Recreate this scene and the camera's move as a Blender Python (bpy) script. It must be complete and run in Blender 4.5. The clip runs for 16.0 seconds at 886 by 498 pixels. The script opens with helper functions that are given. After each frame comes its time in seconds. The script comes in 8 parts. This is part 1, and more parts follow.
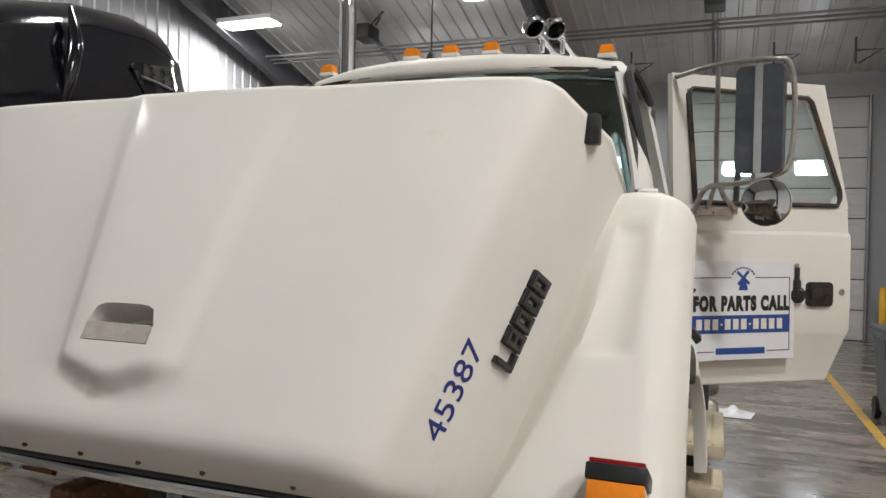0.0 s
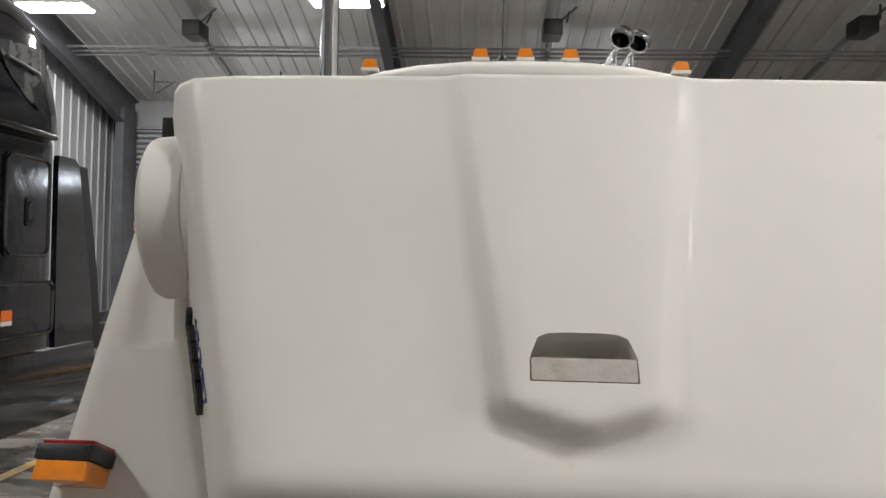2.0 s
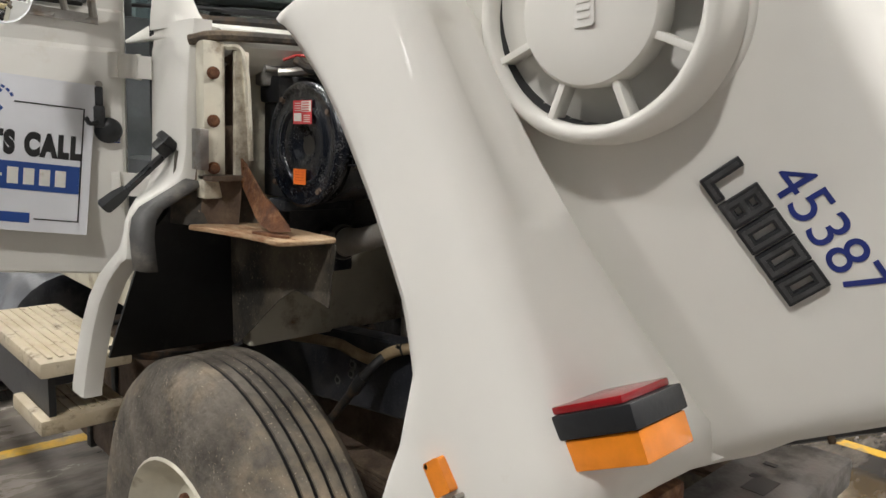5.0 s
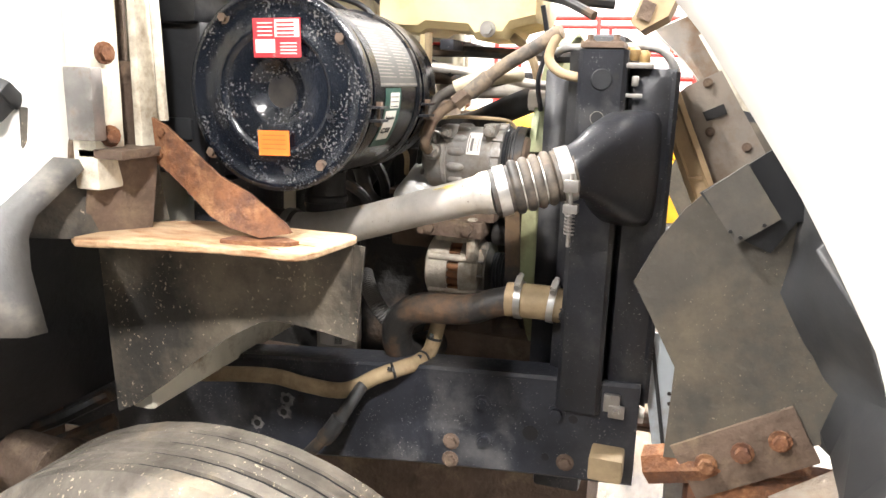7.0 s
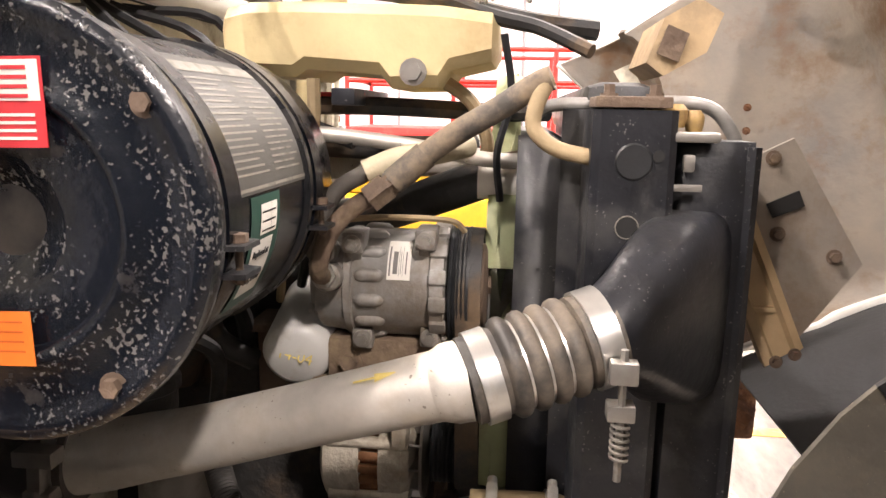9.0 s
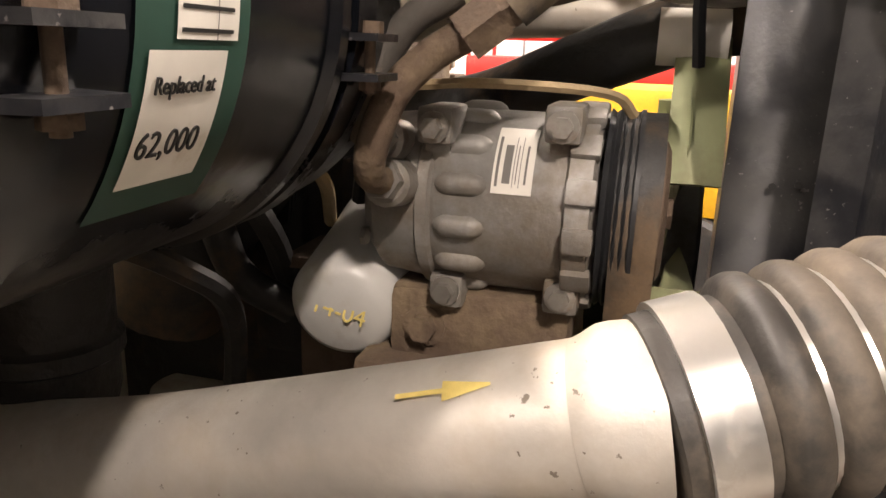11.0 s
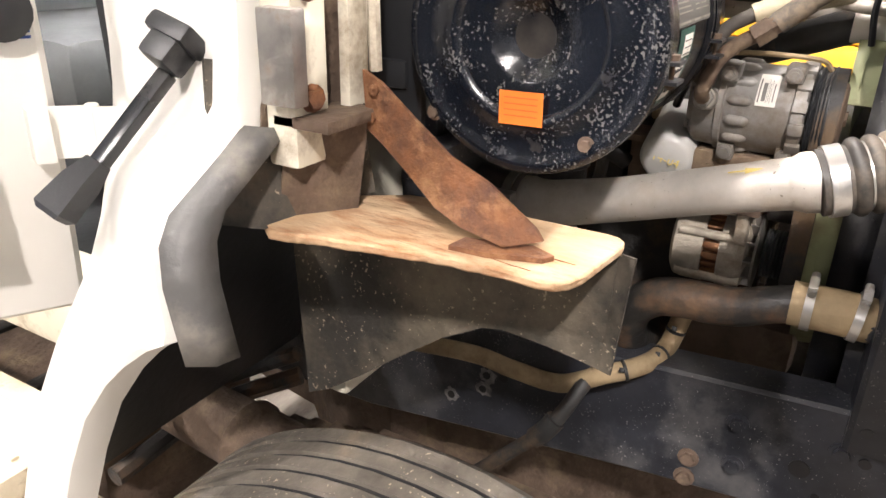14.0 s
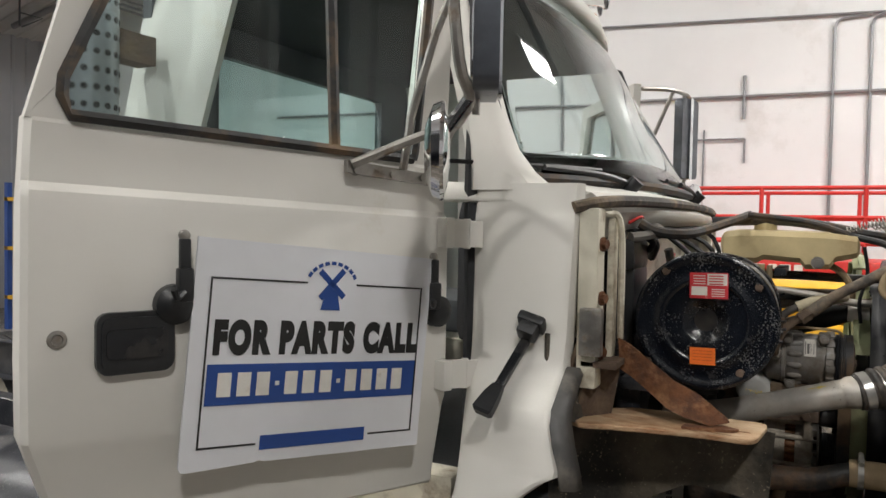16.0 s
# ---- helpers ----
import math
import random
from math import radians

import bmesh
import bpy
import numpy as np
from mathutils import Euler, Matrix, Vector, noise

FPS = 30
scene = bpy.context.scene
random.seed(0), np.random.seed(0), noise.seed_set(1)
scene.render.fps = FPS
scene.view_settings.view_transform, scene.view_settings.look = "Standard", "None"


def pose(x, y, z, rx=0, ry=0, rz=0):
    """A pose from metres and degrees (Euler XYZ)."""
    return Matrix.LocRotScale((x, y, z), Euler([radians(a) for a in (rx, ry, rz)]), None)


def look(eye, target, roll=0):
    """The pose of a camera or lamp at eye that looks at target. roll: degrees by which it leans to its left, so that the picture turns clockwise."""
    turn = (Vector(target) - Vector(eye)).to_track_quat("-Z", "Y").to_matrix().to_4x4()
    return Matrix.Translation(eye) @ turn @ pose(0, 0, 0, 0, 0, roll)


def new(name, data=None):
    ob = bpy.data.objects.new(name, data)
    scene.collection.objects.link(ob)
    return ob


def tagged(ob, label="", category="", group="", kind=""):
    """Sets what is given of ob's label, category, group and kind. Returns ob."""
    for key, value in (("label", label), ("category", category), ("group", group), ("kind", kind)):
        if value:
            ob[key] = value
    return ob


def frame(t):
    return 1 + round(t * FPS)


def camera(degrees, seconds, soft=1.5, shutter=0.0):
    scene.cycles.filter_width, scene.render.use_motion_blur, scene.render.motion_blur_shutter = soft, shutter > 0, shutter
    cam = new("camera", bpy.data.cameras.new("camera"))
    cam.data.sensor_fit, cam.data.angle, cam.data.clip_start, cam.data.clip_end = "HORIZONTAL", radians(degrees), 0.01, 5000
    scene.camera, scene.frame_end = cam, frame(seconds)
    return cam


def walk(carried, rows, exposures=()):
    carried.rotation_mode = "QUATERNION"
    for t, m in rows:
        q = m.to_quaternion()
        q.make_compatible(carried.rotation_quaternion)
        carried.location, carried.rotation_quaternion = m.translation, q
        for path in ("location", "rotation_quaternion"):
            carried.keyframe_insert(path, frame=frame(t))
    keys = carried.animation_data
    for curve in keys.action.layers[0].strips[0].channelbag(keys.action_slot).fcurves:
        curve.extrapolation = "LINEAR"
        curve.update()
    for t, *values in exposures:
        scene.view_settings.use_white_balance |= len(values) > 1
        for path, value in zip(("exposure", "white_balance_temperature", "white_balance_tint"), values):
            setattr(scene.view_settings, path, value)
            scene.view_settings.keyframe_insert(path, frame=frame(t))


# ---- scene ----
cam = camera(62.4, 16.0)
PATH = [
    (0, (1.213, -2.156, 1.822), (0.505, -0.286, 1.804), 1.3),
    (0.5, (0.872, -2.265, 1.818), (0.285, -0.354, 1.873), 1.2),
    (1, (0.535, -2.319, 1.814), (0.088, -0.371, 1.877), 1.2),
    (1.5, (0.165, -2.223, 1.792), (-0.072, -0.238, 1.839), 1.2),
    (2, (-0.179, -2.186, 1.79), (-0.283, -0.189, 1.827), 1.3),
    (2.5, (-0.556, -2.173, 1.787), (-0.428, -0.177, 1.803), 1.6),
    (3, (-0.921, -2.036, 1.757), (-0.513, -0.079, 1.72), 1.7),
    (3.5, (-1.241, -1.921, 1.731), (-0.613, -0.027, 1.596), 1.8),
    (4, (-1.525, -1.755, 1.739), (-0.611, 0.008, 1.499), 2.1),
    (4.5, (-1.727, -1.418, 1.717), (-0.56, 0.178, 1.414), 2.1),
    (4.7, (-1.799, -1.299, 1.71), (-0.541, 0.224, 1.4), 2.3),
    (6.8, (-1.87, -0.224, 1.654), (-0.05, 0.483, 1.218), 1.8),
    (7, (-1.826, -0.162, 1.678), (0.028, 0.435, 1.224), 1.7),
    (7.4, (-1.677, -0.081, 1.687), (0.232, 0.305, 1.231), 1.4),
    (7.5, (-1.648, -0.067, 1.7), (0.27, 0.266, 1.242), 1.6),
    (8, (-1.507, 0.014, 1.72), (0.439, 0.182, 1.29), 1.4),
    (8.2, (-1.457, 0.045, 1.733), (0.493, 0.187, 1.31), 1.3),
    (10.3, (-0.986, 0.12, 1.704), (0.95, 0.521, 1.407), 1.4),
    (10.5, (-0.959, 0.127, 1.680), (0.960, 0.573, 1.338), 1.5),
    (11, (-0.901, 0.152, 1.627), (0.961, 0.651, 1.094), 2.1),
    (11.5, (-0.896, 0.184, 1.588), (0.866, 0.752, 0.830), 2.2),
    (12, (-0.896, 0.203, 1.537), (0.765, 0.813, 0.605), 2.4),
    (12.5, (-0.930, 0.198, 1.525), (0.656, 0.817, 0.474), 2.7),
    (13, (-1.121, 0.157, 1.625), (0.426, 0.833, 0.553), 2.4),
    (13.5, (-1.355, 0.134, 1.722), (0.198, 0.923, 0.739), 1.7),
    (14, (-1.577, 0.111, 1.759), (0.016, 1.017, 0.957), 1.5),
    (14.5, (-1.797, 0.148, 1.747), (-0.137, 1.136, 1.228), 1.0),
    (15, (-2.09, 0.167, 1.786), (-0.381, 1.163, 1.489), 1.1),
    (15.5, (-2.377, 0.154, 1.821), (-0.631, 1.113, 1.648), 1.3),
    (16, (-2.538, 0.233, 1.858), (-0.757, 1.139, 1.79), 1.1),
]
EXPOSURES = [(0, 0.1, 6400, 10), (1.5, 0.05, 6450, 10), (2.5, 0.28, 6400, 10), (3.5, 0.4, 6400, 10), (4.7, 0.85, 6400, 10), (5.6, 1.1, 6400, 10), (6.3, 2.3, 6400, 11), (7, 3.0, 6400, 12), (8, 2.45, 6500, 16), (10.3, 2.15, 7500, 21), (11, 2.05, 7500, 19), (12, 2.35, 6800, 15), (12.5, 3.1, 6850, 16), (13, 3.0, 6700, 16), (13.5, 2.75, 6750, 17), (14, 2.55, 6650, 16), (14.5, 1.5, 6450, 11), (15, 0.85, 6400, 10), (15.5, 0.52, 6450, 10), (16, 0.5, 6450, 10)]
walk(cam, [(t, look(eye, target, roll)) for t, eye, target, roll in PATH], EXPOSURES)

# ---- world, lamps ----
world = bpy.data.worlds.new("shop_night")
scene.world = world
world.use_nodes = True
world.node_tree.nodes["Background"].inputs[0].default_value = (0.75, 0.85, 1.0, 1)
world.node_tree.nodes["Background"].inputs[1].default_value = 0.05

# ceiling: one slope falling to the back wall, one to the front wall
RIDGE_Y, RIDGE_Z, BACK_Y, FRONT_Y, EAVE_Z = 3.0, 8.6, 14.8, -9.5, 5.5
LEFT_X, RIGHT_X = -9.0, 8.0


def roof_z(y):
    span = BACK_Y - RIDGE_Y if y > RIDGE_Y else RIDGE_Y - FRONT_Y
    return RIDGE_Z - (RIDGE_Z - EAVE_Z) * abs(y - RIDGE_Y) / span


# last lamp is added, unseen, to brighten the driver's side fender and door
LAMPS = [(-7.78, 10.28), (-2.56, 10.09), (-7.8, 4.2), (-2.6, 4.4), (3.2, 4.4), (-5.6, -2.2), (3.4, -2.2), (5.0, -3.6)]
LAMP_WATTS = 155.0
for lx, ly in LAMPS:
    lamp = bpy.data.lights.new("high_bay_light", "AREA")
    lamp.shape, lamp.size, lamp.size_y, lamp.energy = "RECTANGLE", 0.6, 0.36, LAMP_WATTS
    lamp.color = (1.0, 0.97, 0.92)
    lo = new("high_bay_light", lamp)
    lo.location = (lx, ly, roof_z(ly) - 0.62)

# ---- materials ----


def mat(name, color, rough=0.5, metal=0.0, var=0.12, scale=6.0, bump=0.0, bscale=60.0, dirt=None, dscale=2.5, dlevel=0.55, coat=0.0, alt=None, stretch=None, droughness=None, spots=None):
    """Principled surface with variation at two scales, optional dirt patches and fine relief."""
    m = bpy.data.materials.new(name)
    m.use_nodes = True
    nt = m.node_tree
    n, l = nt.nodes, nt.links
    b = n["Principled BSDF"]
    tc = n.new("ShaderNodeTexCoord")
    mp = n.new("ShaderNodeMapping")
    l.new(tc.outputs["Object"], mp.inputs[0])
    if stretch:
        mp.inputs["Scale"].default_value = stretch
    no = n.new("ShaderNodeTexNoise")
    no.inputs["Scale"].default_value, no.inputs["Detail"].default_value, no.inputs["Roughness"].default_value = scale, 6, 0.62
    l.new(mp.outputs[0], no.inputs["Vector"])
    ra = n.new("ShaderNodeMapRange")
    ra.inputs["From Min"].default_value, ra.inputs["From Max"].default_value = 0.3, 0.7
    ra.inputs["To Min"].default_value, ra.inputs["To Max"].default_value = 0.0, 1.0
    l.new(no.outputs["Fac"], ra.inputs["Value"])
    mx = n.new("ShaderNodeMix")
    mx.data_type = "RGBA"
    other = alt or tuple(c * (1 - 2 * var) for c in color)
    mx.inputs["A"].default_value = (*other, 1)
    mx.inputs["B"].default_value = (*(min(1.0, c * (1 + (var if not alt else 0))) for c in color), 1)
    l.new(ra.outputs[0], mx.inputs["Factor"])
    out = mx.outputs["Result"]
    b.inputs["Roughness"].default_value = rough
    b.inputs["Metallic"].default_value = metal
    b.inputs["Coat Weight"].default_value = coat
    b.inputs["Coat Roughness"].default_value = 0.1
    if dirt:
        nd = n.new("ShaderNodeTexNoise")
        nd.inputs["Scale"].default_value, nd.inputs["Detail"].default_value, nd.inputs["Roughness"].default_value = dscale, 9, 0.68
        l.new(mp.outputs[0], nd.inputs["Vector"])
        rd = n.new("ShaderNodeMapRange")
        rd.inputs["From Min"].default_value, rd.inputs["From Max"].default_value = dlevel - 0.08, dlevel + 0.1
        l.new(nd.outputs["Fac"], rd.inputs["Value"])
        m2 = n.new("ShaderNodeMix")
        m2.data_type = "RGBA"
        l.new(rd.outputs[0], m2.inputs["Factor"])
        l.new(out, m2.inputs["A"])
        m2.inputs["B"].default_value = (*dirt, 1)
        out = m2.outputs["Result"]
        m3 = n.new("ShaderNodeMapRange")
        m3.inputs["To Min"].default_value, m3.inputs["To Max"].default_value = rough, 0.85 if droughness is None else droughness
        l.new(rd.outputs[0], m3.inputs["Value"])
        l.new(m3.outputs[0], b.inputs["Roughness"])
        if metal:
            m4 = n.new("ShaderNodeMapRange")
            m4.inputs["To Min"].default_value, m4.inputs["To Max"].default_value = metal, 0.0
            l.new(rd.outputs[0], m4.inputs["Value"])
            l.new(m4.outputs[0], b.inputs["Metallic"])
    if spots:
        # fine spatter, chips or scratches: (colour, scale, level, how much a broad patch gathers them)
        sc, ss, sl, sg = spots
        n1 = n.new("ShaderNodeTexNoise")
        n1.inputs["Scale"].default_value, n1.inputs["Detail"].default_value, n1.inputs["Roughness"].default_value = ss, 3, 0.55
        l.new(mp.outputs[0], n1.inputs["Vector"])
        n2 = n.new("ShaderNodeTexNoise")
        n2.inputs["Scale"].default_value, n2.inputs["Detail"].default_value = ss / 11, 3
        l.new(mp.outputs[0], n2.inputs["Vector"])
        ma = n.new("ShaderNodeMath")
        ma.operation = "MULTIPLY_ADD"
        ma.inputs[1].default_value = sg
        l.new(n2.outputs["Fac"], ma.inputs[0])
        l.new(n1.outputs["Fac"], ma.inputs[2])
        rs = n.new("ShaderNodeMapRange")
        rs.inputs["From Min"].default_value, rs.inputs["From Max"].default_value = sl + 0.5 * sg, sl + 0.5 * sg + 0.035
        l.new(ma.outputs[0], rs.inputs["Value"])
        m5 = n.new("ShaderNodeMix")
        m5.data_type = "RGBA"
        l.new(rs.outputs[0], m5.inputs["Factor"])
        l.new(out, m5.inputs["A"])
        m5.inputs["B"].default_value = (*sc, 1)
        out = m5.outputs["Result"]
    l.new(out, b.inputs["Base Color"])
    if bump:
        nb = n.new("ShaderNodeTexNoise")
        nb.inputs["Scale"].default_value, nb.inputs["Detail"].default_value = bscale, 5
        l.new(mp.outputs[0], nb.inputs["Vector"])
        bu = n.new("ShaderNodeBump")
        bu.inputs["Strength"].default_value, bu.inputs["Distance"].default_value = bump, 0.01
        l.new(nb.outputs["Fac"], bu.inputs["Height"])
        l.new(bu.outputs[0], b.inputs["Normal"])
    return m


def clear(name, color, rough=0.02, weight=1.0, ior=1.45):
    m = bpy.data.materials.new(name)
    m.use_nodes = True
    b = m.node_tree.nodes["Principled BSDF"]
    b.inputs["Base Color"].default_value = (*color, 1)
    b.inputs["Roughness"].default_value = rough
    b.inputs["Transmission Weight"].default_value = weight
    b.inputs["IOR"].default_value = ior
    return m


def glow(name, color, strength):
    m = bpy.data.materials.new(name)
    m.use_nodes = True
    b = m.node_tree.nodes["Principled BSDF"]
    b.inputs["Base Color"].default_value = (0.9, 0.9, 0.9, 1)
    b.inputs["Emission Color"].default_value = (*color, 1)
    b.inputs["Emission Strength"].default_value = strength
    return m


CREAM = mat("cream_paint", (0.74, 0.722, 0.672), 0.58, var=0.03, scale=1.6, coat=0.03, bump=0.012, bscale=9, dirt=(0.6, 0.55, 0.44), dscale=3.2, dlevel=0.71, droughness=0.45)
CREAM.node_tree.nodes["Principled BSDF"].inputs["Specular IOR Level"].default_value = 0.22
CREAM_WORN = mat("worn_cream_paint", (0.7, 0.66, 0.54), 0.45, var=0.08, scale=5, dirt=(0.2, 0.13, 0.07), dscale=7, dlevel=0.6, bump=0.1)
GLASSFIBRE = mat("bare_fibreglass", (0.27, 0.225, 0.175), 0.75, var=0.15, scale=4, alt=(0.17, 0.155, 0.14), dirt=(0.17, 0.1, 0.055), dscale=5, dlevel=0.57, bump=0.25, bscale=40)
TAN_FIBRE = mat("dusty_tan_sheet", (0.42, 0.3, 0.17), 0.8, var=0.2, scale=5, dirt=(0.2, 0.15, 0.1), dscale=6, dlevel=0.58, bump=0.2)
BOARD = mat("weathered_board", (0.54, 0.4, 0.26), 0.8, var=0.14, scale=14, alt=(0.4, 0.25, 0.13), dirt=(0.27, 0.11, 0.04), dscale=15, dlevel=0.585, bump=0.8, bscale=45, stretch=(1, 0.4, 1))
RUST = mat("rusty_steel", (0.22, 0.09, 0.035), 0.85, var=0.2, scale=25, alt=(0.09, 0.04, 0.025), dirt=(0.33, 0.17, 0.08), dscale=18, dlevel=0.6, bump=0.6, bscale=90)
RUST_DULL = mat("dull_brown_casting", (0.125, 0.085, 0.06), 0.85, var=0.2, scale=14, dirt=(0.22, 0.16, 0.1), dscale=8, dlevel=0.6, bump=0.5, bscale=70)
FRAME_BLACK = mat("dusty_black_chassis_paint", (0.026, 0.028, 0.035), 0.34, var=0.25, scale=10, dirt=(0.09, 0.087, 0.084), dscale=5, dlevel=0.585, bump=0.12, bscale=70, spots=((0.2, 0.19, 0.18), 230, 0.67, 0.3))
ENGINE_DARK = mat("oily_dark_casting", (0.02, 0.019, 0.018), 0.6, var=0.25, scale=9, dirt=(0.09, 0.06, 0.04), dscale=8, dlevel=0.6, bump=0.5, bscale=60)
RUBBED_GREY = mat("rubbed_grey_paint", (0.17, 0.165, 0.16), 0.7, var=0.35, scale=60, dirt=(0.05, 0.05, 0.053), dscale=45, dlevel=0.56, bump=0.1, bscale=90)
BLACK_GLOSS = mat("black_enamel", (0.006, 0.007, 0.01), 0.24, var=0.2, scale=8, dirt=(0.05, 0.044, 0.038), dscale=5, dlevel=0.56, droughness=0.55, bump=0.08, bscale=25)
CAP_BLACK = mat("chipped_black_enamel", (0.006, 0.008, 0.013), 0.24, var=0.2, scale=8, dirt=(0.1, 0.09, 0.08), dscale=9, dlevel=0.68, bump=0.15, bscale=60, spots=((0.11, 0.105, 0.1), 230, 0.63, 0.6))
BLACK_PLASTIC = mat("black_plastic", (0.016, 0.017, 0.019), 0.42, var=0.15, scale=12, dirt=(0.08, 0.075, 0.07), dscale=8, dlevel=0.68, bump=0.1)
RUBBER = mat("black_rubber_hose", (0.02, 0.02, 0.02), 0.58, var=0.2, scale=9, dirt=(0.14, 0.09, 0.05), dscale=6, dlevel=0.56, bump=0.2)
DUST_RUBBER = mat("dusty_grey_hose", (0.085, 0.075, 0.065), 0.75, var=0.25, scale=12, dirt=(0.3, 0.22, 0.14), dscale=6, dlevel=0.56, bump=0.25)
TAN_RUBBER = mat("dusty_tan_hose", (0.35, 0.26, 0.15), 0.75, var=0.2, scale=10, dirt=(0.16, 0.1, 0.05), dscale=7, dlevel=0.6, bump=0.25)
MUD_RUBBER = mat("mud_splashed_flap", (0.032, 0.029, 0.025), 0.62, var=0.25, scale=5, dirt=(0.15, 0.125, 0.09), dscale=3, dlevel=0.54, bump=0.35, bscale=45, spots=((0.3, 0.25, 0.18), 150, 0.655, 0.35))
TYRE = mat("worn_tyre_rubber", (0.16, 0.14, 0.115), 0.8, var=0.3, scale=9, dirt=(0.3, 0.24, 0.165), dscale=3.5, dlevel=0.56, bump=0.5, bscale=60, spots=((0.4, 0.34, 0.25), 140, 0.68, 0.4))
BLACK_TYRE = mat("dark_tyre_rubber", (0.016, 0.016, 0.017), 0.7, var=0.15, scale=7, dirt=(0.05, 0.045, 0.04), dscale=8, dlevel=0.6, bump=0.3)
ALU = mat("dull_aluminium", (0.58, 0.55, 0.5), 0.48, 0.5, var=0.13, scale=12, dirt=(0.4, 0.335, 0.25), dscale=5, dlevel=0.57, droughness=0.6, bump=0.06, bscale=70, spots=((0.2, 0.17, 0.14), 170, 0.7, 0.25))
CAST_ALU = mat("grey_cast_aluminium", (0.3, 0.29, 0.275), 0.5, 0.35, var=0.2, scale=14, dirt=(0.16, 0.12, 0.08), dscale=8, dlevel=0.6, bump=0.1, bscale=160)
PALE_CAST = mat("pale_alternator_casting", (0.5, 0.45, 0.37), 0.6, 0.3, var=0.15, scale=16, dirt=(0.2, 0.15, 0.1), dscale=9, dlevel=0.6, bump=0.3, bscale=100)
COPPER = mat("copper_winding", (0.28, 0.13, 0.06), 0.5, 0.5, var=0.25, scale=30, bump=0.2)
CHROME = mat("chrome", (0.75, 0.76, 0.78), 0.1, 1.0, var=0.05, scale=20, dirt=(0.3, 0.27, 0.24), dscale=12, dlevel=0.72)
STEEL = mat("worn_steel", (0.4, 0.38, 0.35), 0.38, 0.8, var=0.15, scale=20, dirt=(0.2, 0.14, 0.09), dscale=15, dlevel=0.62)
STAINLESS = mat("stainless_clamp_band", (0.68, 0.67, 0.64), 0.28, 0.85, var=0.08, scale=25, dirt=(0.35, 0.28, 0.2), dscale=14, dlevel=0.66)
MIRROR = mat("mirror_glass", (0.8, 0.82, 0.83), 0.03, 1.0, var=0.02)
TANK = mat("yellowed_plastic_tank", (0.6, 0.49, 0.27), 0.5, var=0.1, scale=6, dirt=(0.42, 0.31, 0.16), dscale=5, dlevel=0.6, bump=0.1)
FAN_GREEN = mat("pale_green_fan_plastic", (0.34, 0.37, 0.2), 0.5, var=0.12, scale=8, dirt=(0.2, 0.18, 0.1), dscale=6, dlevel=0.6)
AMBER = mat("amber_lens", (0.85, 0.26, 0.02), 0.18, var=0.06, scale=30, coat=0.4)
RED_LENS = mat("red_lens", (0.26, 0.008, 0.012), 0.25, var=0.06, scale=30, coat=0.4)
BRASS = mat("brass_fitting", (0.4, 0.26, 0.1), 0.45, 0.6, var=0.2, scale=25, dirt=(0.18, 0.12, 0.07), dscale=12, dlevel=0.56)
PAPER = mat("white_label", (0.75, 0.72, 0.66), 0.5, var=0.06, scale=20, dirt=(0.5, 0.42, 0.33), dscale=20, dlevel=0.66)
RED_LABEL = mat("red_label", (0.62, 0.04, 0.05), 0.4, var=0.08, scale=25, dirt=(0.7, 0.5, 0.45), dscale=25, dlevel=0.68)
ORANGE_DARK = mat("orange_print", (0.6, 0.1, 0.02), 0.5, var=0.06, scale=25)
HOSE_BLACK = mat("oily_black_hose", (0.024, 0.023, 0.022), 0.45, var=0.2, scale=9, dirt=(0.13, 0.075, 0.04), dscale=9, dlevel=0.57, bump=0.3, droughness=0.65)
HOSE_GREY = mat("worn_dark_hose", (0.05, 0.046, 0.042), 0.42, var=0.25, scale=7, dirt=(0.14, 0.12, 0.1), dscale=7, dlevel=0.57, bump=0.2, droughness=0.7)
BADGE_GREY = mat("dull_badge_metal", (0.09, 0.09, 0.092), 0.4, 0.4, var=0.2, scale=20, dirt=(0.03, 0.03, 0.03), dscale=25, dlevel=0.58)
RAD_BLACK = mat("black_radiator_paint", (0.014, 0.015, 0.019), 0.36, var=0.25, scale=10, dirt=(0.055, 0.053, 0.05), dscale=6, dlevel=0.6, bump=0.12, bscale=70, spots=((0.14, 0.13, 0.125), 260, 0.68, 0.3))
MIRROR_BACK = mat("dull_dark_steel", (0.14, 0.15, 0.17), 0.3, 0.75, var=0.15, scale=8, dirt=(0.1, 0.095, 0.09), dscale=10, dlevel=0.62)
ORANGE_LABEL = mat("orange_label", (0.95, 0.2, 0.03), 0.45, var=0.06, scale=25)
GREEN_LABEL = mat("green_label", (0.014, 0.06, 0.043), 0.5, var=0.1, scale=25)
GREY_PRINT = mat("faded_print", (0.21, 0.195, 0.165), 0.5, var=0.15, scale=30, dirt=(0.1, 0.095, 0.08), dscale=30, dlevel=0.58)
GREY_LABEL = mat("faded_grey_label", (0.06, 0.058, 0.052), 0.5, var=0.1, scale=25)
INK = mat("black_ink", (0.012, 0.012, 0.012), 0.5, var=0.05)
INK_GREY = mat("grey_ink", (0.16, 0.15, 0.14), 0.6, var=0.05)
BLUE = mat("blue_ink", (0.018, 0.065, 0.27), 0.4, var=0.05)
STOCK_BLUE = mat("dark_blue_marker", (0.02, 0.035, 0.2), 0.4, var=0.15, scale=40)
SIGN_WHITE = mat("white_corrugated_plastic", (0.74, 0.75, 0.78), 0.4, var=0.03, scale=5)
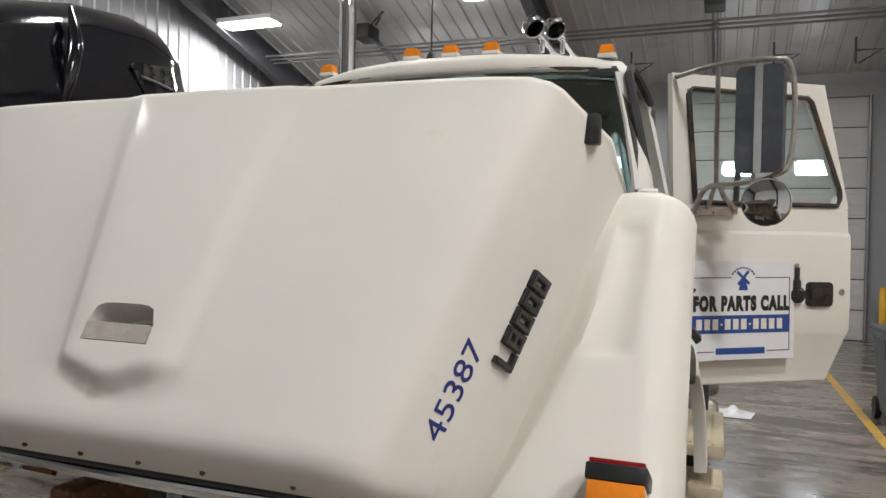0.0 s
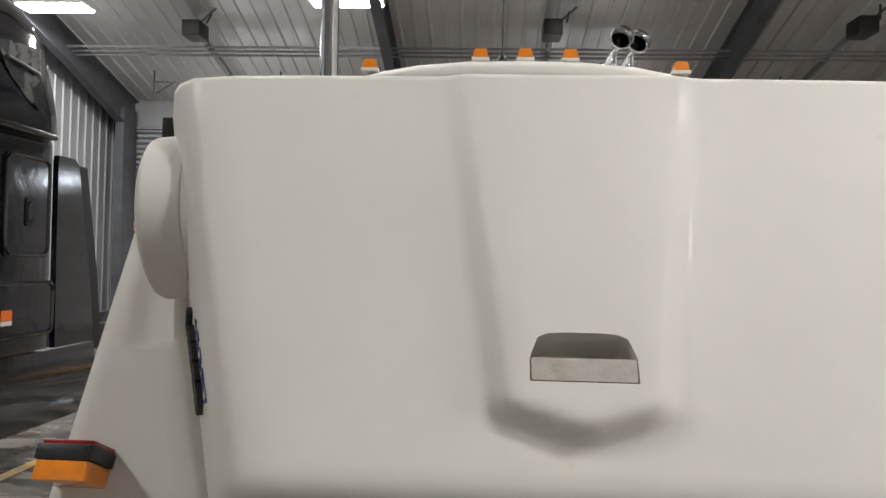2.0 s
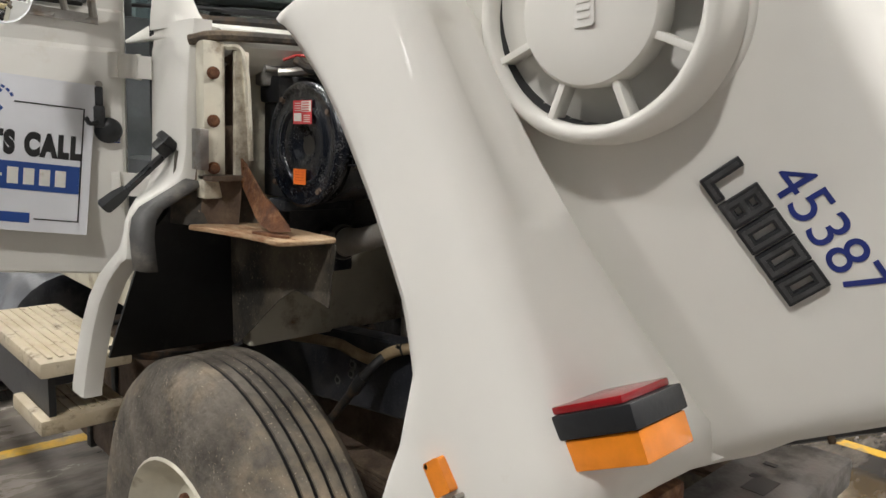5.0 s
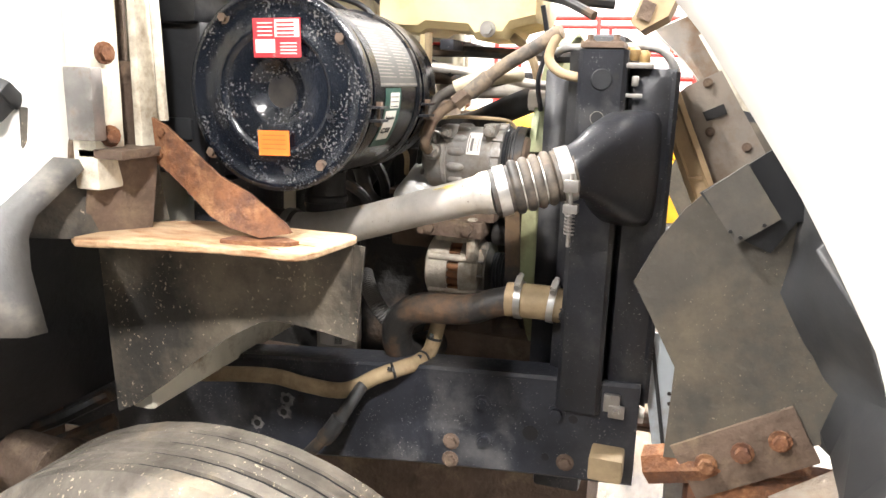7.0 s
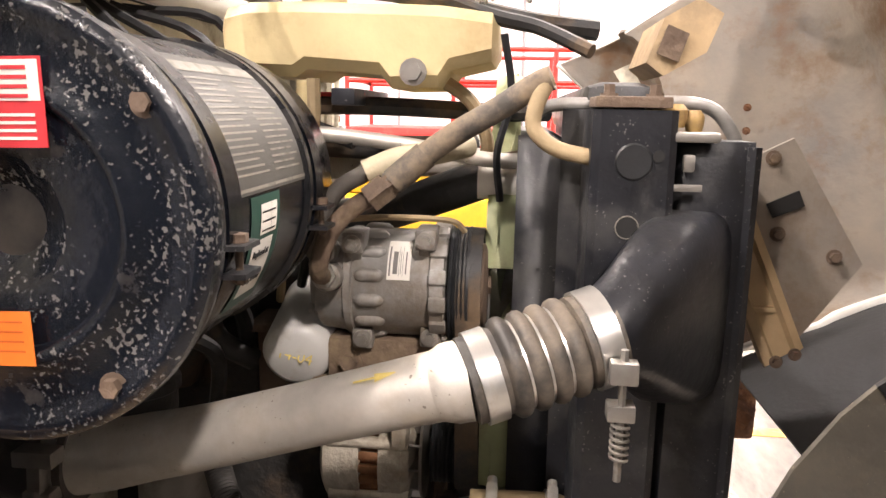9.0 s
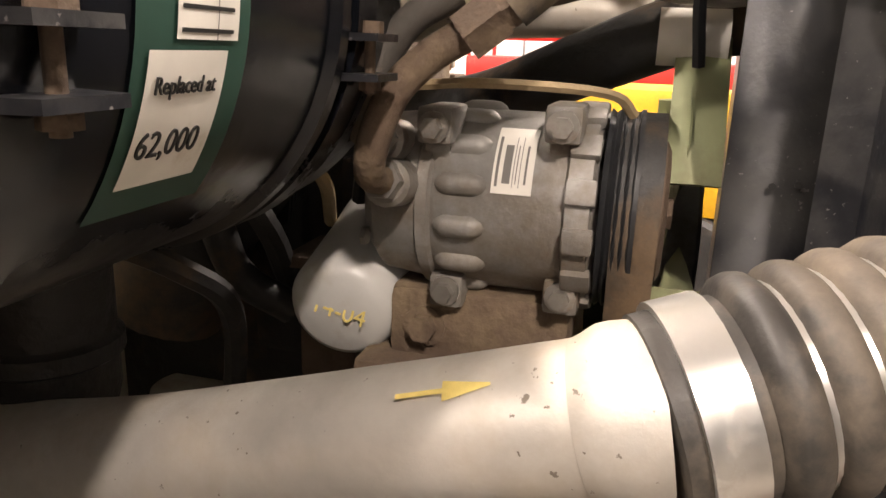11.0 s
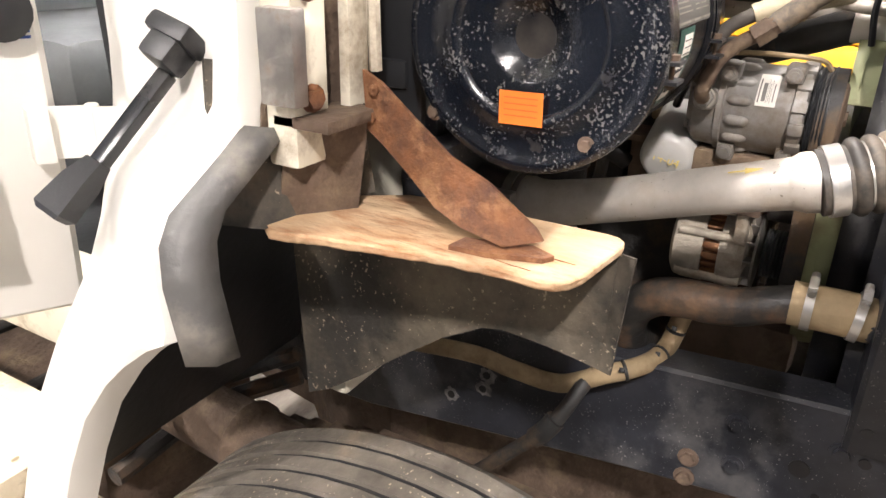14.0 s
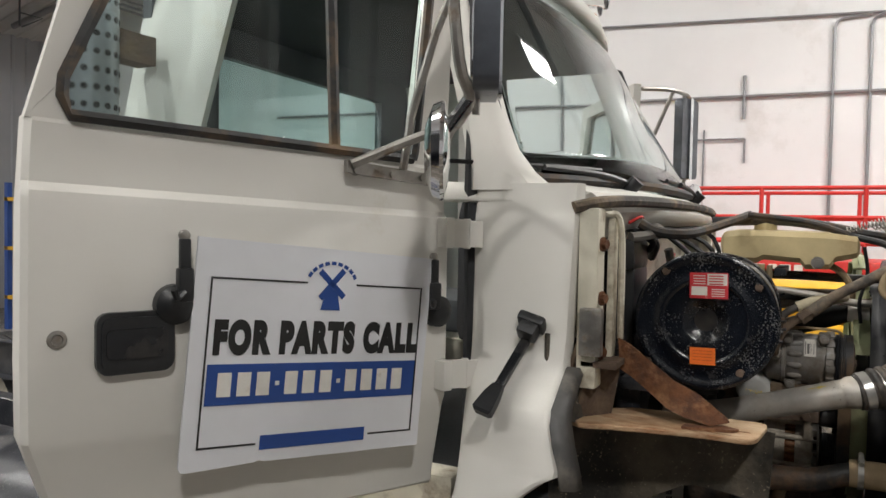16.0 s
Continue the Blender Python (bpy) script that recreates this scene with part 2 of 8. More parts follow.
YELLOW_MARK = mat("yellow_paint_pen", (0.66, 0.52, 0.16), 0.6, var=0.2, scale=40)
GLASS = clear("window_glass", (0.78, 0.9, 0.89))
TINT = clear("green_tinted_glass", (0.55, 0.72, 0.7))
GREY_TRIM = mat("grey_cab_trim", (0.1, 0.105, 0.11), 0.7, var=0.15, scale=6, bump=0.15)
DARK_TRIM = mat("dark_cab_trim", (0.025, 0.026, 0.028), 0.65, var=0.15, scale=6, bump=0.15)
TRUCK_BLACK = mat("black_truck_paint", (0.006, 0.007, 0.011), 0.07, var=0.3, scale=2, coat=1.0, bump=0.9, bscale=2.2)
GALV = mat("galvanised_guard", (0.32, 0.35, 0.37), 0.4, 0.7, var=0.12, scale=18, dirt=(0.2, 0.17, 0.13), dscale=5, dlevel=0.64)
CONCRETE = mat("wet_stained_concrete", (0.3, 0.265, 0.225), 0.3, var=0.16, scale=0.9, alt=(0.16, 0.14, 0.12), dirt=(0.05, 0.045, 0.04), dscale=1.5, dlevel=0.52, droughness=0.05, bump=0.05, bscale=14, stretch=(0.4, 1.2, 1))
LINER = mat("white_ribbed_liner", (0.62, 0.61, 0.6), 0.36, 0.25, var=0.06, scale=0.5, dirt=(0.45, 0.43, 0.4), dscale=0.5, dlevel=0.64)
WALL_GREY = mat("grey_wall_liner", (0.36, 0.37, 0.39), 0.5, 0.1, var=0.06, scale=0.5)
WALL_WHITE = mat("white_block_wall", (0.8, 0.8, 0.8), 0.55, var=0.03, scale=0.6, dirt=(0.66, 0.65, 0.63), dscale=0.8, dlevel=0.64)
DOOR_WHITE = mat("white_sectional_door", (0.66, 0.65, 0.65), 0.5, var=0.05, scale=0.8, dirt=(0.5, 0.48, 0.46), dscale=1.2, dlevel=0.64)
BEAM = mat("dark_steel_frame", (0.1, 0.105, 0.115), 0.55, 0.2, var=0.12, scale=2)
YELLOW = mat("yellow_paint", (0.72, 0.4, 0.02), 0.5, var=0.12, scale=6, dirt=(0.3, 0.2, 0.05), dscale=6, dlevel=0.66)
LINE_YELLOW = mat("worn_yellow_floor_line", (0.66, 0.4, 0.05), 0.4, var=0.12, scale=6, dirt=(0.26, 0.22, 0.17), dscale=7, dlevel=0.55, droughness=0.35)
RED_PAINT = mat("red_lift_paint", (0.6, 0.03, 0.025), 0.42, var=0.1, scale=5, dirt=(0.35, 0.1, 0.08), dscale=5, dlevel=0.66)
CONDUIT = mat("galvanised_conduit", (0.3, 0.3, 0.31), 0.4, 0.5, var=0.1, scale=5)
LED = glow("led_diffuser", (1.0, 0.98, 0.94), 26.0)
WINDOW_GLOW = glow("daylit_door_window", (0.86, 0.93, 1.0), 9.0)
SPLASH = mat("dusty_speckled_panel", (0.085, 0.075, 0.06), 0.7, var=0.25, scale=3.5, alt=(0.055, 0.05, 0.042), dirt=(0.14, 0.115, 0.08), dscale=3, dlevel=0.54, bump=0.3, bscale=45, spots=((0.24, 0.2, 0.15), 190, 0.69, 0.25))
DUSTY_PLATE = mat("dusty_dark_plate", (0.09, 0.083, 0.072), 0.6, var=0.2, scale=8, dirt=(0.14, 0.12, 0.095), dscale=7, dlevel=0.58, bump=0.15)
LINER_BLACK = mat("black_liner_plastic", (0.045, 0.046, 0.048), 0.5, var=0.2, scale=5, dirt=(0.085, 0.08, 0.072), dscale=4, dlevel=0.58, bump=0.12, bscale=30)
PALE_BLUE = mat("pale_blue_grey_paint", (0.5, 0.56, 0.6), 0.4, var=0.08, scale=5, dirt=(0.35, 0.33, 0.3), dscale=8, dlevel=0.62)
PALE_HOSE = mat("pale_dusty_sleeve", (0.5, 0.44, 0.31), 0.7, var=0.15, scale=12, dirt=(0.3, 0.23, 0.14), dscale=9, dlevel=0.58, bump=0.2)
STEP_TAN = mat("worn_tan_step", (0.62, 0.55, 0.42), 0.6, var=0.15, scale=6, alt=(0.5, 0.41, 0.27), dirt=(0.1, 0.06, 0.03), dscale=14, dlevel=0.64, bump=0.2)
ARCH_RUBBER = mat("weathered_arch_rubber", (0.085, 0.083, 0.08), 0.5, var=0.2, scale=8, dirt=(0.22, 0.2, 0.17), dscale=7, dlevel=0.6, bump=0.2)

# ---- mesh helpers ----


def V(*a):
    return Vector(a)


def finish(bm, name, mats, parent=None, label="", smooth=38.0):
    bmesh.ops.recalc_face_normals(bm, faces=bm.faces[:])
    lim = radians(smooth)
    for f in bm.faces:
        f.smooth = True
    for e in bm.edges:
        if len(e.link_faces) == 2 and e.calc_face_angle(0.0) > lim:
            e.smooth = False
    me = bpy.data.meshes.new(name)
    bm.to_mesh(me)
    bm.free()
    for m in mats if isinstance(mats, (list, tuple)) else [mats]:
        me.materials.append(m)
    ob = new(name, me)
    if parent is not None:
        ob.parent = parent
    if label:
        tagged(ob, label)
    return ob


def part(name, bm, material, parent, label="", smooth=38.0):
    return finish(bm, name, material, parent, label, smooth)


def thing(name, label, category, group="", kind="", at=(0, 0, 0)):
    ob = new(name)
    ob.location = at
    ob.empty_display_size = 0.1
    return tagged(ob, label, category, group, kind)


def BM():
    return bmesh.new()


def box(bm, lo, hi, bevel=0.0, m=None, mi=0):
    lo, hi = Vector(lo), Vector(hi)
    c, s = (lo + hi) / 2, hi - lo
    mm = Matrix.Translation(c) @ Matrix.Diagonal((abs(s.x), abs(s.y), abs(s.z), 1))
    if m is not None:
        mm = m @ mm
    r = bmesh.ops.create_cube(bm, size=1.0, matrix=mm)
    fs = {f for v in r["verts"] for f in v.link_faces}
    if bevel > 0:
        es = list({e for v in r["verts"] for e in v.link_edges})
        rb = bmesh.ops.bevel(bm, geom=es, offset=bevel, segments=2, affect="EDGES", profile=0.6)
        fs = set(rb["faces"]) | {f for f in fs if f.is_valid}
    for f in fs:
        f.material_index = mi
    return bm


def basis(axis):
    a = Vector(axis).normalized()
    u = a.cross(V(0, 0, 1))
    if u.length < 1e-3:
        u = a.cross(V(0, 1, 0))
    u.normalize()
    return a, u, u.cross(a).normalized()


def rings(bm, loops, closed=True, caps=True, mi=0):
    """Skin a list of equally long loops of points."""
    vs = [[bm.verts.new(p) for p in lp] for lp in loops]
    k = len(vs[0])
    for a, b in zip(vs, vs[1:]):
        for i in range(k if closed else k - 1):
            j = (i + 1) % k
            f = bm.faces.new((a[i], a[j], b[j], b[i]))
            f.material_index = mi
    if caps and closed:
        for lp in (vs[0], vs[-1]):
            try:
                f = bm.faces.new(lp)
                f.material_index = mi
            except ValueError:
                pass
    return vs


def lathe(bm, origin, axis, profile, seg=28, mi=0, caps=True):
    """profile: (distance along the axis, radius)."""
    a, u, w = basis(axis)
    o = Vector(origin)
    rings(bm, [[o + a * d + (u * math.cos(2 * math.pi * i / seg) + w * math.sin(2 * math.pi * i / seg)) * max(r, 1e-4) for i in range(seg)] for d, r in profile], caps=caps, mi=mi)
    return bm


def cyl(bm, p0, p1, r, r1=None, seg=16, bev=0.0, mi=0):
    p0, p1 = Vector(p0), Vector(p1)
    L = (p1 - p0).length
    r1 = r if r1 is None else r1
    if bev:
        prof = [(0, r - bev), (bev, r), (L - bev, r1), (L, r1 - bev)]
    else:
        prof = [(0, r), (L, r1)]
    return lathe(bm, p0, p1 - p0, prof, seg, mi)


def spline(pts, n=6):
    """Catmull-Rom through the points."""
    P = [Vector(p) for p in pts]
    if len(P) < 3:
        return P
    E = [P[0] * 2 - P[1]] + P + [P[-1] * 2 - P[-2]]
    out = []
    for i in range(1, len(E) - 2):
        a, b, c, d = E[i - 1 : i + 3]
        for k in range(n):
            t = k / n
            out.append(0.5 * (2 * b + (c - a) * t + (2 * a - 5 * b + 4 * c - d) * t * t + (3 * b - a - 3 * c + d) * t ** 3))
    out.append(P[-1])
    return out


def tube(bm, pts, r, seg=10, n=6, smooth=True, mi=0, ribs=0.0, caps=True):
    """A hose or pipe along points; r is a radius or one radius a point."""
    P = spline(pts, n) if smooth else [Vector(p) for p in pts]
    N = len(P)
    rs = [r] * N if isinstance(r, (int, float)) else [np.interp(i / (N - 1) * (len(r) - 1), range(len(r)), r) for i in range(N)]
    t0 = (P[1] - P[0]).normalized()
    _, u, _ = basis(t0)
    loops = []
    for i in range(N):
        t = (P[min(i + 1, N - 1)] - P[max(i - 1, 0)]).normalized()
        u = (u - t * u.dot(t)).normalized()
        w = t.cross(u)
        rr = rs[i] * (1 + (ribs if i % 2 else 0))
        loops.append([P[i] + (u * math.cos(2 * math.pi * k / seg) + w * math.sin(2 * math.pi * k / seg)) * rr for k in range(seg)])
    rings(bm, loops, caps=caps, mi=mi)
    return bm


def plate(bm, pts, thick, mi=0):
    """A flat sheet from an outline of points, thick along its own normal."""
    P = [Vector(p) for p in pts]
    nrm = sum(((P[i] - P[0]).cross(P[i + 1] - P[0]) for i in range(1, len(P) - 1)), V(0, 0, 0)).normalized()
    a = [bm.verts.new(p + nrm * thick / 2) for p in P]
    b = [bm.verts.new(p - nrm * thick / 2) for p in P]
    fs = [bm.faces.new(a), bm.faces.new(b[::-1])]
    for i in range(len(P)):
        j = (i + 1) % len(P)
        fs.append(bm.faces.new((a[i], b[i], b[j], a[j])))
    for f in fs:
        f.material_index = mi
    return bm


def rounded(w, h, r, seg=4):
    """Outline of a rounded rectangle round (0, 0)."""
    out = []
    for cx, cy, a0 in ((w / 2 - r, h / 2 - r, 0), (-w / 2 + r, h / 2 - r, 90), (-w / 2 + r, -h / 2 + r, 180), (w / 2 - r, -h / 2 + r, 270)):
        for k in range(seg + 1):
            a = radians(a0 + 90 * k / seg)
            out.append((cx + r * math.cos(a), cy + r * math.sin(a)))
    return out


def bolt(bm, p, axis, r=0.011, h=0.008, mi=0):
    a = Vector(axis).normalized()
    p = Vector(p)
    cyl(bm, p, p + a * h * 0.35, r * 1.5, seg=12, mi=mi)
    cyl(bm, p + a * h * 0.35, p + a * h * 1.5, r, seg=6, mi=mi)
    return bm


def lettering(name, text, size, m, material, parent, label="", depth=0.0008, align="CENTER", stretch=1.0, bold=0.0, space=1.0):
    cu = bpy.data.curves.new(name, "FONT")
    cu.body, cu.size, cu.extrude, cu.align_x, cu.align_y, cu.offset = text, size, depth, align, "CENTER", bold
    cu.space_character = space
    tmp = bpy.data.objects.new(name, cu)
    scene.collection.objects.link(tmp)
    dg = bpy.context.evaluated_depsgraph_get()
    me = bpy.data.meshes.new_from_object(tmp.evaluated_get(dg))
    bpy.data.objects.remove(tmp)
    me.materials.clear()
    me.materials.append(material)
    me.transform(m @ Matrix.Diagonal((stretch, 1, 1, 1)))
    me.name = name
    ob = new(name, me)
    if parent is not None:
        ob.parent = parent
    if label:
        tagged(ob, label)
    return ob


def frame_at(o, ux, uy):
    """A pose whose x and y axes run along ux and uy."""
    ux = Vector(ux).normalized()
    uz = ux.cross(Vector(uy)).normalized()
    uy = uz.cross(ux)
    return Matrix(((ux.x, uy.x, uz.x, o[0]), (ux.y, uy.y, uz.y, o[1]), (ux.z, uy.z, uz.z, o[2]), (0, 0, 0, 1)))


def flat(bm, m, outline, z0, z1, mi=0):
    """A sheet in the xy plane of pose m, from z0 to z1."""
    a = [bm.verts.new(m @ V(x, y, z1)) for x, y in outline]
    b = [bm.verts.new(m @ V(x, y, z0)) for x, y in outline]
    fs = [bm.faces.new(a), bm.faces.new(b[::-1])]
    k = len(outline)
    for i in range(k):
        fs.append(bm.faces.new((a[i], b[i], b[(i + 1) % k], a[(i + 1) % k])))
    for f in fs:
        f.material_index = mi
    return bm


def wheel(parent, x, y, r, w, side, tyre, rim_mat, name="wheel", hub=True):
    wob = new(name)
    wob.parent = parent
    b = BM()
    a = (side, 0, 0)
    prof = [(-w / 2, r * 0.56), (-w / 2 - 0.004, r * 0.66), (-w / 2 + 0.002, r * 0.86), (-w / 2 + 0.03, r * 0.965), (-w / 2 + 0.05, r * 0.99)]
    k = 5
    t0, t1 = -w / 2 + 0.05, w / 2 - 0.05
    for i in range(k):
        u0, u1 = t0 + (t1 - t0) * i / k, t0 + (t1 - t0) * (i + 1) / k
        prof += [(u0 + 0.006, r), (u1 - 0.006, r)]
        if i < k - 1:
            prof += [(u1 - 0.005, r - 0.015), (u1 + 0.005, r - 0.015)]
    prof += [(w / 2 - 0.05, r * 0.99), (w / 2 - 0.03, r * 0.965), (w / 2 - 0.002, r * 0.86), (w / 2 + 0.004, r * 0.66), (w / 2, r * 0.56)]
    lathe(b, (x, y, r), a, prof, 56, caps=False)
    ty = part("tyre", b, tyre, wob, smooth=30)
    # dark rings put the shade of the tread grooves into colour
    for i in range(1, k):
        b = BM()
        u = t0 + (t1 - t0) * i / k
        lathe(b, (x, y, r), a, [(u - 0.0052, r - 0.0145), (u - 0.0055, r - 0.006), (u - 0.0045, r - 0.0135), (u + 0.0045, r - 0.0135), (u + 0.0055, r - 0.006), (u + 0.0052, r - 0.0145)], 56, caps=False)
        part("groove_shade", b, BLACK_TYRE, ty)
    b = BM()
    o = w / 2
    lathe(b, (x, y, r), a, [(-o, r * 0.56), (o, r * 0.575), (o + 0.006, r * 0.56), (o - 0.012, r * 0.53), (o - 0.06, r * 0.5), (o - 0.09, r * 0.42), (o - 0.06, r * 0.3), (o - 0.05, r * 0.2)], 40)
    if hub:
        lathe(b, (x, y, r), a, [(o - 0.06, r * 0.24), (o + 0.02, r * 0.23), (o + 0.07, r * 0.17), (o + 0.08, r * 0.05)], 28)
    part("rim", b, rim_mat, wob)
    for i in range(10 if hub else 0):
        b = BM()
        an = 2 * math.pi * i / 10
        bolt(b, (x + side * (o - 0.055), y + math.cos(an) * r * 0.34, r + math.sin(an) * r * 0.34), a, 0.016, 0.03)
        part("wheel_nut", b, RUST if rim_mat is not CHROME else STEEL, wob)
    return wob



# ---- the shop ----


def structure(name, bm, material, label, category, smooth=30):
    ob = finish(bm, name, material, None, "", smooth)
    return tagged(ob, label, category, kind="structure")


b = BM()
box(b, (LEFT_X - 0.3, FRONT_Y - 0.3, -0.2), (RIGHT_X + 0.3, BACK_Y + 0.3, 0.0))
floor = structure("floor", b, CONCRETE, "wet stained bare concrete shop floor", "floor")


def floor_line(x0, y0, x1, y1, w=0.1):
    b = BM()
    d = V(x1 - x0, y1 - y0, 0).normalized()
    m = frame_at(((x0 + x1) / 2, (y0 + y1) / 2, 0), d, V(0, 0, 1).cross(d))
    L = (V(x1, y1, 0) - V(x0, y0, 0)).length
    flat(b, m, [(-L / 2, -w / 2), (L / 2, -w / 2), (L / 2, w / 2), (-L / 2, w / 2)], 0.001, 0.004)
    structure("floor_line", b, LINE_YELLOW, "worn yellow bay line painted on the floor", "floor marking")


floor_line(2.72, -4, 2.74, 13.5)
floor_line(-3.95, -4, -3.95, 13.5)
floor_line(-1.2, 2.85, 1.6, 2.75)


def ribbed(p0, along, L, run, W, face, pitch=0.3, depth=0.03):
    """A ribbed sheet: ribs lie along run, repeat along `along`, and stand out towards face."""
    bm = BM()
    along, run, face, p0 = Vector(along).normalized(), Vector(run), Vector(face), Vector(p0)
    prof = []
    k = int(L / pitch)
    for i in range(k):
        o = i * pitch
        prof += [(o, 0), (o + pitch * 0.72, 0), (o + pitch * 0.79, depth), (o + pitch * 0.93, depth)]
    prof.append((k * pitch, 0))
    rings(bm, [[p0 + along * u + face * w + run * t for u, w in prof] for t in (0, 1)], closed=False)
    return bm


W = RIGHT_X - LEFT_X
for nm, y1 in (("ceiling", BACK_Y), ("ceiling_front", FRONT_Y)):
    structure(nm, ribbed((LEFT_X, RIDGE_Y, RIDGE_Z), (1, 0, 0), W + 0.25, (0, y1 - RIDGE_Y, EAVE_Z - RIDGE_Z), 1, (0, 0, -1)), LINER, "white ribbed metal ceiling liner", "ceiling", 20)
b = BM()
box(b, (LEFT_X - 0.3, FRONT_Y - 0.3, 9.0), (RIGHT_X + 0.3, BACK_Y + 0.3, 9.1))
structure("roof", b, BEAM, "dark roof deck above the ceiling liner", "roof")

# back wall with two sectional doors and one man door
DOOR1, DOOR2, MAN, DTOP = (-7.45, -3.55), (0.1, 4.0), (-8.7, -7.75), 5.0
b = BM()
for x0, x1, z0, z1 in ((LEFT_X, MAN[0], 0, 5.6), (MAN[0], MAN[1], 2.12, 5.6), (MAN[1], DOOR1[0], 0, 5.6), (DOOR1[0], DOOR1[1], DTOP, 5.6), (DOOR1[1], DOOR2[0], 0, 5.6), (DOOR2[0], DOOR2[1], DTOP, 5.6), (DOOR2[1], RIGHT_X, 0, 5.6)):
    box(b, (x0, BACK_Y, z0), (x1, BACK_Y + 0.25, z1))
wall_back = structure("wall_back", b, WALL_GREY, "grey steel-lined back wall of the shop", "wall")
for x0, x1 in ((DOOR1[1] + 0.35, DOOR2[0] - 0.35), (DOOR2[1] + 0.4, RIGHT_X)):
    structure("wall_cladding", ribbed((x0, BACK_Y - 0.002, 0), (1, 0, 0), x1 - x0, (0, 0, 5.6), 1, (0, -1, 0)), WALL_GREY, "grey ribbed wall cladding", "wall", 20)
structure("wall_left", ribbed((LEFT_X, FRONT_Y, 0), (0, 1, 0), BACK_Y - FRONT_Y, (0, 0, 9), 1, (1, 0, 0)), WALL_GREY, "grey ribbed steel side wall", "wall", 20)
b = BM()
box(b, (LEFT_X - 0.3, FRONT_Y - 0.2, 0), (LEFT_X - 0.02, BACK_Y + 0.2, 9))
structure("wall_left_outer", b, WALL_GREY, "outer skin of the grey side wall", "wall")
b = BM()
box(b, (RIGHT_X, FRONT_Y, 0), (RIGHT_X + 0.25, BACK_Y, 9))
structure("wall_right", b, WALL_WHITE, "smooth white painted side wall", "wall")
b = BM()
box(b, (LEFT_X, FRONT_Y - 0.25, 0), (RIGHT_X, FRONT_Y, 6))
structure("wall_front", b, WALL_WHITE, "white wall behind the bay", "wall")


def sectional_door(name, xr, y, top, rows, pitch=1.42, first=0.35):
    d = tagged(new(name), "closed white sectional overhead door with small bright windows", "overhead door", kind="structure")
    k, h = 8, top / 8
    for i in range(k):
        b = BM()
        box(b, (xr[0] + 0.02, y + 0.06, i * h + 0.012), (xr[1] - 0.02, y + 0.12, (i + 1) * h - 0.012), 0.008)
        for j in range(3):
            zc = i * h + h * (j + 0.5) / 3
            box(b, (xr[0] + 0.1, y + 0.052, zc - 0.04), (xr[1] - 0.1, y + 0.062, zc + 0.04), 0.004)
        part("door_section", b, DOOR_WHITE, d)
    for zc in rows:
        x = xr[0] + first
        while x + 0.7 < xr[1]:
            b = BM()
            m = frame_at((x + 0.35, y + 0.045, zc), (1, 0, 0), (0, 0, 1))
            flat(b, m, rounded(0.78, 0.4, 0.1), -0.01, 0.012)
            part("window_frame", b, DOOR_WHITE, d)
            b = BM()
            flat(b, m, rounded(0.66, 0.3, 0.08), 0.012, 0.018)
            part("pane", b, WINDOW_GLOW, d, "bright daylit pane")
            x += pitch
    b = BM()
    for x in xr:
        tube(b, [(x, y - 0.05, 0.02), (x, y - 0.05, top)], 0.035, smooth=False)
    part("door_track", b, CONDUIT, d)
    return d


sectional_door("door_1", DOOR1, BACK_Y, DTOP, (1.5, 3.31), first=0.77, pitch=1.35)
sectional_door("door_2", DOOR2, BACK_Y, DTOP, (3.55,), first=1.1)
d3 = tagged(new("door_3"), "grey steel man door with a paper notice", "door", kind="structure")
b = BM()
box(b, (MAN[0] + 0.02, BACK_Y + 0.03, 0.01), (MAN[1] - 0.02, BACK_Y + 0.08, 2.1), 0.006)
part("leaf", b, DOOR_WHITE, d3)
b = BM()
box(b, (-8.35, BACK_Y + 0.02, 1.45), (-8.1, BACK_Y + 0.029, 1.75))
part("notice", b, PAPER, d3)
b = BM()
cyl(b, (-7.87, BACK_Y + 0.03, 1.0), (-7.87, BACK_Y - 0.04, 1.0), 0.03)
part("door_knob", b, STEEL, d3)
ex = thing("exit_sign", "small lit red and white exit sign above the man door", "sign", at=(-8.25, BACK_Y - 0.04, 2.48))
b = BM()
box(b, (-0.16, -0.03, -0.1), (0.16, 0.03, 0.1), 0.01)
part("housing", b, PAPER, ex)
lettering("exit_letters", "EXIT", 0.14, frame_at((0, -0.033, 0), (1, 0, 0), (0, 0, 1)), RED_LABEL, ex)
lv = thing("wall_louver", "galvanised ventilation louver in the back wall", "vent", at=(-8.1, BACK_Y - 0.02, 4.05))
b = BM()
for x0, x1, z0, z1 in ((-0.8, 0.8, 0.75, 0.82), (-0.8, 0.8, -0.82, -0.75), (-0.8, -0.73, -0.75, 0.75), (0.73, 0.8, -0.75, 0.75)):
    box(b, (x0, -0.04, z0), (x1, 0.02, z1))
part("frame", b, CONDUIT, lv)
for i in range(12):
    b = BM()
    box(b, (-0.73, -0.05, -0.004), (0.73, 0.05, 0.004), 0, Matrix.Translation((0, 0, -0.69 + i * 0.125)) @ pose(0, 0, 0, 35))
    part("slat", b, CONDUIT, lv)
for x in (-7.6, -3.45, -0.1, 4.2):
    bo = thing("bollard", "yellow steel bollard guarding the door jamb", "bollard", "bollards", at=(x, BACK_Y - 0.7, 0))
    b = BM()
    lathe(b, (0, 0, 0), (0, 0, 1), [(0, 0.08), (1.08, 0.08), (1.13, 0.06), (1.15, 0.02)], 18)
    part("post", b, YELLOW, bo)

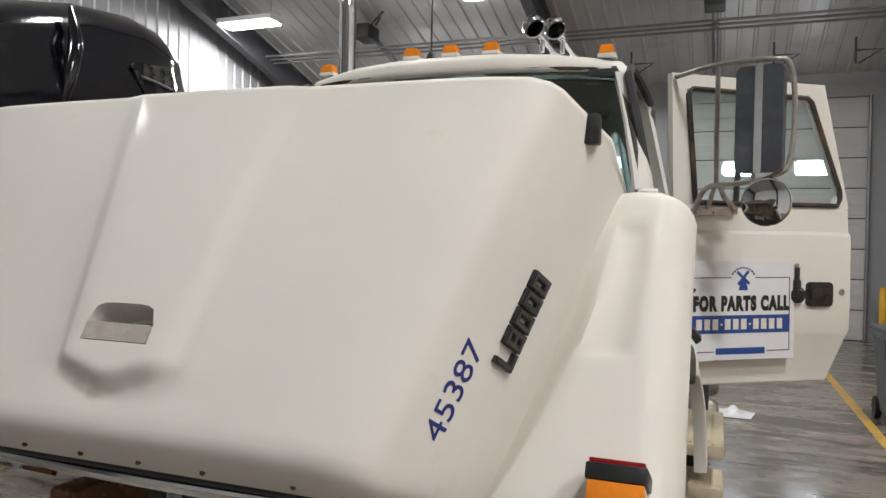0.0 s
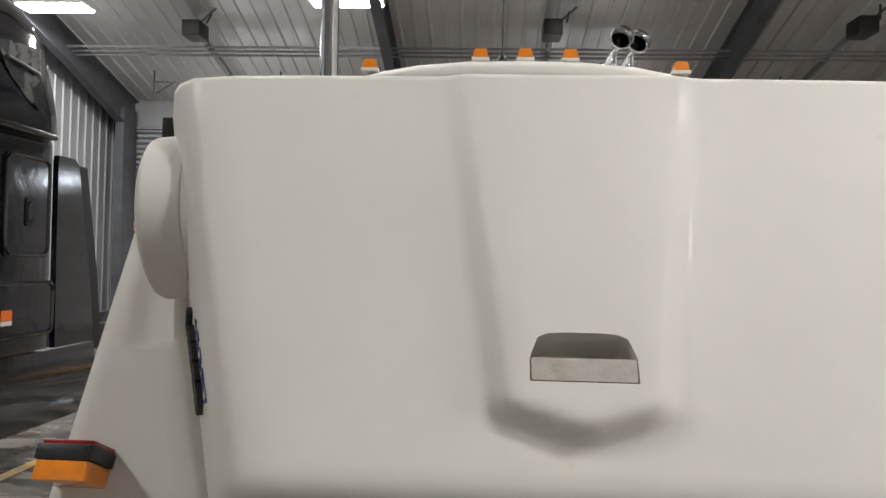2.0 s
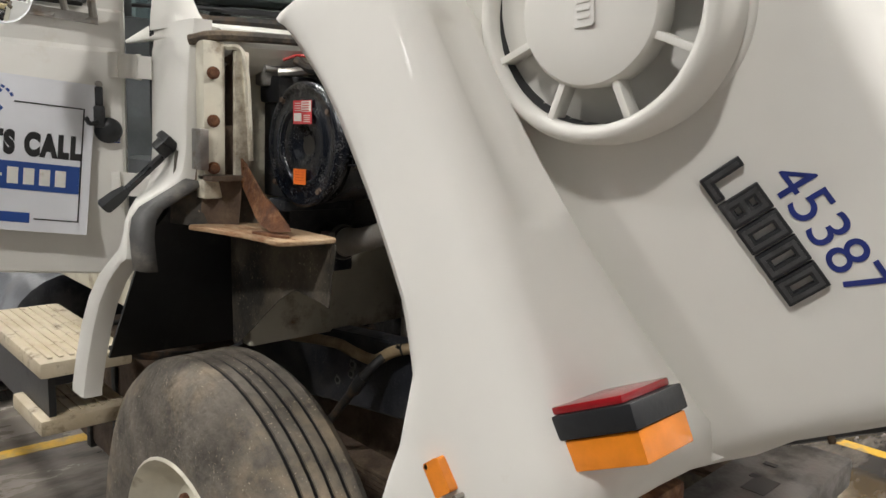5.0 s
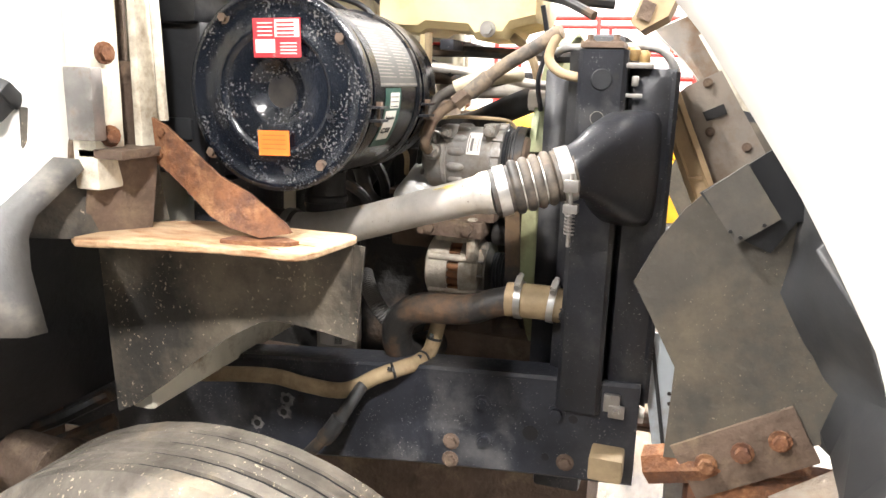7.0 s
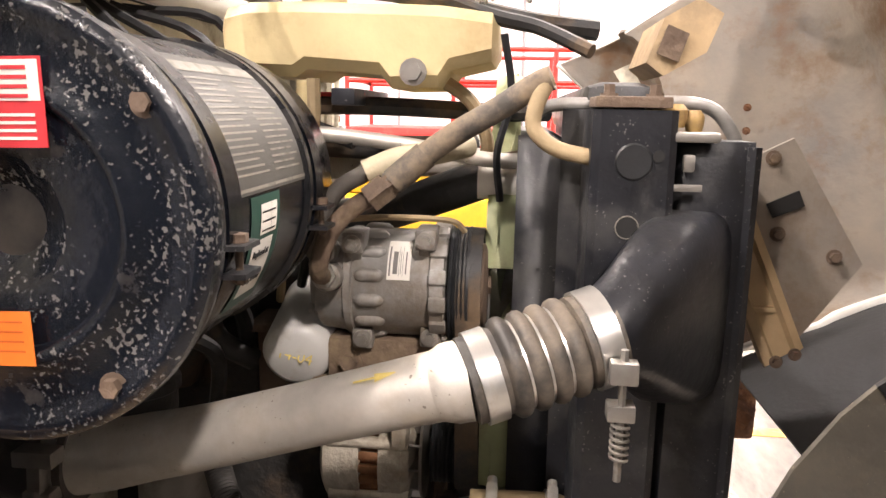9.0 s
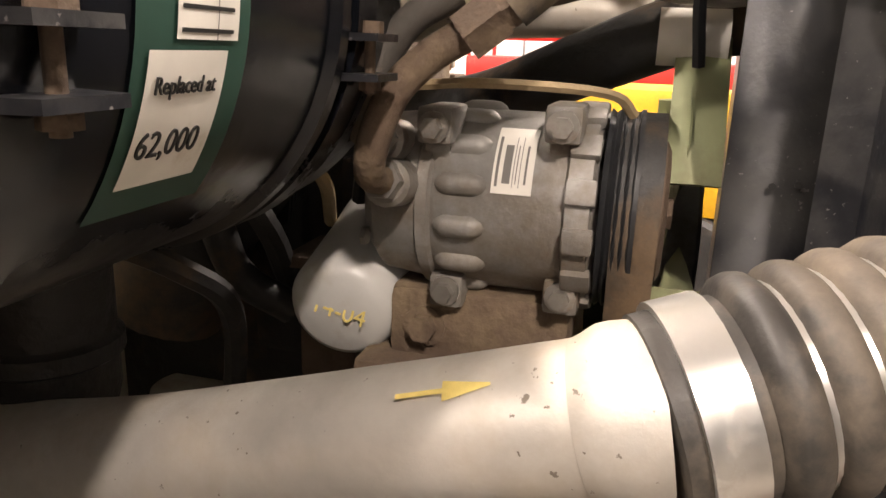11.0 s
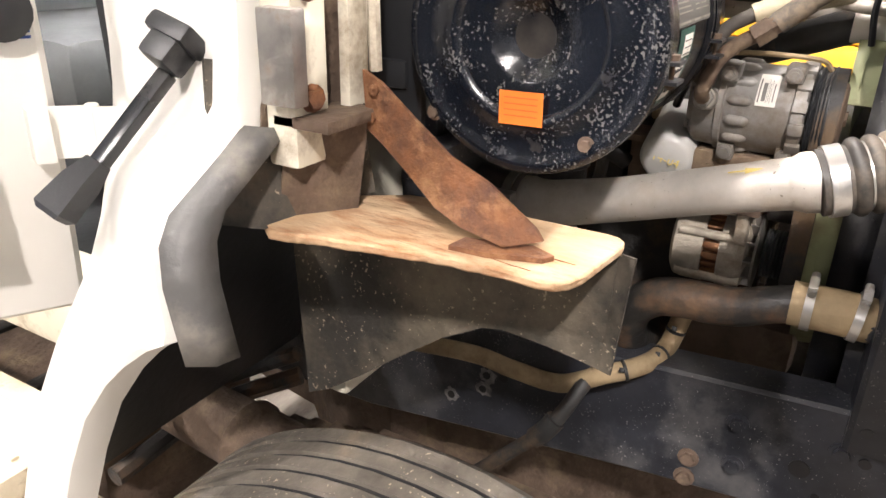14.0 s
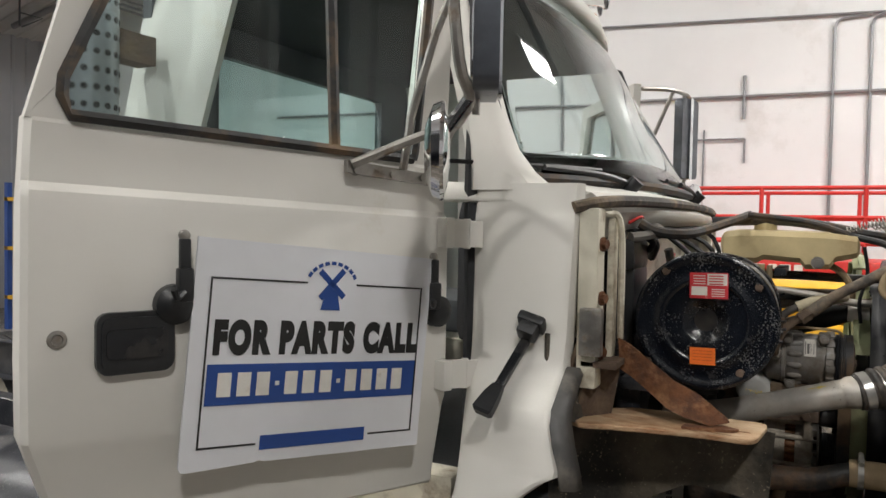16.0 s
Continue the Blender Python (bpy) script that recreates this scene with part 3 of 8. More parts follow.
# steel frames: rafters falling to the back wall and columns
for x in (-8.5, -2.05, 4.5):
    b = BM()
    for y0, y1 in ((RIDGE_Y, BACK_Y), (RIDGE_Y, FRONT_Y)):
        loops = []
        for t, dp in ((0, 0.55), (0.75, 0.6), (1, 0.85)):
            y = y0 + (y1 - y0) * t
            z = roof_z(y) - 0.05
            loops.append([(x - 0.1, y, z), (x + 0.1, y, z), (x + 0.1, y, z - 0.02), (x + 0.01, y, z - 0.03), (x + 0.01, y, z - dp + 0.03), (x + 0.1, y, z - dp + 0.02), (x + 0.1, y, z - dp), (x - 0.1, y, z - dp), (x - 0.1, y, z - dp + 0.02), (x - 0.01, y, z - dp + 0.03), (x - 0.01, y, z - 0.03), (x - 0.1, y, z - 0.02)])
        rings(b, loops)
    for y in (BACK_Y - 0.4, FRONT_Y + 0.4):
        box(b, (x - 0.1, y - 0.3, 0), (x + 0.1, y + 0.3, 5.2))
    structure("rafter", b, BEAM, "dark grey tapered steel rafter and column", "steel frame")

# conduits along the ceiling, on brackets
for i, y in enumerate((11.9, 12.05, 12.2)):
    c = thing("conduit_run", "galvanised conduit run under the ceiling", "conduit", "ceiling conduits")
    b = BM()
    tube(b, [(LEFT_X + 0.2, y, roof_z(y) - 0.33), (RIGHT_X - 0.1, y, roof_z(y) - 0.33)], 0.025, 8, smooth=False)
    part("pipe", b, CONDUIT, c)
for x in (-7.2, -4.4, -0.4, 2.3, 3.7, 6.2):
    c = thing("pipe_bracket", "small dark angle bracket hanging from the ceiling", "bracket", "ceiling brackets")
    b = BM()
    z = roof_z(13.4) - 0.02
    tube(b, [(x - 0.2, 13.4, z), (x - 0.2, 13.4, z - 0.5)], 0.02, 6, smooth=False)
    tube(b, [(x - 0.2, 13.4, z - 0.25), (x + 0.25, 13.4, z - 0.25), (x - 0.15, 13.4, z - 0.5)], 0.018, 6, smooth=False)
    part("arm", b, BEAM, c)
for x, y in ((-5.66, 11.3), (1.03, 11.15), (6.4, 10.9)):
    h = thing("tube_heater", "dark radiant tube heater hung below the ceiling", "heater", "tube heaters")
    z = 6.08
    b = BM()
    box(b, (x - 0.17, y - 0.25, z - 0.17), (x + 0.17, y + 0.25, z + 0.13), 0.03)
    part("burner_box", b, BLACK_PLASTIC, h)
    b = BM()
    tube(b, [(x, y + 0.25, z), (x, BACK_Y - 0.6, z - 0.55)], 0.06, 10, smooth=False)
    part("heat_tube", b, CONDUIT, h)
    b = BM()
    tube(b, [(x + 0.25, y - 0.1, z + 0.1), (x + 0.3, y, roof_z(y) - 0.05)], 0.02, 6, smooth=False)
    part("hanger", b, BEAM, h)
    b = BM()
    tube(b, [(x + 0.12, y - 0.1, z + 0.1), (x + 0.5, y - 0.1, z + 0.45)], 0.02, 6, smooth=False)
    part("hanger", b, BEAM, h)

# high-bay lamps, with the added one on the driver's side
for lx, ly in LAMPS:
    c = thing("high_bay_lamp", "white rectangular high-bay lamp with a bright diffuser", "ceiling lamp", "high-bay lamps", at=(lx, ly, roof_z(ly) - 0.5))
    b = BM()
    box(b, (-0.64, -0.24, -0.04), (0.64, 0.24, 0.06), 0.02)
    part("housing", b, WALL_WHITE, c)
    b = BM()
    box(b, (-0.6, -0.21, -0.075), (0.6, 0.21, -0.041), 0.01)
    part("diffuser", b, LED, c)
    for sx in (-0.5, 0.5):
        b = BM()
        tube(b, [(sx, 0, 0.06), (sx, 0, 0.46)], 0.008, 6, smooth=False)
        part("hanger", b, CONDUIT, c)

# white side wall: conduits, strut and pipe drops
for pts, r in (([(-0.31, 4.42), (-0.31, 0.4)], 0.02), ([(0.1, 4.42), (0.1, 1.0)], 0.02), ([(-9, 3.5), (9, 3.726)], 0.022), ([(-9, 4.55), (-0.8, 4.55), (9, 5.0)], 0.018), ([(0.1, 4.42), (0.07, 4.5), (0.0, 4.54), (-0.3, 4.55)], 0.02), ([(-0.31, 4.42), (-0.34, 4.5), (-0.42, 4.54), (-0.8, 4.55)], 0.02), ([(1.135, 3.9), (1.135, 3.33)], 0.022), ([(1.63, 3.2), (1.63, 0.9)], 0.012), ([(1.115, 3.07), (2.03, 3.07)], 0.013), ([(1.115, 3.07), (1.115, 2.75)], 0.013), ([(3.6, 5.2), (3.6, 1.0)], 0.022), ([(6.0, 3.74), (6.0, 2.0)], 0.022), ([(4.6, 3.9), (4.6, 3.5)], 0.03)):
    c = thing("wall_conduit", "thin metal conduit fixed to the white wall", "conduit", "wall conduits")
    b = BM()
    tube(b, [(RIGHT_X - 0.035, y, z) for y, z in pts], r, 8, smooth=False)
    part("pipe", b, CONDUIT, c)

# ---- the white truck ----
truck = thing("white_truck", "cream-white heavy truck with its bonnet tilted forward and both doors open", "truck")

# bonnet frame: s runs up its length, n stands out of its top
HA, HN = V(0, 0.43, 0.903), V(0, -0.903, 0.43)


def hp(x, s, n):
    return V(x, 0, 0) + HA * s + HN * n


def lerp(t, xs, ys):
    return float(np.interp(t, xs, ys))


def bulge(x, s):
    half = 0.145 + 0.145 * (s - 1.0)
    h = lerp(s, (0.9, 1.1, 1.7), (0.04, 0.034, 0.009))
    end = 0.943 + 0.3 * abs(x)
    side = min(1.0, max(0.0, (half + 0.032 - abs(x)) / 0.064))
    foot = min(1.0, max(0.0, (s - end + 0.02) / 0.042))
    sm = lambda t: t * t * (3 - 2 * t)  # noqa: E731
    return h * sm(side) * sm(foot)


def smooth_step(t):
    t = min(1.0, max(0.0, t))
    return t * t * (3 - 2 * t)


TOP_COLS = 18
FENDER_COLS = 17
COLS = TOP_COLS + FENDER_COLS
FLATS = (0.2, 0.42, 0.6, 0.75, 0.88, 1.0)


def bonnet_column(c, s):
    """Place (x, n) of column c, 0 at the middle to the last at the fender's lower edge, at s."""
    w = 0.3 * (s - 1.0) + 0.008
    half = 0.145 + 0.145 * (s - 1.0)
    if c < TOP_COLS:
        top = [(0, 1.5), (0.03, 1.5), (0.06, 1.5), (0.092, 1.5), (half - 0.032, 1.5), (half - 0.012, 1.5), (half + 0.01, 1.5), (half + 0.034, 1.5), (0.3 + 0.4 * w, 1.5), (0.42 + 0.7 * w, 1.499), (0.53 + 0.9 * w, 1.496), (0.6 + w, 1.486), (0.64 + w, 1.465), (0.662 + w, 1.437), (0.677 + w, 1.4), (0.694 + w, 1.36), (0.716 + w, 1.305), (0.745 + w, 1.235)]
        x, n = top[c]
        return x, n + bulge(x, s)
    # fender: valley beside the bonnet, crest, flat with a shallow clearance recess, rolled outer edge
    v = 0.76 + w
    flat_n = lerp(s, (0.8, 0.9, 1.05, 1.2, 1.55, 1.69), (1.14, 1.13, 1.112, 1.098, 1.066, 1.05))
    step = lerp(s, (0.85, 1.0, 1.2, 1.35, 1.45, 1.55), (0.065, 0.078, 0.078, 0.058, 0.03, 0.006))
    reach = max(lerp(s, (0.8, 0.88, 0.97, 1.1, 1.22, 1.37, 1.69), (0.735, 0.772, 0.816, 0.868, 0.909, 0.945, 0.99)) - v, 0.03)
    roll = lerp(s, (1.6, 1.65, 1.675, 1.69), (0, 0.003, 0.012, 0.03))
    e = lerp(s, (0.8, 0.85, 0.93, 0.96, 1.06, 1.16, 1.3, 1.41, 1.51, 1.6, 1.69), (0.66, 0.728, 0.806, 0.84, 0.915, 0.932, 0.922, 0.904, 0.886, 0.85, 0.81))
    low = flat_n - step
    crest = v + reach
    k = c - TOP_COLS
    if k < 4:
        f = (0.0, 0.36, 0.76, 1.0)[k]
        return v + reach * f, low + step * smooth_step(f) - roll
    if k < 10:
        x = crest + (1.066 - crest) * FLATS[k - 4]
        edge = 1.016 + 0.08 * (s - 1.22)
        dent = 0.013 * smooth_step((edge + 0.014 - x) / 0.028) * smooth_step((s - 1.212) / 0.022) * smooth_step((1.585 - s) / 0.03)
        return x, flat_n - dent - roll - 0.004 * FLATS[k - 4]
    k -= 10
    x = (1.092, 1.116, 1.134, 1.146, 1.153, 1.15, 1.14)[k]
    n = (flat_n - 0.014, flat_n - 0.04, flat_n - 0.078, flat_n - 0.125, 0.5 * (flat_n - 0.125 + e), e + 0.02, e)[k]
    return x, max(n - roll * 1.3, e)


# nose: (s, share of the way to the edge of the grille opening)
NOSE = [(0.83, 1.09), (0.803, 1.0), (0.8, 0.86), (0.803, 0.62), (0.811, 0.4), (0.826, 0.19), (0.845, 0.06), (0.87, 0.0)]
ROWS = [(0.895, 0)] + [(0.91 + 0.0135 * i, 0) for i in range(9)] + [(r, 0) for r in (1.034, 1.058, 1.078, 1.119, 1.14, 1.17, 1.205, 1.214, 1.223, 1.232, 1.25, 1.32, 1.4, 1.48, 1.54, 1.558, 1.57, 1.582, 1.61, 1.63, 1.645, 1.66, 1.672, 1.682, 1.69, 1.7, 1.712)]


def nose_edge(c, x, n):
    """Where column c ends on the grille opening or, for a fender, on the lamp panel."""
    if c < 11:
        return x * 0.985, n - 0.16
    if c < TOP_COLS:
        return ((0.56, 1.332), (0.578, 1.318), (0.59, 1.3), (0.597, 1.276), (0.601, 1.25), (0.603, 1.215), (0.605, 1.17))[c - 11]
    k = c - TOP_COLS
    if k < 4:
        return ((0.606, 1.12), (0.612, 1.07), (0.64, 1.0), (0.68, 0.95))[k]
    if k < 10:
        return x, 0.925
    f = (0.85, 0.7, 0.5, 0.3, 0.1, 0.0, 0.0)[k - 10]
    return x - 0.02 * f, n - 0.18 * f


def bonnet_point(c, s, d):
    a = abs(c)
    x, n = bonnet_column(a, max(s, 0.87))
    if d:
        ex, en = nose_edge(a, x, n)
        x, n = x + (ex - x) * d, n + (en - n) * d
        if a >= TOP_COLS:
            s = 0.782 + (s - 0.8) * 1.26
            if d > 1 and a >= TOP_COLS + 3:
                n, s = min(n, 0.76), 0.79
    if a >= TOP_COLS:
        s = min(s, 1.69)
    return hp(math.copysign(x, c) if c else 0, s, n)


b = BM()
grid = {}
rows = NOSE + ROWS
for i, (s, d) in enumerate(rows):
    for c in range(-COLS + 1, COLS):
        p = bonnet_point(c, s, d)
        if s == 1.119 and abs(c) <= 3:
            p += V((0, 0, 0, -math.copysign(0.014, c))[abs(c)], 0, 0) + HA * (0.004, 0.004, 0.002, -0.006)[abs(c)]
        grid[i, c] = b.verts.new(p)
i0, i1 = [i for i, r in enumerate(rows) if r == (1.034, 0)][0], [i for i, r in enumerate(rows) if r == (1.119, 0)][0]
for i in range(len(rows) - 1):
    for c in range(-COLS + 1, COLS - 1):
        if i0 <= i < i1 and -3 <= c < 3:
            continue
        quad = (grid[i, c], grid[i, c + 1], grid[i + 1, c + 1], grid[i + 1, c])
        if len({tuple(round(u, 6) for u in q.co) for q in quad}) == 4:
            b.faces.new(quad)
# pocket of the pull handle
rim = [grid[i0, c] for c in range(-3, 4)] + [grid[i, 3] for i in range(i0 + 1, i1 + 1)] + [grid[i1, c] for c in range(2, -4, -1)] + [grid[i, -3] for i in range(i1 - 1, i0, -1)]
deep = [b.verts.new(v.co - HN * 0.11 + HA * (-0.004)) for v in rim]
for k in range(len(rim)):
    j = (k + 1) % len(rim)
    b.faces.new((rim[k], rim[j], deep[j], deep[k]))
b.faces.new(deep)
bmesh.ops.remove_doubles(b, verts=b.verts[:], dist=0.0004)
bmesh.ops.delete(b, geom=[q for q in b.verts if not q.link_faces], context="VERTS")
bonnet = part("bonnet", b, [CREAM, GLASSFIBRE], truck, smooth=55)
so = bonnet.modifiers.new("thick", "SOLIDIFY")
so.thickness, so.offset, so.material_offset, so.use_quality_normals = 0.012, -1.0, 1, True
b = BM()
m = frame_at(hp(0, 1.056, 1.532), (1, 0, 0), HA)
flat(b, m, rounded(0.178, 0.04, 0.004), -0.004, 0.004)
part("pull_handle", b, ALU, bonnet, "flat bright pull handle in the pocket")

# intake snorkel on the bonnet's side
b = BM()
SA = V(-0.991, -0.12, -0.055).normalized()
SF = V(-0.942, -0.484, 1.879)
o = SF - SA * 0.347
lathe(b, o, SA, [(0.112, 0.248), (0.126, 0.241), (0.142, 0.2335), (0.16, 0.226), (0.178, 0.219), (0.198, 0.2115), (0.22, 0.2045), (0.236, 0.2), (0.245, 0.1965), (0.2465, 0.1925), (0.249, 0.1925), (0.2505, 0.195), (0.33, 0.191), (0.341, 0.186), (0.347, 0.177), (0.344, 0.168), (0.33, 0.163), (0.24, 0.16)], 56, caps=False)
sn = part("snorkel", b, CREAM, bonnet, smooth=60)
b = BM()
SU = V(0, 0.42, -0.91).cross(SA).normalized()
SW = SA.cross(SU).normalized()
lathe(b, o, SA, [(0.29, 0.108), (0.335, 0.11), (0.343, 0.105), (0.347, 0.094), (0.35, 0.05), (0.351, 0.0)], 48)
for k in range(8):
    a = radians(45 * k + 4)
    dv = SU * math.cos(a) + SW * math.sin(a)
    mm = frame_at(o + SA * 0.318 + dv * 0.136, dv, SA)
    box(b, (-0.034, -0.018, -0.0055), (0.034, 0.018, 0.0055), 0.002, mm)
part("snorkel_grille", b, CREAM, sn)
b = BM()
lathe(b, o, SA, [(0.325, 0.1622), (0.235, 0.1605), (0.2, 0.158), (0.198, 0.0)], 40, caps=False)
part("snorkel_throat", b, DARK_TRIM, sn)
b = BM()
mm = frame_at(o + SA * 0.3515, (0, -1, 0.1), (0, 0.3, 1))
flat(b, mm, rounded(0.036, 0.05, 0.006), -0.001, 0.0012)
for k in range(3):
    box(b, (-0.011, -0.014 + k * 0.011, 0.0012), (0.011, -0.009 + k * 0.011, 0.0024), 0.0004, mm)
part("moulded_mark", b, mat("moulded_grey_mark", (0.66, 0.64, 0.6), 0.5, var=0.05), sn)


def bonnet_face(side, s):
    """Pose on the bonnet's sloping side: x along its length, y up the slope."""
    a, c = V(side * (0.677 + 0.3 * (s - 1.0)), 0, 0) + HA * s + HN * 1.4, V(side * (0.712 + 0.3 * (s - 1.0)), 0, 0) + HA * s + HN * 1.315
    along = (HA + V(side * 0.3, 0, 0)).normalized()
    up = (a - c).normalized()
    return along, up


def badge(at, xdir, up, parent):
    """Raised block-letter model badge: black letters with a dull metal face."""
    W, H, T = 0.037, 0.058, 0.0105
    for k, ch in enumerate("L8000"):
        m = frame_at(Vector(at) + Vector(xdir) * (k - 2) * 0.0455, xdir, up)
        if ch == "L":
            bars = [(-W / 2, -H / 2, -W / 2 + T, H / 2), (-W / 2, -H / 2, W / 2, -H / 2 + T)]
        elif ch == "8":
            bars = [(-W / 2, -H / 2, W / 2, -H / 2 + T), (-W / 2, H / 2 - T, W / 2, H / 2), (-W / 2, -T / 2, W / 2, T / 2), (-W / 2, -H / 2, -W / 2 + T, H / 2), (W / 2 - T, -H / 2, W / 2, H / 2)]
        else:
            bars = [(-W / 2, -H / 2, W / 2, -H / 2 + T), (-W / 2, H / 2 - T, W / 2, H / 2), (-W / 2, -H / 2, -W / 2 + T, H / 2), (W / 2 - T, -H / 2, W / 2, H / 2)]
        b = BM()
        for j, (x0, y0, x1, y1) in enumerate(bars):
            box(b, (x0 - 0.0025, y0 - 0.0025, -0.004), (x1 + 0.0025, y1 + 0.0025, 0.009 + 0.0001 * j), 0.002, m)
        letter = part("badge_letter", b, BLACK_PLASTIC, parent, "raised black badge letter")
        b = BM()
        for j, (x0, y0, x1, y1) in enumerate(bars):
            box(b, (x0 + 0.0022, y0 + 0.0022, 0.009), (x1 - 0.0022, y1 - 0.0022, 0.0104 + 0.0001 * j), 0, m)
        part("letter_face", b, BADGE_GREY, letter, "dull silver face of the letter")


for side in (-1, 1):
    al, up = bonnet_face(side, 1.1)
    xdir = (V(0.0826, 0, 0) - HA * 0.226 + HN * 0.036).normalized() if side < 0 else al
    s1, n1, s2, n2 = (1.1, 1.374, 1.125, 1.305) if side < 0 else (1.045, 1.348, 1.232, 1.262)
    off = HN * 0.0006 + V(side * 0.0012, 0, 0)
    c1 = hp(side * (0.685 + 0.3 * (s1 - 1) + (1.4 - n1) * 0.412), s1, n1) + off
    lettering("stock_number", "45387", 0.082, frame_at(c1, xdir, up), STOCK_BLUE, bonnet, "hand-lettered blue stock number", 0.0006, stretch=1.05)
    c2 = hp(side * (0.685 + 0.3 * (s2 - 1) + (1.4 - n2) * 0.412), s2, n2) + off * 2
    badge(c2, xdir, up, bonnet)
    # indicator block on the fender
    mm = frame_at(hp(side * 1.034, 0.944, 1.23), (1, 0, 0), HA)
    lamp_top = BM()
    box(lamp_top, (-0.06, -0.016, -0.13), (0.06, 0.016, 0.0), 0.003, mm)
    holder = part("indicator", lamp_top, BLACK_PLASTIC, bonnet, "fender indicator with an amber front and a red top lens")
    b = BM()
    box(b, (-0.055, -0.058, -0.13), (0.055, -0.0165, -0.003), 0.004, mm)
    part("amber_lens", b, AMBER, holder)
    b = BM()
    box(b, (-0.056, 0.0165, -0.13), (0.054, 0.027, -0.012), 0.003, mm)
    part("red_lens", b, RED_LENS, holder)
    b = BM()
    mk = frame_at(V(side * 1.152, -0.452, 1.228), V(0, 0.62, 0.78), V(0, -0.78, 0.62))
    flat(b, mk, rounded(0.05, 0.036, 0.005), -0.012, 0.012)
    marker = part("side_marker", b, AMBER, bonnet, "small amber side marker")
    for u, q in ((0.02, -0.012), (-0.034, 0.02)):
        b = BM()
        cyl(b, mk @ V(u, q, -0.012), mk @ V(u, q, 0.014), 0.004, seg=10)
        part("marker_screw", b, STEEL, marker)
    b = BM()
    cyl(b, hp(side * 0.9, 1.69, 1.3), hp(side * 0.945, 1.69, 1.3), 0.019, seg=14, bev=0.005)
    box(b, (-0.02, -0.02, -0.035), (0.02, 0.02, 0.035), 0.006, Matrix.Translation(hp(side * 0.93, 1.69, 1.31)))
    part("rubber_stop", b, BLACK_PLASTIC, bonnet)
    # rivets along the bonnet's lower edge
    for rx, rs, rn, face in ((0.08, 0.809, 1.43, 0), (0.245, 0.809, 1.43, 0), (0.455, 0.81, 1.425, 0), (0.555, 0.808, 1.4, 0), (0.621, 0.792, 1.24, 1)):
        b = BM()
        p = hp(side * rx, rs, rn)
        q = (HN - HA).normalized() if not face else (V(side, 0, 0) * 0.5 - HA).normalized()
        cyl(b, p - q * 0.006, p + q * 0.003, 0.006, seg=10)
        cyl(b, p + q * 0.003, p + q * 0.0055, 0.0045, seg=8)
        part("rivet", b, RUST_DULL, bonnet)
    # lamp panel under the fender: chrome bezel round two lamps
    b = BM()
    lm_ = frame_at(hp(side * 0.93, 0.775, 0.85), (1, 0, 0), HN)
    flat(b, lm_, rounded(0.27, 0.17, 0.02), -0.012, 0.004)
    bezel = part("headlamp_bezel", b, CHROME, bonnet, "chrome headlamp bezel")
    for u in (-0.062, 0.062):
        b = BM()
        flat(b, lm_, [(u + x_, y_) for x_, y_ in rounded(0.11, 0.12, 0.02)], -0.018, -0.0125)
        part("headlamp", b, GLASS, bezel, "clear headlamp glass")

# chrome radiator grille inside the nose
b = BM()
box(b, (-0.58, 0.0, 0), (0.58, 0.012, 0.44), 0.003, frame_at(hp(0, 0.806, 0.88), (1, 0, 0), HA))
grille = part("grille_panel", b, DARK_TRIM, bonnet)
for k in range(13):
    b = BM()
    n_ = 1.326 - 0.02 * k
    tube(b, [hp(-0.585, 0.79, n_ - 0.012), hp(-0.3, 0.783, n_), hp(0, 0.781, n_ + 0.002), hp(0.3, 0.783, n_), hp(0.585, 0.79, n_ - 0.012)], 0.0098, 8)
    part("grille_bar", b, CHROME, grille)
b = BM()
tube(b, [hp(-0.607, 0.8, 1.0), hp(-0.606, 0.8, 1.17), hp(-0.598, 0.802, 1.27), hp(-0.57, 0.802, 1.325), hp(-0.3, 0.802, 1.34), hp(0, 0.802, 1.342), hp(0.3, 0.802, 1.34), hp(0.57, 0.802, 1.325), hp(0.598, 0.802, 1.27), hp(0.606, 0.8, 1.17), hp(0.607, 0.8, 1.0)], 0.012, 8)
part("edge_seal", b, BLACK_PLASTIC, bonnet)

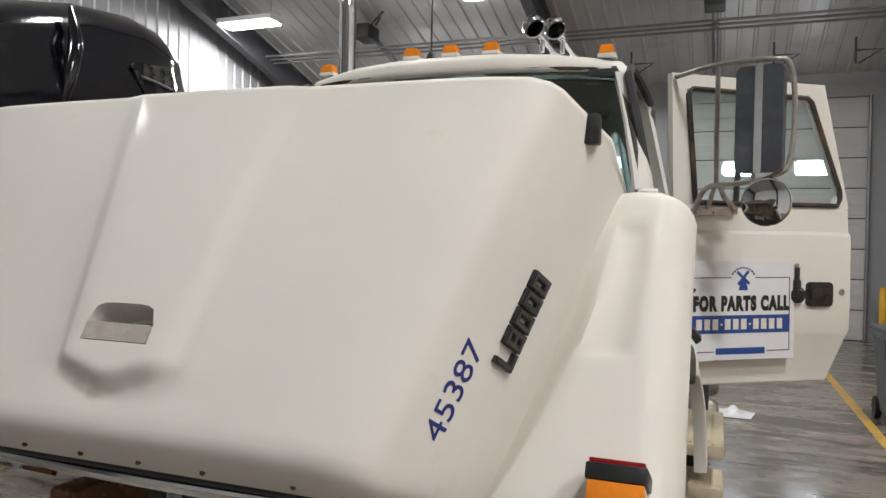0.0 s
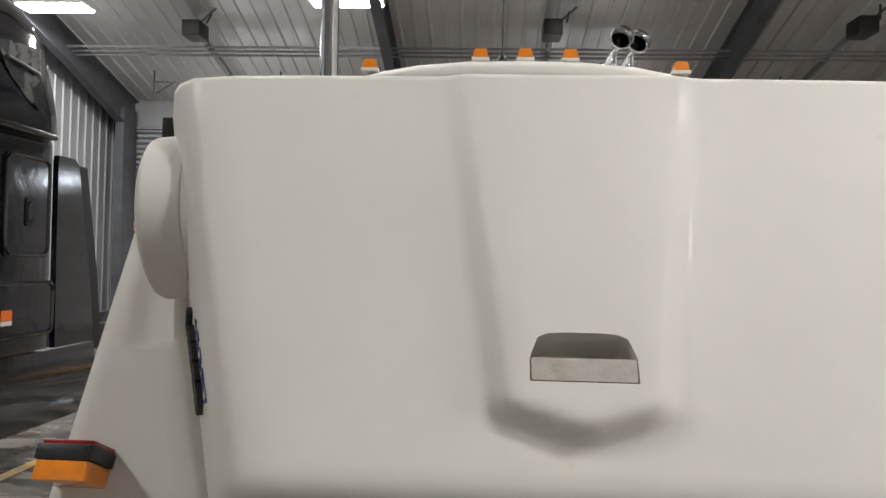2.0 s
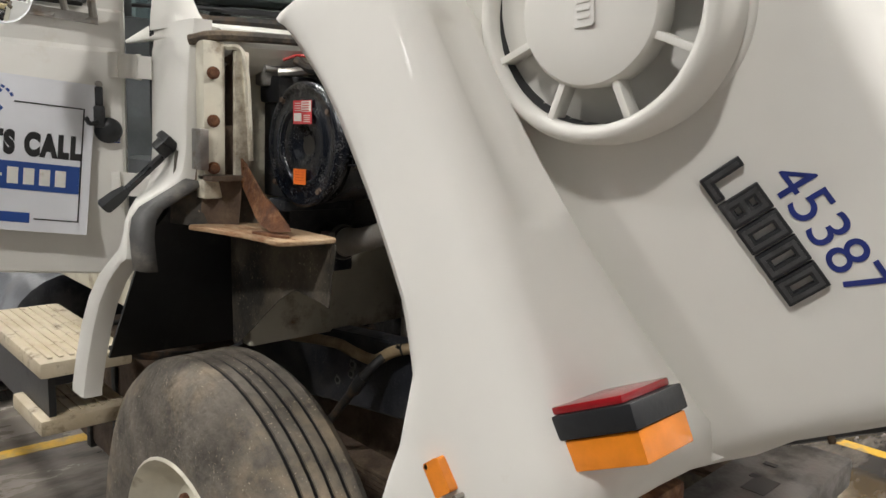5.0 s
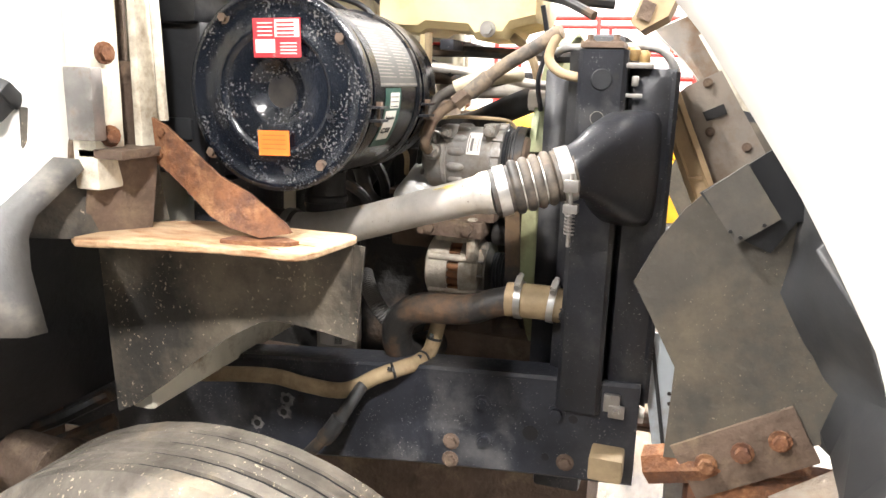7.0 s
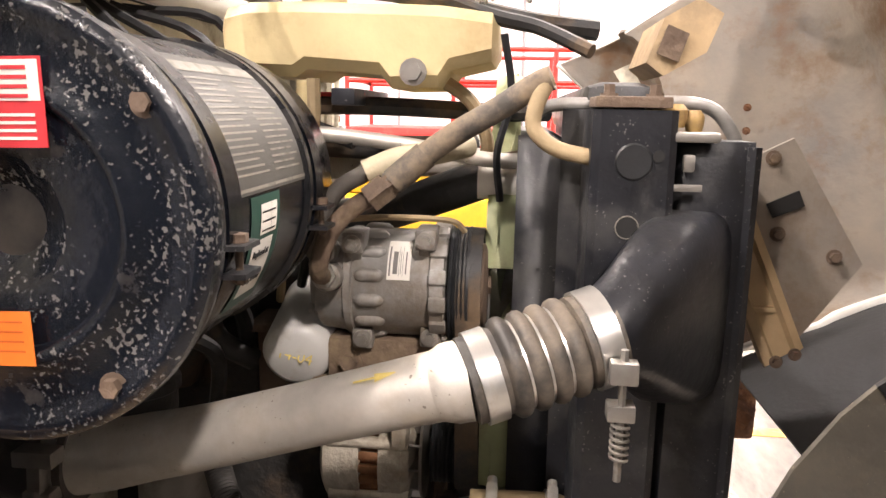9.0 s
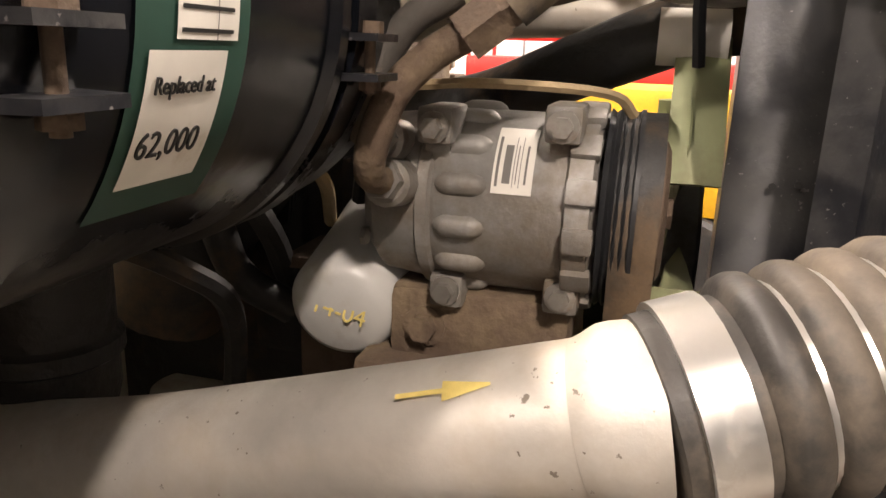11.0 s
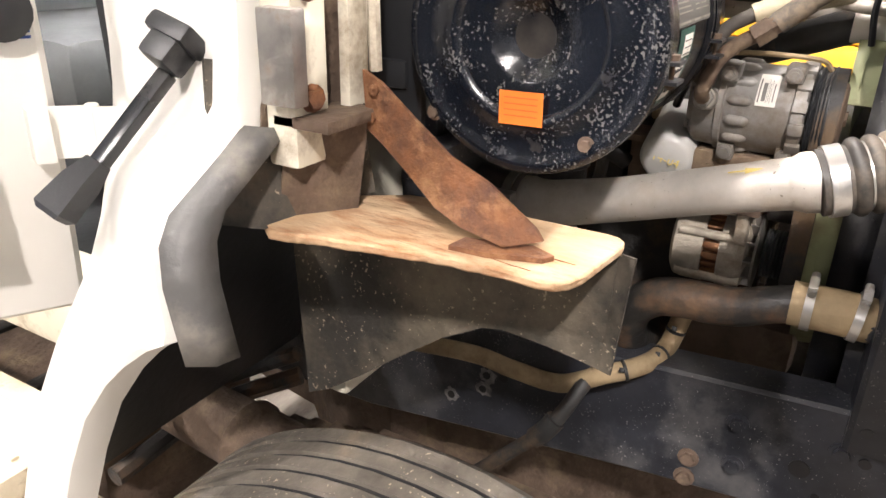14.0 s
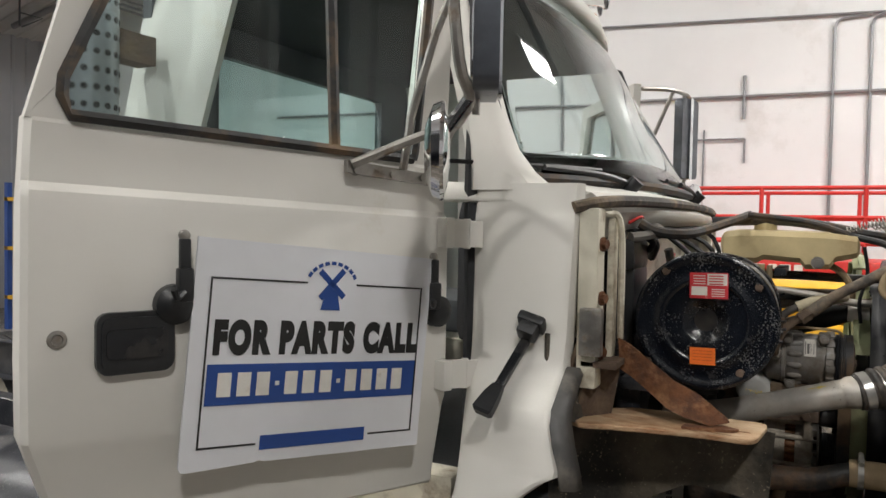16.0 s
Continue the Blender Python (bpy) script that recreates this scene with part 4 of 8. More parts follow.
# inside of the tilted bonnet
def liner(side):
    sx = side
    out = []
    P = lambda y, z, x: V(sx * x, y, z)  # noqa: E731
    b = BM()
    plate(b, [P(y, z, 0.66) for y, z in ((-0.108, 1.372), (-0.139, 1.442), (-0.172, 1.492), (-0.198, 1.52), (-0.257, 1.568), (-0.3, 1.58), (-0.38, 1.57), (-0.43, 1.5), (-0.45, 1.35), (-0.46, 1.2), (-0.435, 1.16), (-0.3, 1.09), (-0.18, 1.08), (-0.183, 1.238))], 0.006)
    out.append(("splash_panel", b, SPLASH))
    # black strip along the splash panel's top edge, behind the gusset plate
    b = BM()
    plate(b, [P(y, z, 0.669) for y, z in ((-0.192, 1.522), (-0.257, 1.57), (-0.292, 1.598), (-0.331, 1.607), (-0.394, 1.59), (-0.44, 1.53), (-0.4, 1.5), (-0.33, 1.49), (-0.3, 1.44), (-0.25, 1.46))], 0.005)
    out.append(("dark_lip", b, BLACK_PLASTIC))
    b = BM()
    plate(b, [P(y, z, 0.681) for y, z in ((-0.196, 1.524), (-0.25, 1.451), (-0.307, 1.494), (-0.253, 1.571))], 0.006)
    out.append(("gusset_plate", b, DUSTY_PLATE))
    b = BM()
    lines = ((1.27, ((0.632, 0.945), (0.7, 0.985), (0.84, 1.0), (1.0, 0.985), (1.13, 0.92))), (1.19, ((0.634, 0.915), (0.69, 0.965), (0.84, 1.0), (1.0, 0.99), (1.135, 0.935))), (1.106, ((0.638, 0.862), (0.69, 0.92), (0.84, 0.985), (1.0, 0.985), (1.135, 0.93))), (1.02, ((0.62, 0.85), (0.69, 0.925), (0.84, 0.995), (1.0, 0.985), (1.13, 0.9))), (1.0, ((0.618, 0.853), (0.69, 0.93), (0.84, 1.004), (1.0, 0.985), (1.13, 0.88))), (0.93, ((0.605, 0.868), (0.69, 0.935), (0.84, 1.0), (1.0, 0.96), (1.13, 0.82))), (0.85, ((0.598, 0.85), (0.69, 0.87), (0.84, 0.86), (1.0, 0.82), (1.12, 0.74))))
    rings(b, [[hp(sx * x, s_, n_) for x, n_ in q] for s_, q in lines], closed=False)
    out.append(("wheel_liner", b, LINER_BLACK))
    return out


for side in (-1, 1):
    for nm, bm_, mt in liner(side):
        ob = part(nm, bm_, mt, bonnet)
        if nm == "wheel_liner":
            so = ob.modifiers.new("thick", "SOLIDIFY")
            so.thickness = 0.005
    for x0, s0, n0 in ((0.64, 1.25, 0.935), (0.642, 1.215, 0.922), (0.642, 1.125, 0.888), (0.66, 1.03, 0.93), (0.72, 1.0, 0.97), (0.78, 0.96, 0.98)):
        b = BM()
        bolt(b, hp(side * x0, s0, n0), (-side * 0.0 + side * 0.6, 0.7, -0.3), 0.005, 0.006)
        part("liner_clip", b, STEEL, bonnet)
    for y, z in ((-0.24, 1.47), (-0.255, 1.462), (-0.285, 1.483)):
        b = BM()
        cyl(b, (side * 0.684, y, z), (side * 0.686, y, z), 0.003, seg=10)
        part("plate_hole", b, INK, bonnet)
# separate strip added for the cream inner lip of the driver-side wheel arch
b = BM()
plate(b, [hp(1.06, 1.6, 0.955), hp(1.06, 1.6, 1.005), hp(1.05, 1.05, 1.085), hp(1.05, 1.05, 1.035)], 0.006)
part("arch_lip", b, CREAM_WORN, bonnet, "pale inner arch lip of the driver-side fender")
for p in ((0.8, -0.499, 1.753), (0.785, -0.497, 1.692), (0.735, -0.556, 1.597), (0.69, -0.599, 1.585)):
    b = BM()
    bolt(b, p, (-0.9, 0.35, -0.2), 0.007, 0.006)
    part("hood_rivet", b, RUST, bonnet)
# dusty strut and plates between the cooling pack and the bonnet
b = BM()
loops = []
for y, z in ((-0.112, 1.686), (-0.127, 1.653), (-0.172, 1.555), (-0.216, 1.457)):
    u = V(0, -0.045, 0.0275) * 0.9
    c = V(-0.385, y, z)
    loops.append([c - u * 0.5, c - u * 0.5 + V(-0.022, 0, 0), c - u * 0.3 + V(-0.026, 0, 0), c - u * 0.22 + V(-0.018, 0, 0), c + u * 0.22 + V(-0.018, 0, 0), c + u * 0.3 + V(-0.026, 0, 0), c + u * 0.5 + V(-0.022, 0, 0), c + u * 0.5])
rings(b, loops)
strut = part("bonnet_strut", b, TAN_FIBRE, truck, "dusty tan pressed strut behind the bonnet")
for y, z in ((-0.206, 1.452), (-0.226, 1.462), (-0.14, 1.62)):
    b = BM()
    bolt(b, (-0.41, y, z), (-1, 0, 0), 0.005, 0.005)
    part("strut_bolt", b, RUST_DULL, strut)
b = BM()
box(b, (-0.409, -0.2, 1.51), (-0.402, -0.168, 1.516), 0.001, None)
part("strut_rib", b, TAN_FIBRE, strut)
b = BM()
plate(b, [(-0.37, -0.128, 1.649), (-0.37, -0.158, 1.678), (-0.37, -0.214, 1.707), (-0.37, -0.305, 1.563), (-0.37, -0.237, 1.462), (-0.37, -0.207, 1.431)], 0.006)
side_plate = part("bonnet_side_plate", b, GLASSFIBRE, truck, "stained bolted side plate")
for y, z in ((-0.193, 1.684), (-0.206, 1.596), (-0.272, 1.571)):
    b = BM()
    bolt(b, (-0.373, y, z), (-1, 0, 0), 0.006, 0.005)
    part("plate_bolt", b, RUST_DULL, side_plate)
b = BM()
plate(b, [(-0.376, -0.189, 1.631), (-0.376, -0.224, 1.648), (-0.376, -0.232, 1.630), (-0.376, -0.198, 1.615)], 0.003)
part("plate_window", b, INK, side_plate)
b = BM()
rings(b, [[(x, y, z) for y, z in ((-0.045, 1.79), (-0.062, 1.84), (-0.1, 1.862), (-0.128, 1.845), (-0.112, 1.802), (-0.065, 1.775))] for x in (-0.36, -0.35, -0.22, -0.21)])
top_box = part("bonnet_rest", b, TAN_FIBRE, truck, "dusty tan folded bonnet rest")
b = BM()
plate(b, [(-0.365, -0.055, 1.8), (-0.365, -0.066, 1.832), (-0.365, -0.09, 1.822), (-0.365, -0.08, 1.79)], 0.004)
part("rest_plate", b, RUST_DULL, top_box)
b = BM()
plate(b, [(-0.46, -0.118, 1.226), (-0.46, -0.158, 1.224), (-0.46, -0.235, 1.141), (-0.46, -0.235, 0.93), (-0.46, -0.172, 0.93)], 0.008)
panel = part("nose_panel", b, PALE_BLUE, truck, "pale blue-grey nose panel")
b = BM()
plate(b, [(-0.466, -0.136, 1.222), (-0.466, -0.143, 1.222), (-0.466, -0.197, 0.93), (-0.466, -0.19, 0.93)], 0.003)
part("panel_seam", b, DARK_TRIM, panel)
for y, z in ((-0.182, 1.11), (-0.184, 1.09), (-0.178, 0.985)):
    b = BM()
    cyl(b, (-0.466, y, z), (-0.468, y, z), 0.004, seg=10)
    part("panel_hole", b, INK, panel)
b = BM()
tube(b, [hp(-0.7, 1.62, 1.38), hp(-0.4, 1.6, 1.46), hp(0.4, 1.6, 1.46), hp(0.7, 1.62, 1.38)], 0.02, 6)
part("stiffener_rib", b, GLASSFIBRE, bonnet)

# ---- front axle, frame, bumper ----
for side in (-1, 1):
    b = BM()
    x = side * 0.495
    xi = x - side * 0.075
    xw = x - side * 0.009
    rings(b, [[(x, y, z0 + 0.006), (x, y, z1 - 0.006), (x - side * 0.006, y, z1), (xi, y, z1), (xi, y, z1 - 0.009), (xw, y, z1 - 0.009), (xw, y, z0 + 0.009), (xi, y, z0 + 0.009), (xi, y, z0), (x - side * 0.006, y, z0)] for y, z0, z1 in ((-0.13, 0.918, 1.128), (0.05, 0.904, 1.118), (0.3, 0.88, 1.102), (0.6, 0.842, 1.075), (0.9, 0.8, 1.045), (1.6, 0.785, 1.03), (6.6, 0.785, 1.03))])
    fr = part("frame_rail", b, FRAME_BLACK, truck)
    for y, z, r in ((0.698, 0.903, 0.008), (0.629, 0.941, 0.008), (0.586, 0.981, 0.01), (0.622, 0.974, 0.008), (0.072, 0.995, 0.016), (-0.01, 1.04, 0.009), (0.04, 0.95, 0.008), (-0.08, 0.99, 0.009)):
        b = BM()
        cyl(b, (x + side * 0.0005, y, z), (x + side * 0.002, y, z), r, seg=14)
        part("hole", b, INK, fr)
    for n, (y, z, r) in enumerate(((0.698, 0.903, 0.019), (0.626, 0.942, 0.02), (0.62, 0.972, 0.021))):
        rub = [r * (1 + 0.16 * math.sin(2.3 * k + n) + 0.1 * math.sin(5.1 * k + 2 * n)) for k in range(18)]
        b = BM()
        rings(b, [[(x + side * d, y + g * rub[k] * math.cos(k * math.pi / 9), z + g * rub[k] * math.sin(k * math.pi / 9)) for k in range(18)] for d, g in ((-0.001, 1.0), (0.0003, 0.8))])
        part("rubbed_washer_mark", b, RUBBED_GREY, fr, "pale rubbed ring around a bolt hole")
    for y, z in ((0.236, 0.946), (0.237, 0.905), (0.172, 1.042), (0.166, 0.961), (0.023, 1.046), (0.0, 0.945)):
        b = BM()
        bolt(b, (x, y, z), (side, 0, 0), 0.012, 0.007)
        part("frame_bolt", b, FRAME_BLACK if z > 0.95 else RUST_DULL, fr)
    wheel(truck, side * 0.98, 0.49, 0.56, 0.28, side, TYRE, CREAM_WORN, "front_wheel")
b = BM()
tube(b, [(-0.95, 0.5, 0.5), (-0.6, 0.5, 0.46), (-0.4, 0.5, 0.42), (0.4, 0.5, 0.42), (0.6, 0.5, 0.46), (0.95, 0.5, 0.5)], 0.055, 10)
part("front_axle", b, ENGINE_DARK, truck)
for side in (-1, 1):
    b = BM()
    lathe(b, (side * 0.78, 0.86, 0.86), (0, 1, 0.08), [(0, 0.03), (0.01, 0.065), (0.09, 0.068), (0.1, 0.074), (0.12, 0.074), (0.13, 0.066), (0.3, 0.062), (0.32, 0.03)], 24)
    part("brake_chamber", b, RUST_DULL, truck, "dusty brown brake chamber")
for x in (-0.46, 0.46):
    b = BM()
    for k in range(5):
        box(b, (x - 0.045, -0.25 + 0.07 * k, 0.6 + 0.016 * k), (x + 0.045, 1.2 - 0.07 * k, 0.613 + 0.016 * k), 0.003)
    part("leaf_spring", b, RUST_DULL, truck)
b = BM()
tube(b, [(-0.5, 0.4, 1.07), (-0.54, 0.412, 1.065), (-0.585, 0.433, 1.02), (-0.6, 0.457, 0.98), (-0.6, 0.52, 0.907), (-0.6, 0.594, 0.824), (-0.6, 0.68, 0.74)], 0.013, 10)
tube(b, [(-0.594, 0.442, 1.005), (-0.6, 0.457, 0.98), (-0.6, 0.475, 0.957)], 0.018, 10)
part("brake_hose", b, RUBBER, truck)
# sump stretched low and forward, its dark bulk replacing shade on the floor
b = BM()
rings(b, [[(-w, y, z1), (w, y, z1), (w, y, z0 + 0.06), (w - 0.06, y, z0), (-w + 0.06, y, z0), (-w, y, z0 + 0.06)] for y, w, z0, z1 in ((-0.02, 0.18, 0.45, 0.9), (0.2, 0.2, 0.42, 0.95), (0.25, 0.24, 0.34, 0.98), (0.9, 0.25, 0.3, 0.98), (0.95, 0.34, 0.32, 0.98), (1.15, 0.32, 0.34, 0.96), (1.3, 0.22, 0.42, 0.92), (2.0, 0.18, 0.5, 0.9))])
part("engine_sump", b, RUST_DULL, truck, "mud-caked engine sump and gearbox, enlarged to hide lit floor")
for side in (-1, 1):
    b = BM()
    box(b, (side * 0.74 - 0.2, 1.2, 0.48), (side * 0.74 + 0.2, 1.8, 0.93), 0.03)
    bb = part("battery_box", b, RUST_DULL, truck, "mud-caked box under the cab")
    for y in (1.35, 1.62):
        b = BM()
        box(b, (side * 0.74 - 0.21, y, 0.47), (side * 0.74 + 0.21, y + 0.04, 0.94), 0.006)
        part("box_strap", b, ENGINE_DARK, bb)
    b = BM()
    tube(b, [(side * 0.66, 0.95, 1.0), (side * 0.7, 1.08, 0.93), (side * 0.9, 1.12, 0.95), (side * 1.05, 1.1, 1.0)], 0.016, 8)
    part("air_line", b, HOSE_BLACK, truck)
    b = BM()
    tube(b, [(side * 0.6, 1.0, 0.9), (side * 0.72, 1.14, 0.84), (side * 0.95, 1.15, 0.82)], 0.02, 8)
    part("air_line", b, HOSE_BLACK, truck)
b = BM()
box(b, (-0.72, -0.46, 0.6), (0.74, -0.2, 0.7), 0.012)
bumper = part("bumper_beam", b, mat("scuffed_grey_beam", (0.16, 0.15, 0.14), 0.5, var=0.2, scale=4, dirt=(0.07, 0.065, 0.06), dscale=5, dlevel=0.55, bump=0.15), truck, "scuffed dull grey front beam")
for x, y, w, h in ((0.3, -0.34, 0.06, 0.035), (0.35, -0.3, 0.012, 0.012), (0.47, -0.3, 0.012, 0.02), (-0.3, -0.34, 0.06, 0.035)):
    b = BM()
    box(b, (x - w, y - h, 0.699), (x + w, y + h, 0.7015))
    part("bumper_slot", b, INK, bumper)
for side in (-1, 1):
    b = BM()
    mm = frame_at((side * 0.66, -0.3, 1.11), (0, -0.86, 0.5), (0, 0.5, 0.86))
    box(b, (-0.1, -0.05, -0.008), (0.1, 0.05, 0.008), 0.003, mm)
    pivot = part("pivot_bracket", b, RUST_DULL, truck, "rusty bolted bonnet pivot bracket")
    for u in (-0.06, 0.0, 0.06):
        b = BM()
        bolt(b, mm @ V(u, 0.004, 0.0) + V(side * 0.008, 0, 0), (side, 0, 0), 0.012, 0.01)
        part("pivot_bolt", b, RUST, pivot)
    b = BM()
    tube(b, [(side * 0.62, -0.16, 1.04), (side * 0.64, -0.24, 1.07), (side * 0.6, -0.34, 1.06), (side * 0.55, -0.5, 0.98)], 0.035, 8)
    box(b, (min(side * 0.55, side * 0.66), -0.52, 0.92), (max(side * 0.55, side * 0.66), -0.22, 1.06), 0.02)
    part("pivot_arm", b, RUST, truck)
    b = BM()
    box(b, (side * 0.585 - 0.03, -0.115, 0.985), (side * 0.585 + 0.03, -0.055, 1.03), 0.006)
    part("amber_block", b, TAN_RUBBER, truck, "tan plastic block on the frame end")

# ---- cab ----
CW = 0.97
b = BM()
# firewall and cowl
box(b, (-0.78, 0.74, 1.05), (0.78, 0.79, 1.9), 0.01)
part("firewall", b, CREAM_WORN, truck)
b = BM()
loops = []
for y, z, hw in ((0.60, 1.86, 0.8), (0.60, 1.9, 0.86), (0.64, 1.945, 0.93), (0.74, 1.965, 0.955), (1.0, 1.97, 0.965)):
    loops.append([(-hw - 0.012, y + 0.12, z - 0.05), (-hw + 0.03, y + 0.05, z - 0.008), (-hw * 0.6, y, z + 0.004), (0, y - 0.02, z + 0.008), (hw * 0.6, y, z + 0.004), (hw - 0.03, y + 0.05, z - 0.008), (hw + 0.012, y + 0.12, z - 0.05)])
rings(b, loops, closed=False)
cowl = part("cowl_top", b, CREAM, truck)
so = cowl.modifiers.new("thick", "SOLIDIFY")
so.thickness = 0.01
b = BM()
tube(b, [(-0.97, 0.71, 1.9), (-0.9, 0.655, 1.915), (-0.6, 0.61, 1.925), (0, 0.59, 1.93), (0.6, 0.61, 1.925), (0.9, 0.655, 1.915), (0.97, 0.71, 1.9)], 0.014, 8)
part("cowl_seal", b, DUST_RUBBER, truck)

for side in (-1, 1):
    b = BM()
    loops = []
    for z, xf, yf, xr, yr in ((1.955, 0.962, 0.7, 0.962, 0.955), (1.9, 0.968, 0.7, 0.966, 0.953), (1.885, 0.975, 0.7, 0.97, 0.952), (1.86, 0.978, 0.7, 0.972, 0.951), (1.62, 0.984, 0.71, 0.976, 0.95), (1.57, 0.992, 0.712, 0.98, 0.95), (1.545, 1.008, 0.711, 0.984, 0.95), (1.525, 1.035, 0.709, 0.989, 0.95), (1.505, 1.075, 0.707, 0.995, 0.95), (1.488, 1.107, 0.704, 1.001, 0.95), (1.47, 1.128, 0.7, 1.007, 0.949), (1.445, 1.14, 0.696, 1.016, 0.948), (1.41, 1.147, 0.688, 1.03, 0.945), (1.37, 1.153, 0.676, 1.055, 0.938), (1.355, 1.156, 0.678, 1.067, 0.934), (1.34, 1.158, 0.705, 1.082, 0.929), (1.31, 1.163, 0.742, 1.115, 0.918), (1.28, 1.168, 0.771, 1.142, 0.913), (1.22, 1.175, 0.814, 1.166, 0.925), (1.136, 1.18, 0.855, 1.178, 0.955), (1.04, 1.184, 0.893, 1.184, 0.99), (0.95, 1.187, 0.92, 1.187, 1.02), (0.93, 1.187, 0.922, 1.187, 1.022)):
        xf, xr, ix = xf * side, xr * side, side * 0.05
        bow = side * 0.5 * min(abs(xf - xr), 0.05)
        loops.append([(xf - side * 0.018, yf, z), (xf - side * 0.004, yf + 0.006, z), (xf, yf + 0.02, z), (0.5 * (xf + xr) + bow * 0.6, 0.5 * (yf + yr), z), (xr, yr - 0.012, z), (xr - side * 0.012, yr, z), (xr - ix, yr, z), (xf - ix, yf, z)])
    rings(b, loops)
    part("cowl_side", b, CREAM, truck, "cream cowl side flaring into the wheel arch", smooth=45)
    # wheel-arch liner behind the wheel
    b = BM()
    plate(b, [(side * 1.02, 0.92, 1.33), (side * 0.99, 0.9, 1.4), (side * 0.94, 0.87, 1.47), (side * 0.6, 0.87, 1.47), (side * 0.6, 1.0, 1.0), (side * 1.1, 0.97, 1.02)], 0.01)
    part("arch_liner", b, BLACK_PLASTIC, truck)
    b = BM()
    loops = []
    for x, y, z in ((0.985, 0.706, 1.55), (1.025, 0.704, 1.526), (1.07, 0.701, 1.502), (1.108, 0.698, 1.482), (1.13, 0.692, 1.455), (1.14, 0.682, 1.415), (1.142, 0.67, 1.37), (1.14, 0.663, 1.328)):
        loops.append([(side * x, y + 0.006, z), (side * (x - 0.022), y - 0.016, z - 0.004), (side * (x - 0.05), y - 0.024, z - 0.004)])
    rings(b, loops, closed=False)
    arch = part("arch_flap", b, ARCH_RUBBER, truck, "grey rubber strip bolted inside the arch")
    so = arch.modifiers.new("thick", "SOLIDIFY")
    so.thickness = 0.008
    # rear face of the engine bay side: worn jamb, latch and bracket
    b = BM()
    box(b, (side * 0.93 - 0.03, 0.655, 1.5), (side * 0.93 + 0.03, 0.70, 1.9), 0.006)
    box(b, (side * 0.86 - 0.02, 0.64, 1.56), (side * 0.86 + 0.02, 0.655, 1.88), 0.003)
    tube(b, [(side * 0.9, 0.66, 1.89), (side * 0.86, 0.63, 1.86), (side * 0.84, 0.63, 1.6)], 0.008, 6)
    part("bay_jamb", b, CREAM_WORN, truck)
    for z in (1.82, 1.7, 1.58):
        b = BM()
        bolt(b, (side * 0.935, 0.652, z), (side * 0.3, -1, 0), 0.011, 0.008)
        part("jamb_bolt", b, RUST, truck)
    b = BM()
    box(b, (side * 0.965 - 0.012, 0.64, 1.575), (side * 0.965 + 0.012, 0.69, 1.68), 0.004)
    part("latch_plate", b, STEEL, truck)
    b = BM()
    plate(b, [(side * 0.95, 0.68, 1.55), (side * 0.87, 0.62, 1.56), (side * 0.87, 0.64, 1.43), (side * 0.95, 0.7, 1.43)], 0.006)
    box(b, (side * 0.91 - 0.05, 0.61, 1.548), (side * 0.91 + 0.05, 0.69, 1.562), 0.002)
    part("rusty_angle", b, RUST_DULL, truck)
    # bonnet hold-down strap handle
    b = BM()
    la, lb = V(side * 0.998, 0.795, 1.622), V(side * 1.13, 0.838, 1.482)
    lm = frame_at(la, lb - la, V(0, 1, 0.2))
    LL = (lb - la).length
    box(b, (-0.026, -0.022, -0.03), (0.022, 0.022, 0.012), 0.008, lm)
    latch = part("bonnet_latch", b, BLACK_PLASTIC, truck, "black rubber bonnet hold-down latch")
    b = BM()
    box(b, (-0.03, -0.03, -0.034), (-0.006, 0.034, 0.012), 0.008, lm)
    part("latch_foot", b, BLACK_PLASTIC, latch)
    b = BM()
    box(b, (0.02, -0.011, 0.0), (LL - 0.03, 0.011, 0.016), 0.005, lm)
    part("latch_arm", b, BLACK_GLOSS, latch)
    b = BM()
    rings(b, [[lm @ V(u, -w, z0), lm @ V(u, w, z0), lm @ V(u, w * 0.9, z1), lm @ V(u, -w * 0.9, z1)] for u, w, z0, z1 in ((LL - 0.05, 0.012, -0.002, 0.016), (LL - 0.02, 0.018, -0.01, 0.018), (LL + 0.02, 0.022, -0.014, 0.014), (LL + 0.026, 0.017, -0.01, 0.008))])
    part("latch_grip", b, BLACK_PLASTIC, latch)
    # steps
    for z, y0, y1 in ((1.0, 1.08, 1.8), (0.82, 1.1, 1.4)):
        b = BM()
        box(b, (side * 1.12 - 0.13, y0, z - 0.05), (side * 1.12 + 0.13, y1, z), 0.012)
        st = part("cab_step", b, STEP_TAN, truck, "worn tan ribbed cab step")
        for k in range(7):
            b = BM()
            box(b, (side * 1.12 - 0.1 + 0.03 * k, y0 + 0.03, z), (side * 1.12 - 0.088 + 0.03 * k, y1 - 0.03, z + 0.005), 0)
            part("step_rib", b, STEP_TAN, st)
    b = BM()
    box(b, (side * 1.1 - 0.12, 1.12, 0.78), (side * 1.1 - 0.1, 1.85, 0.96))
    part("step_riser", b, BLACK_PLASTIC, truck)
    # rocker, rear corner post and pillars
    b = BM()
    box(b, (side * 0.95 - 0.05, 0.98, 1.12), (side * 0.95 + 0.04, 1.98, 1.26), 0.02)
    part("door_sill", b, CREAM_WORN, truck)
    b = BM()
    rings(b, [[(side * x, y0, z), (side * (x - 0.05), y0 + 0.03, z), (side * (x - 0.05), 2.2, z), (side * x, 2.2, z)] for z, x, y0 in ((1.12, 0.98, 1.86), (1.95, 0.97, 1.88), (2.55, 0.84, 1.82), (2.66, 0.78, 1.8))])
    part("rear_corner", b, CREAM, truck)
    b = BM()
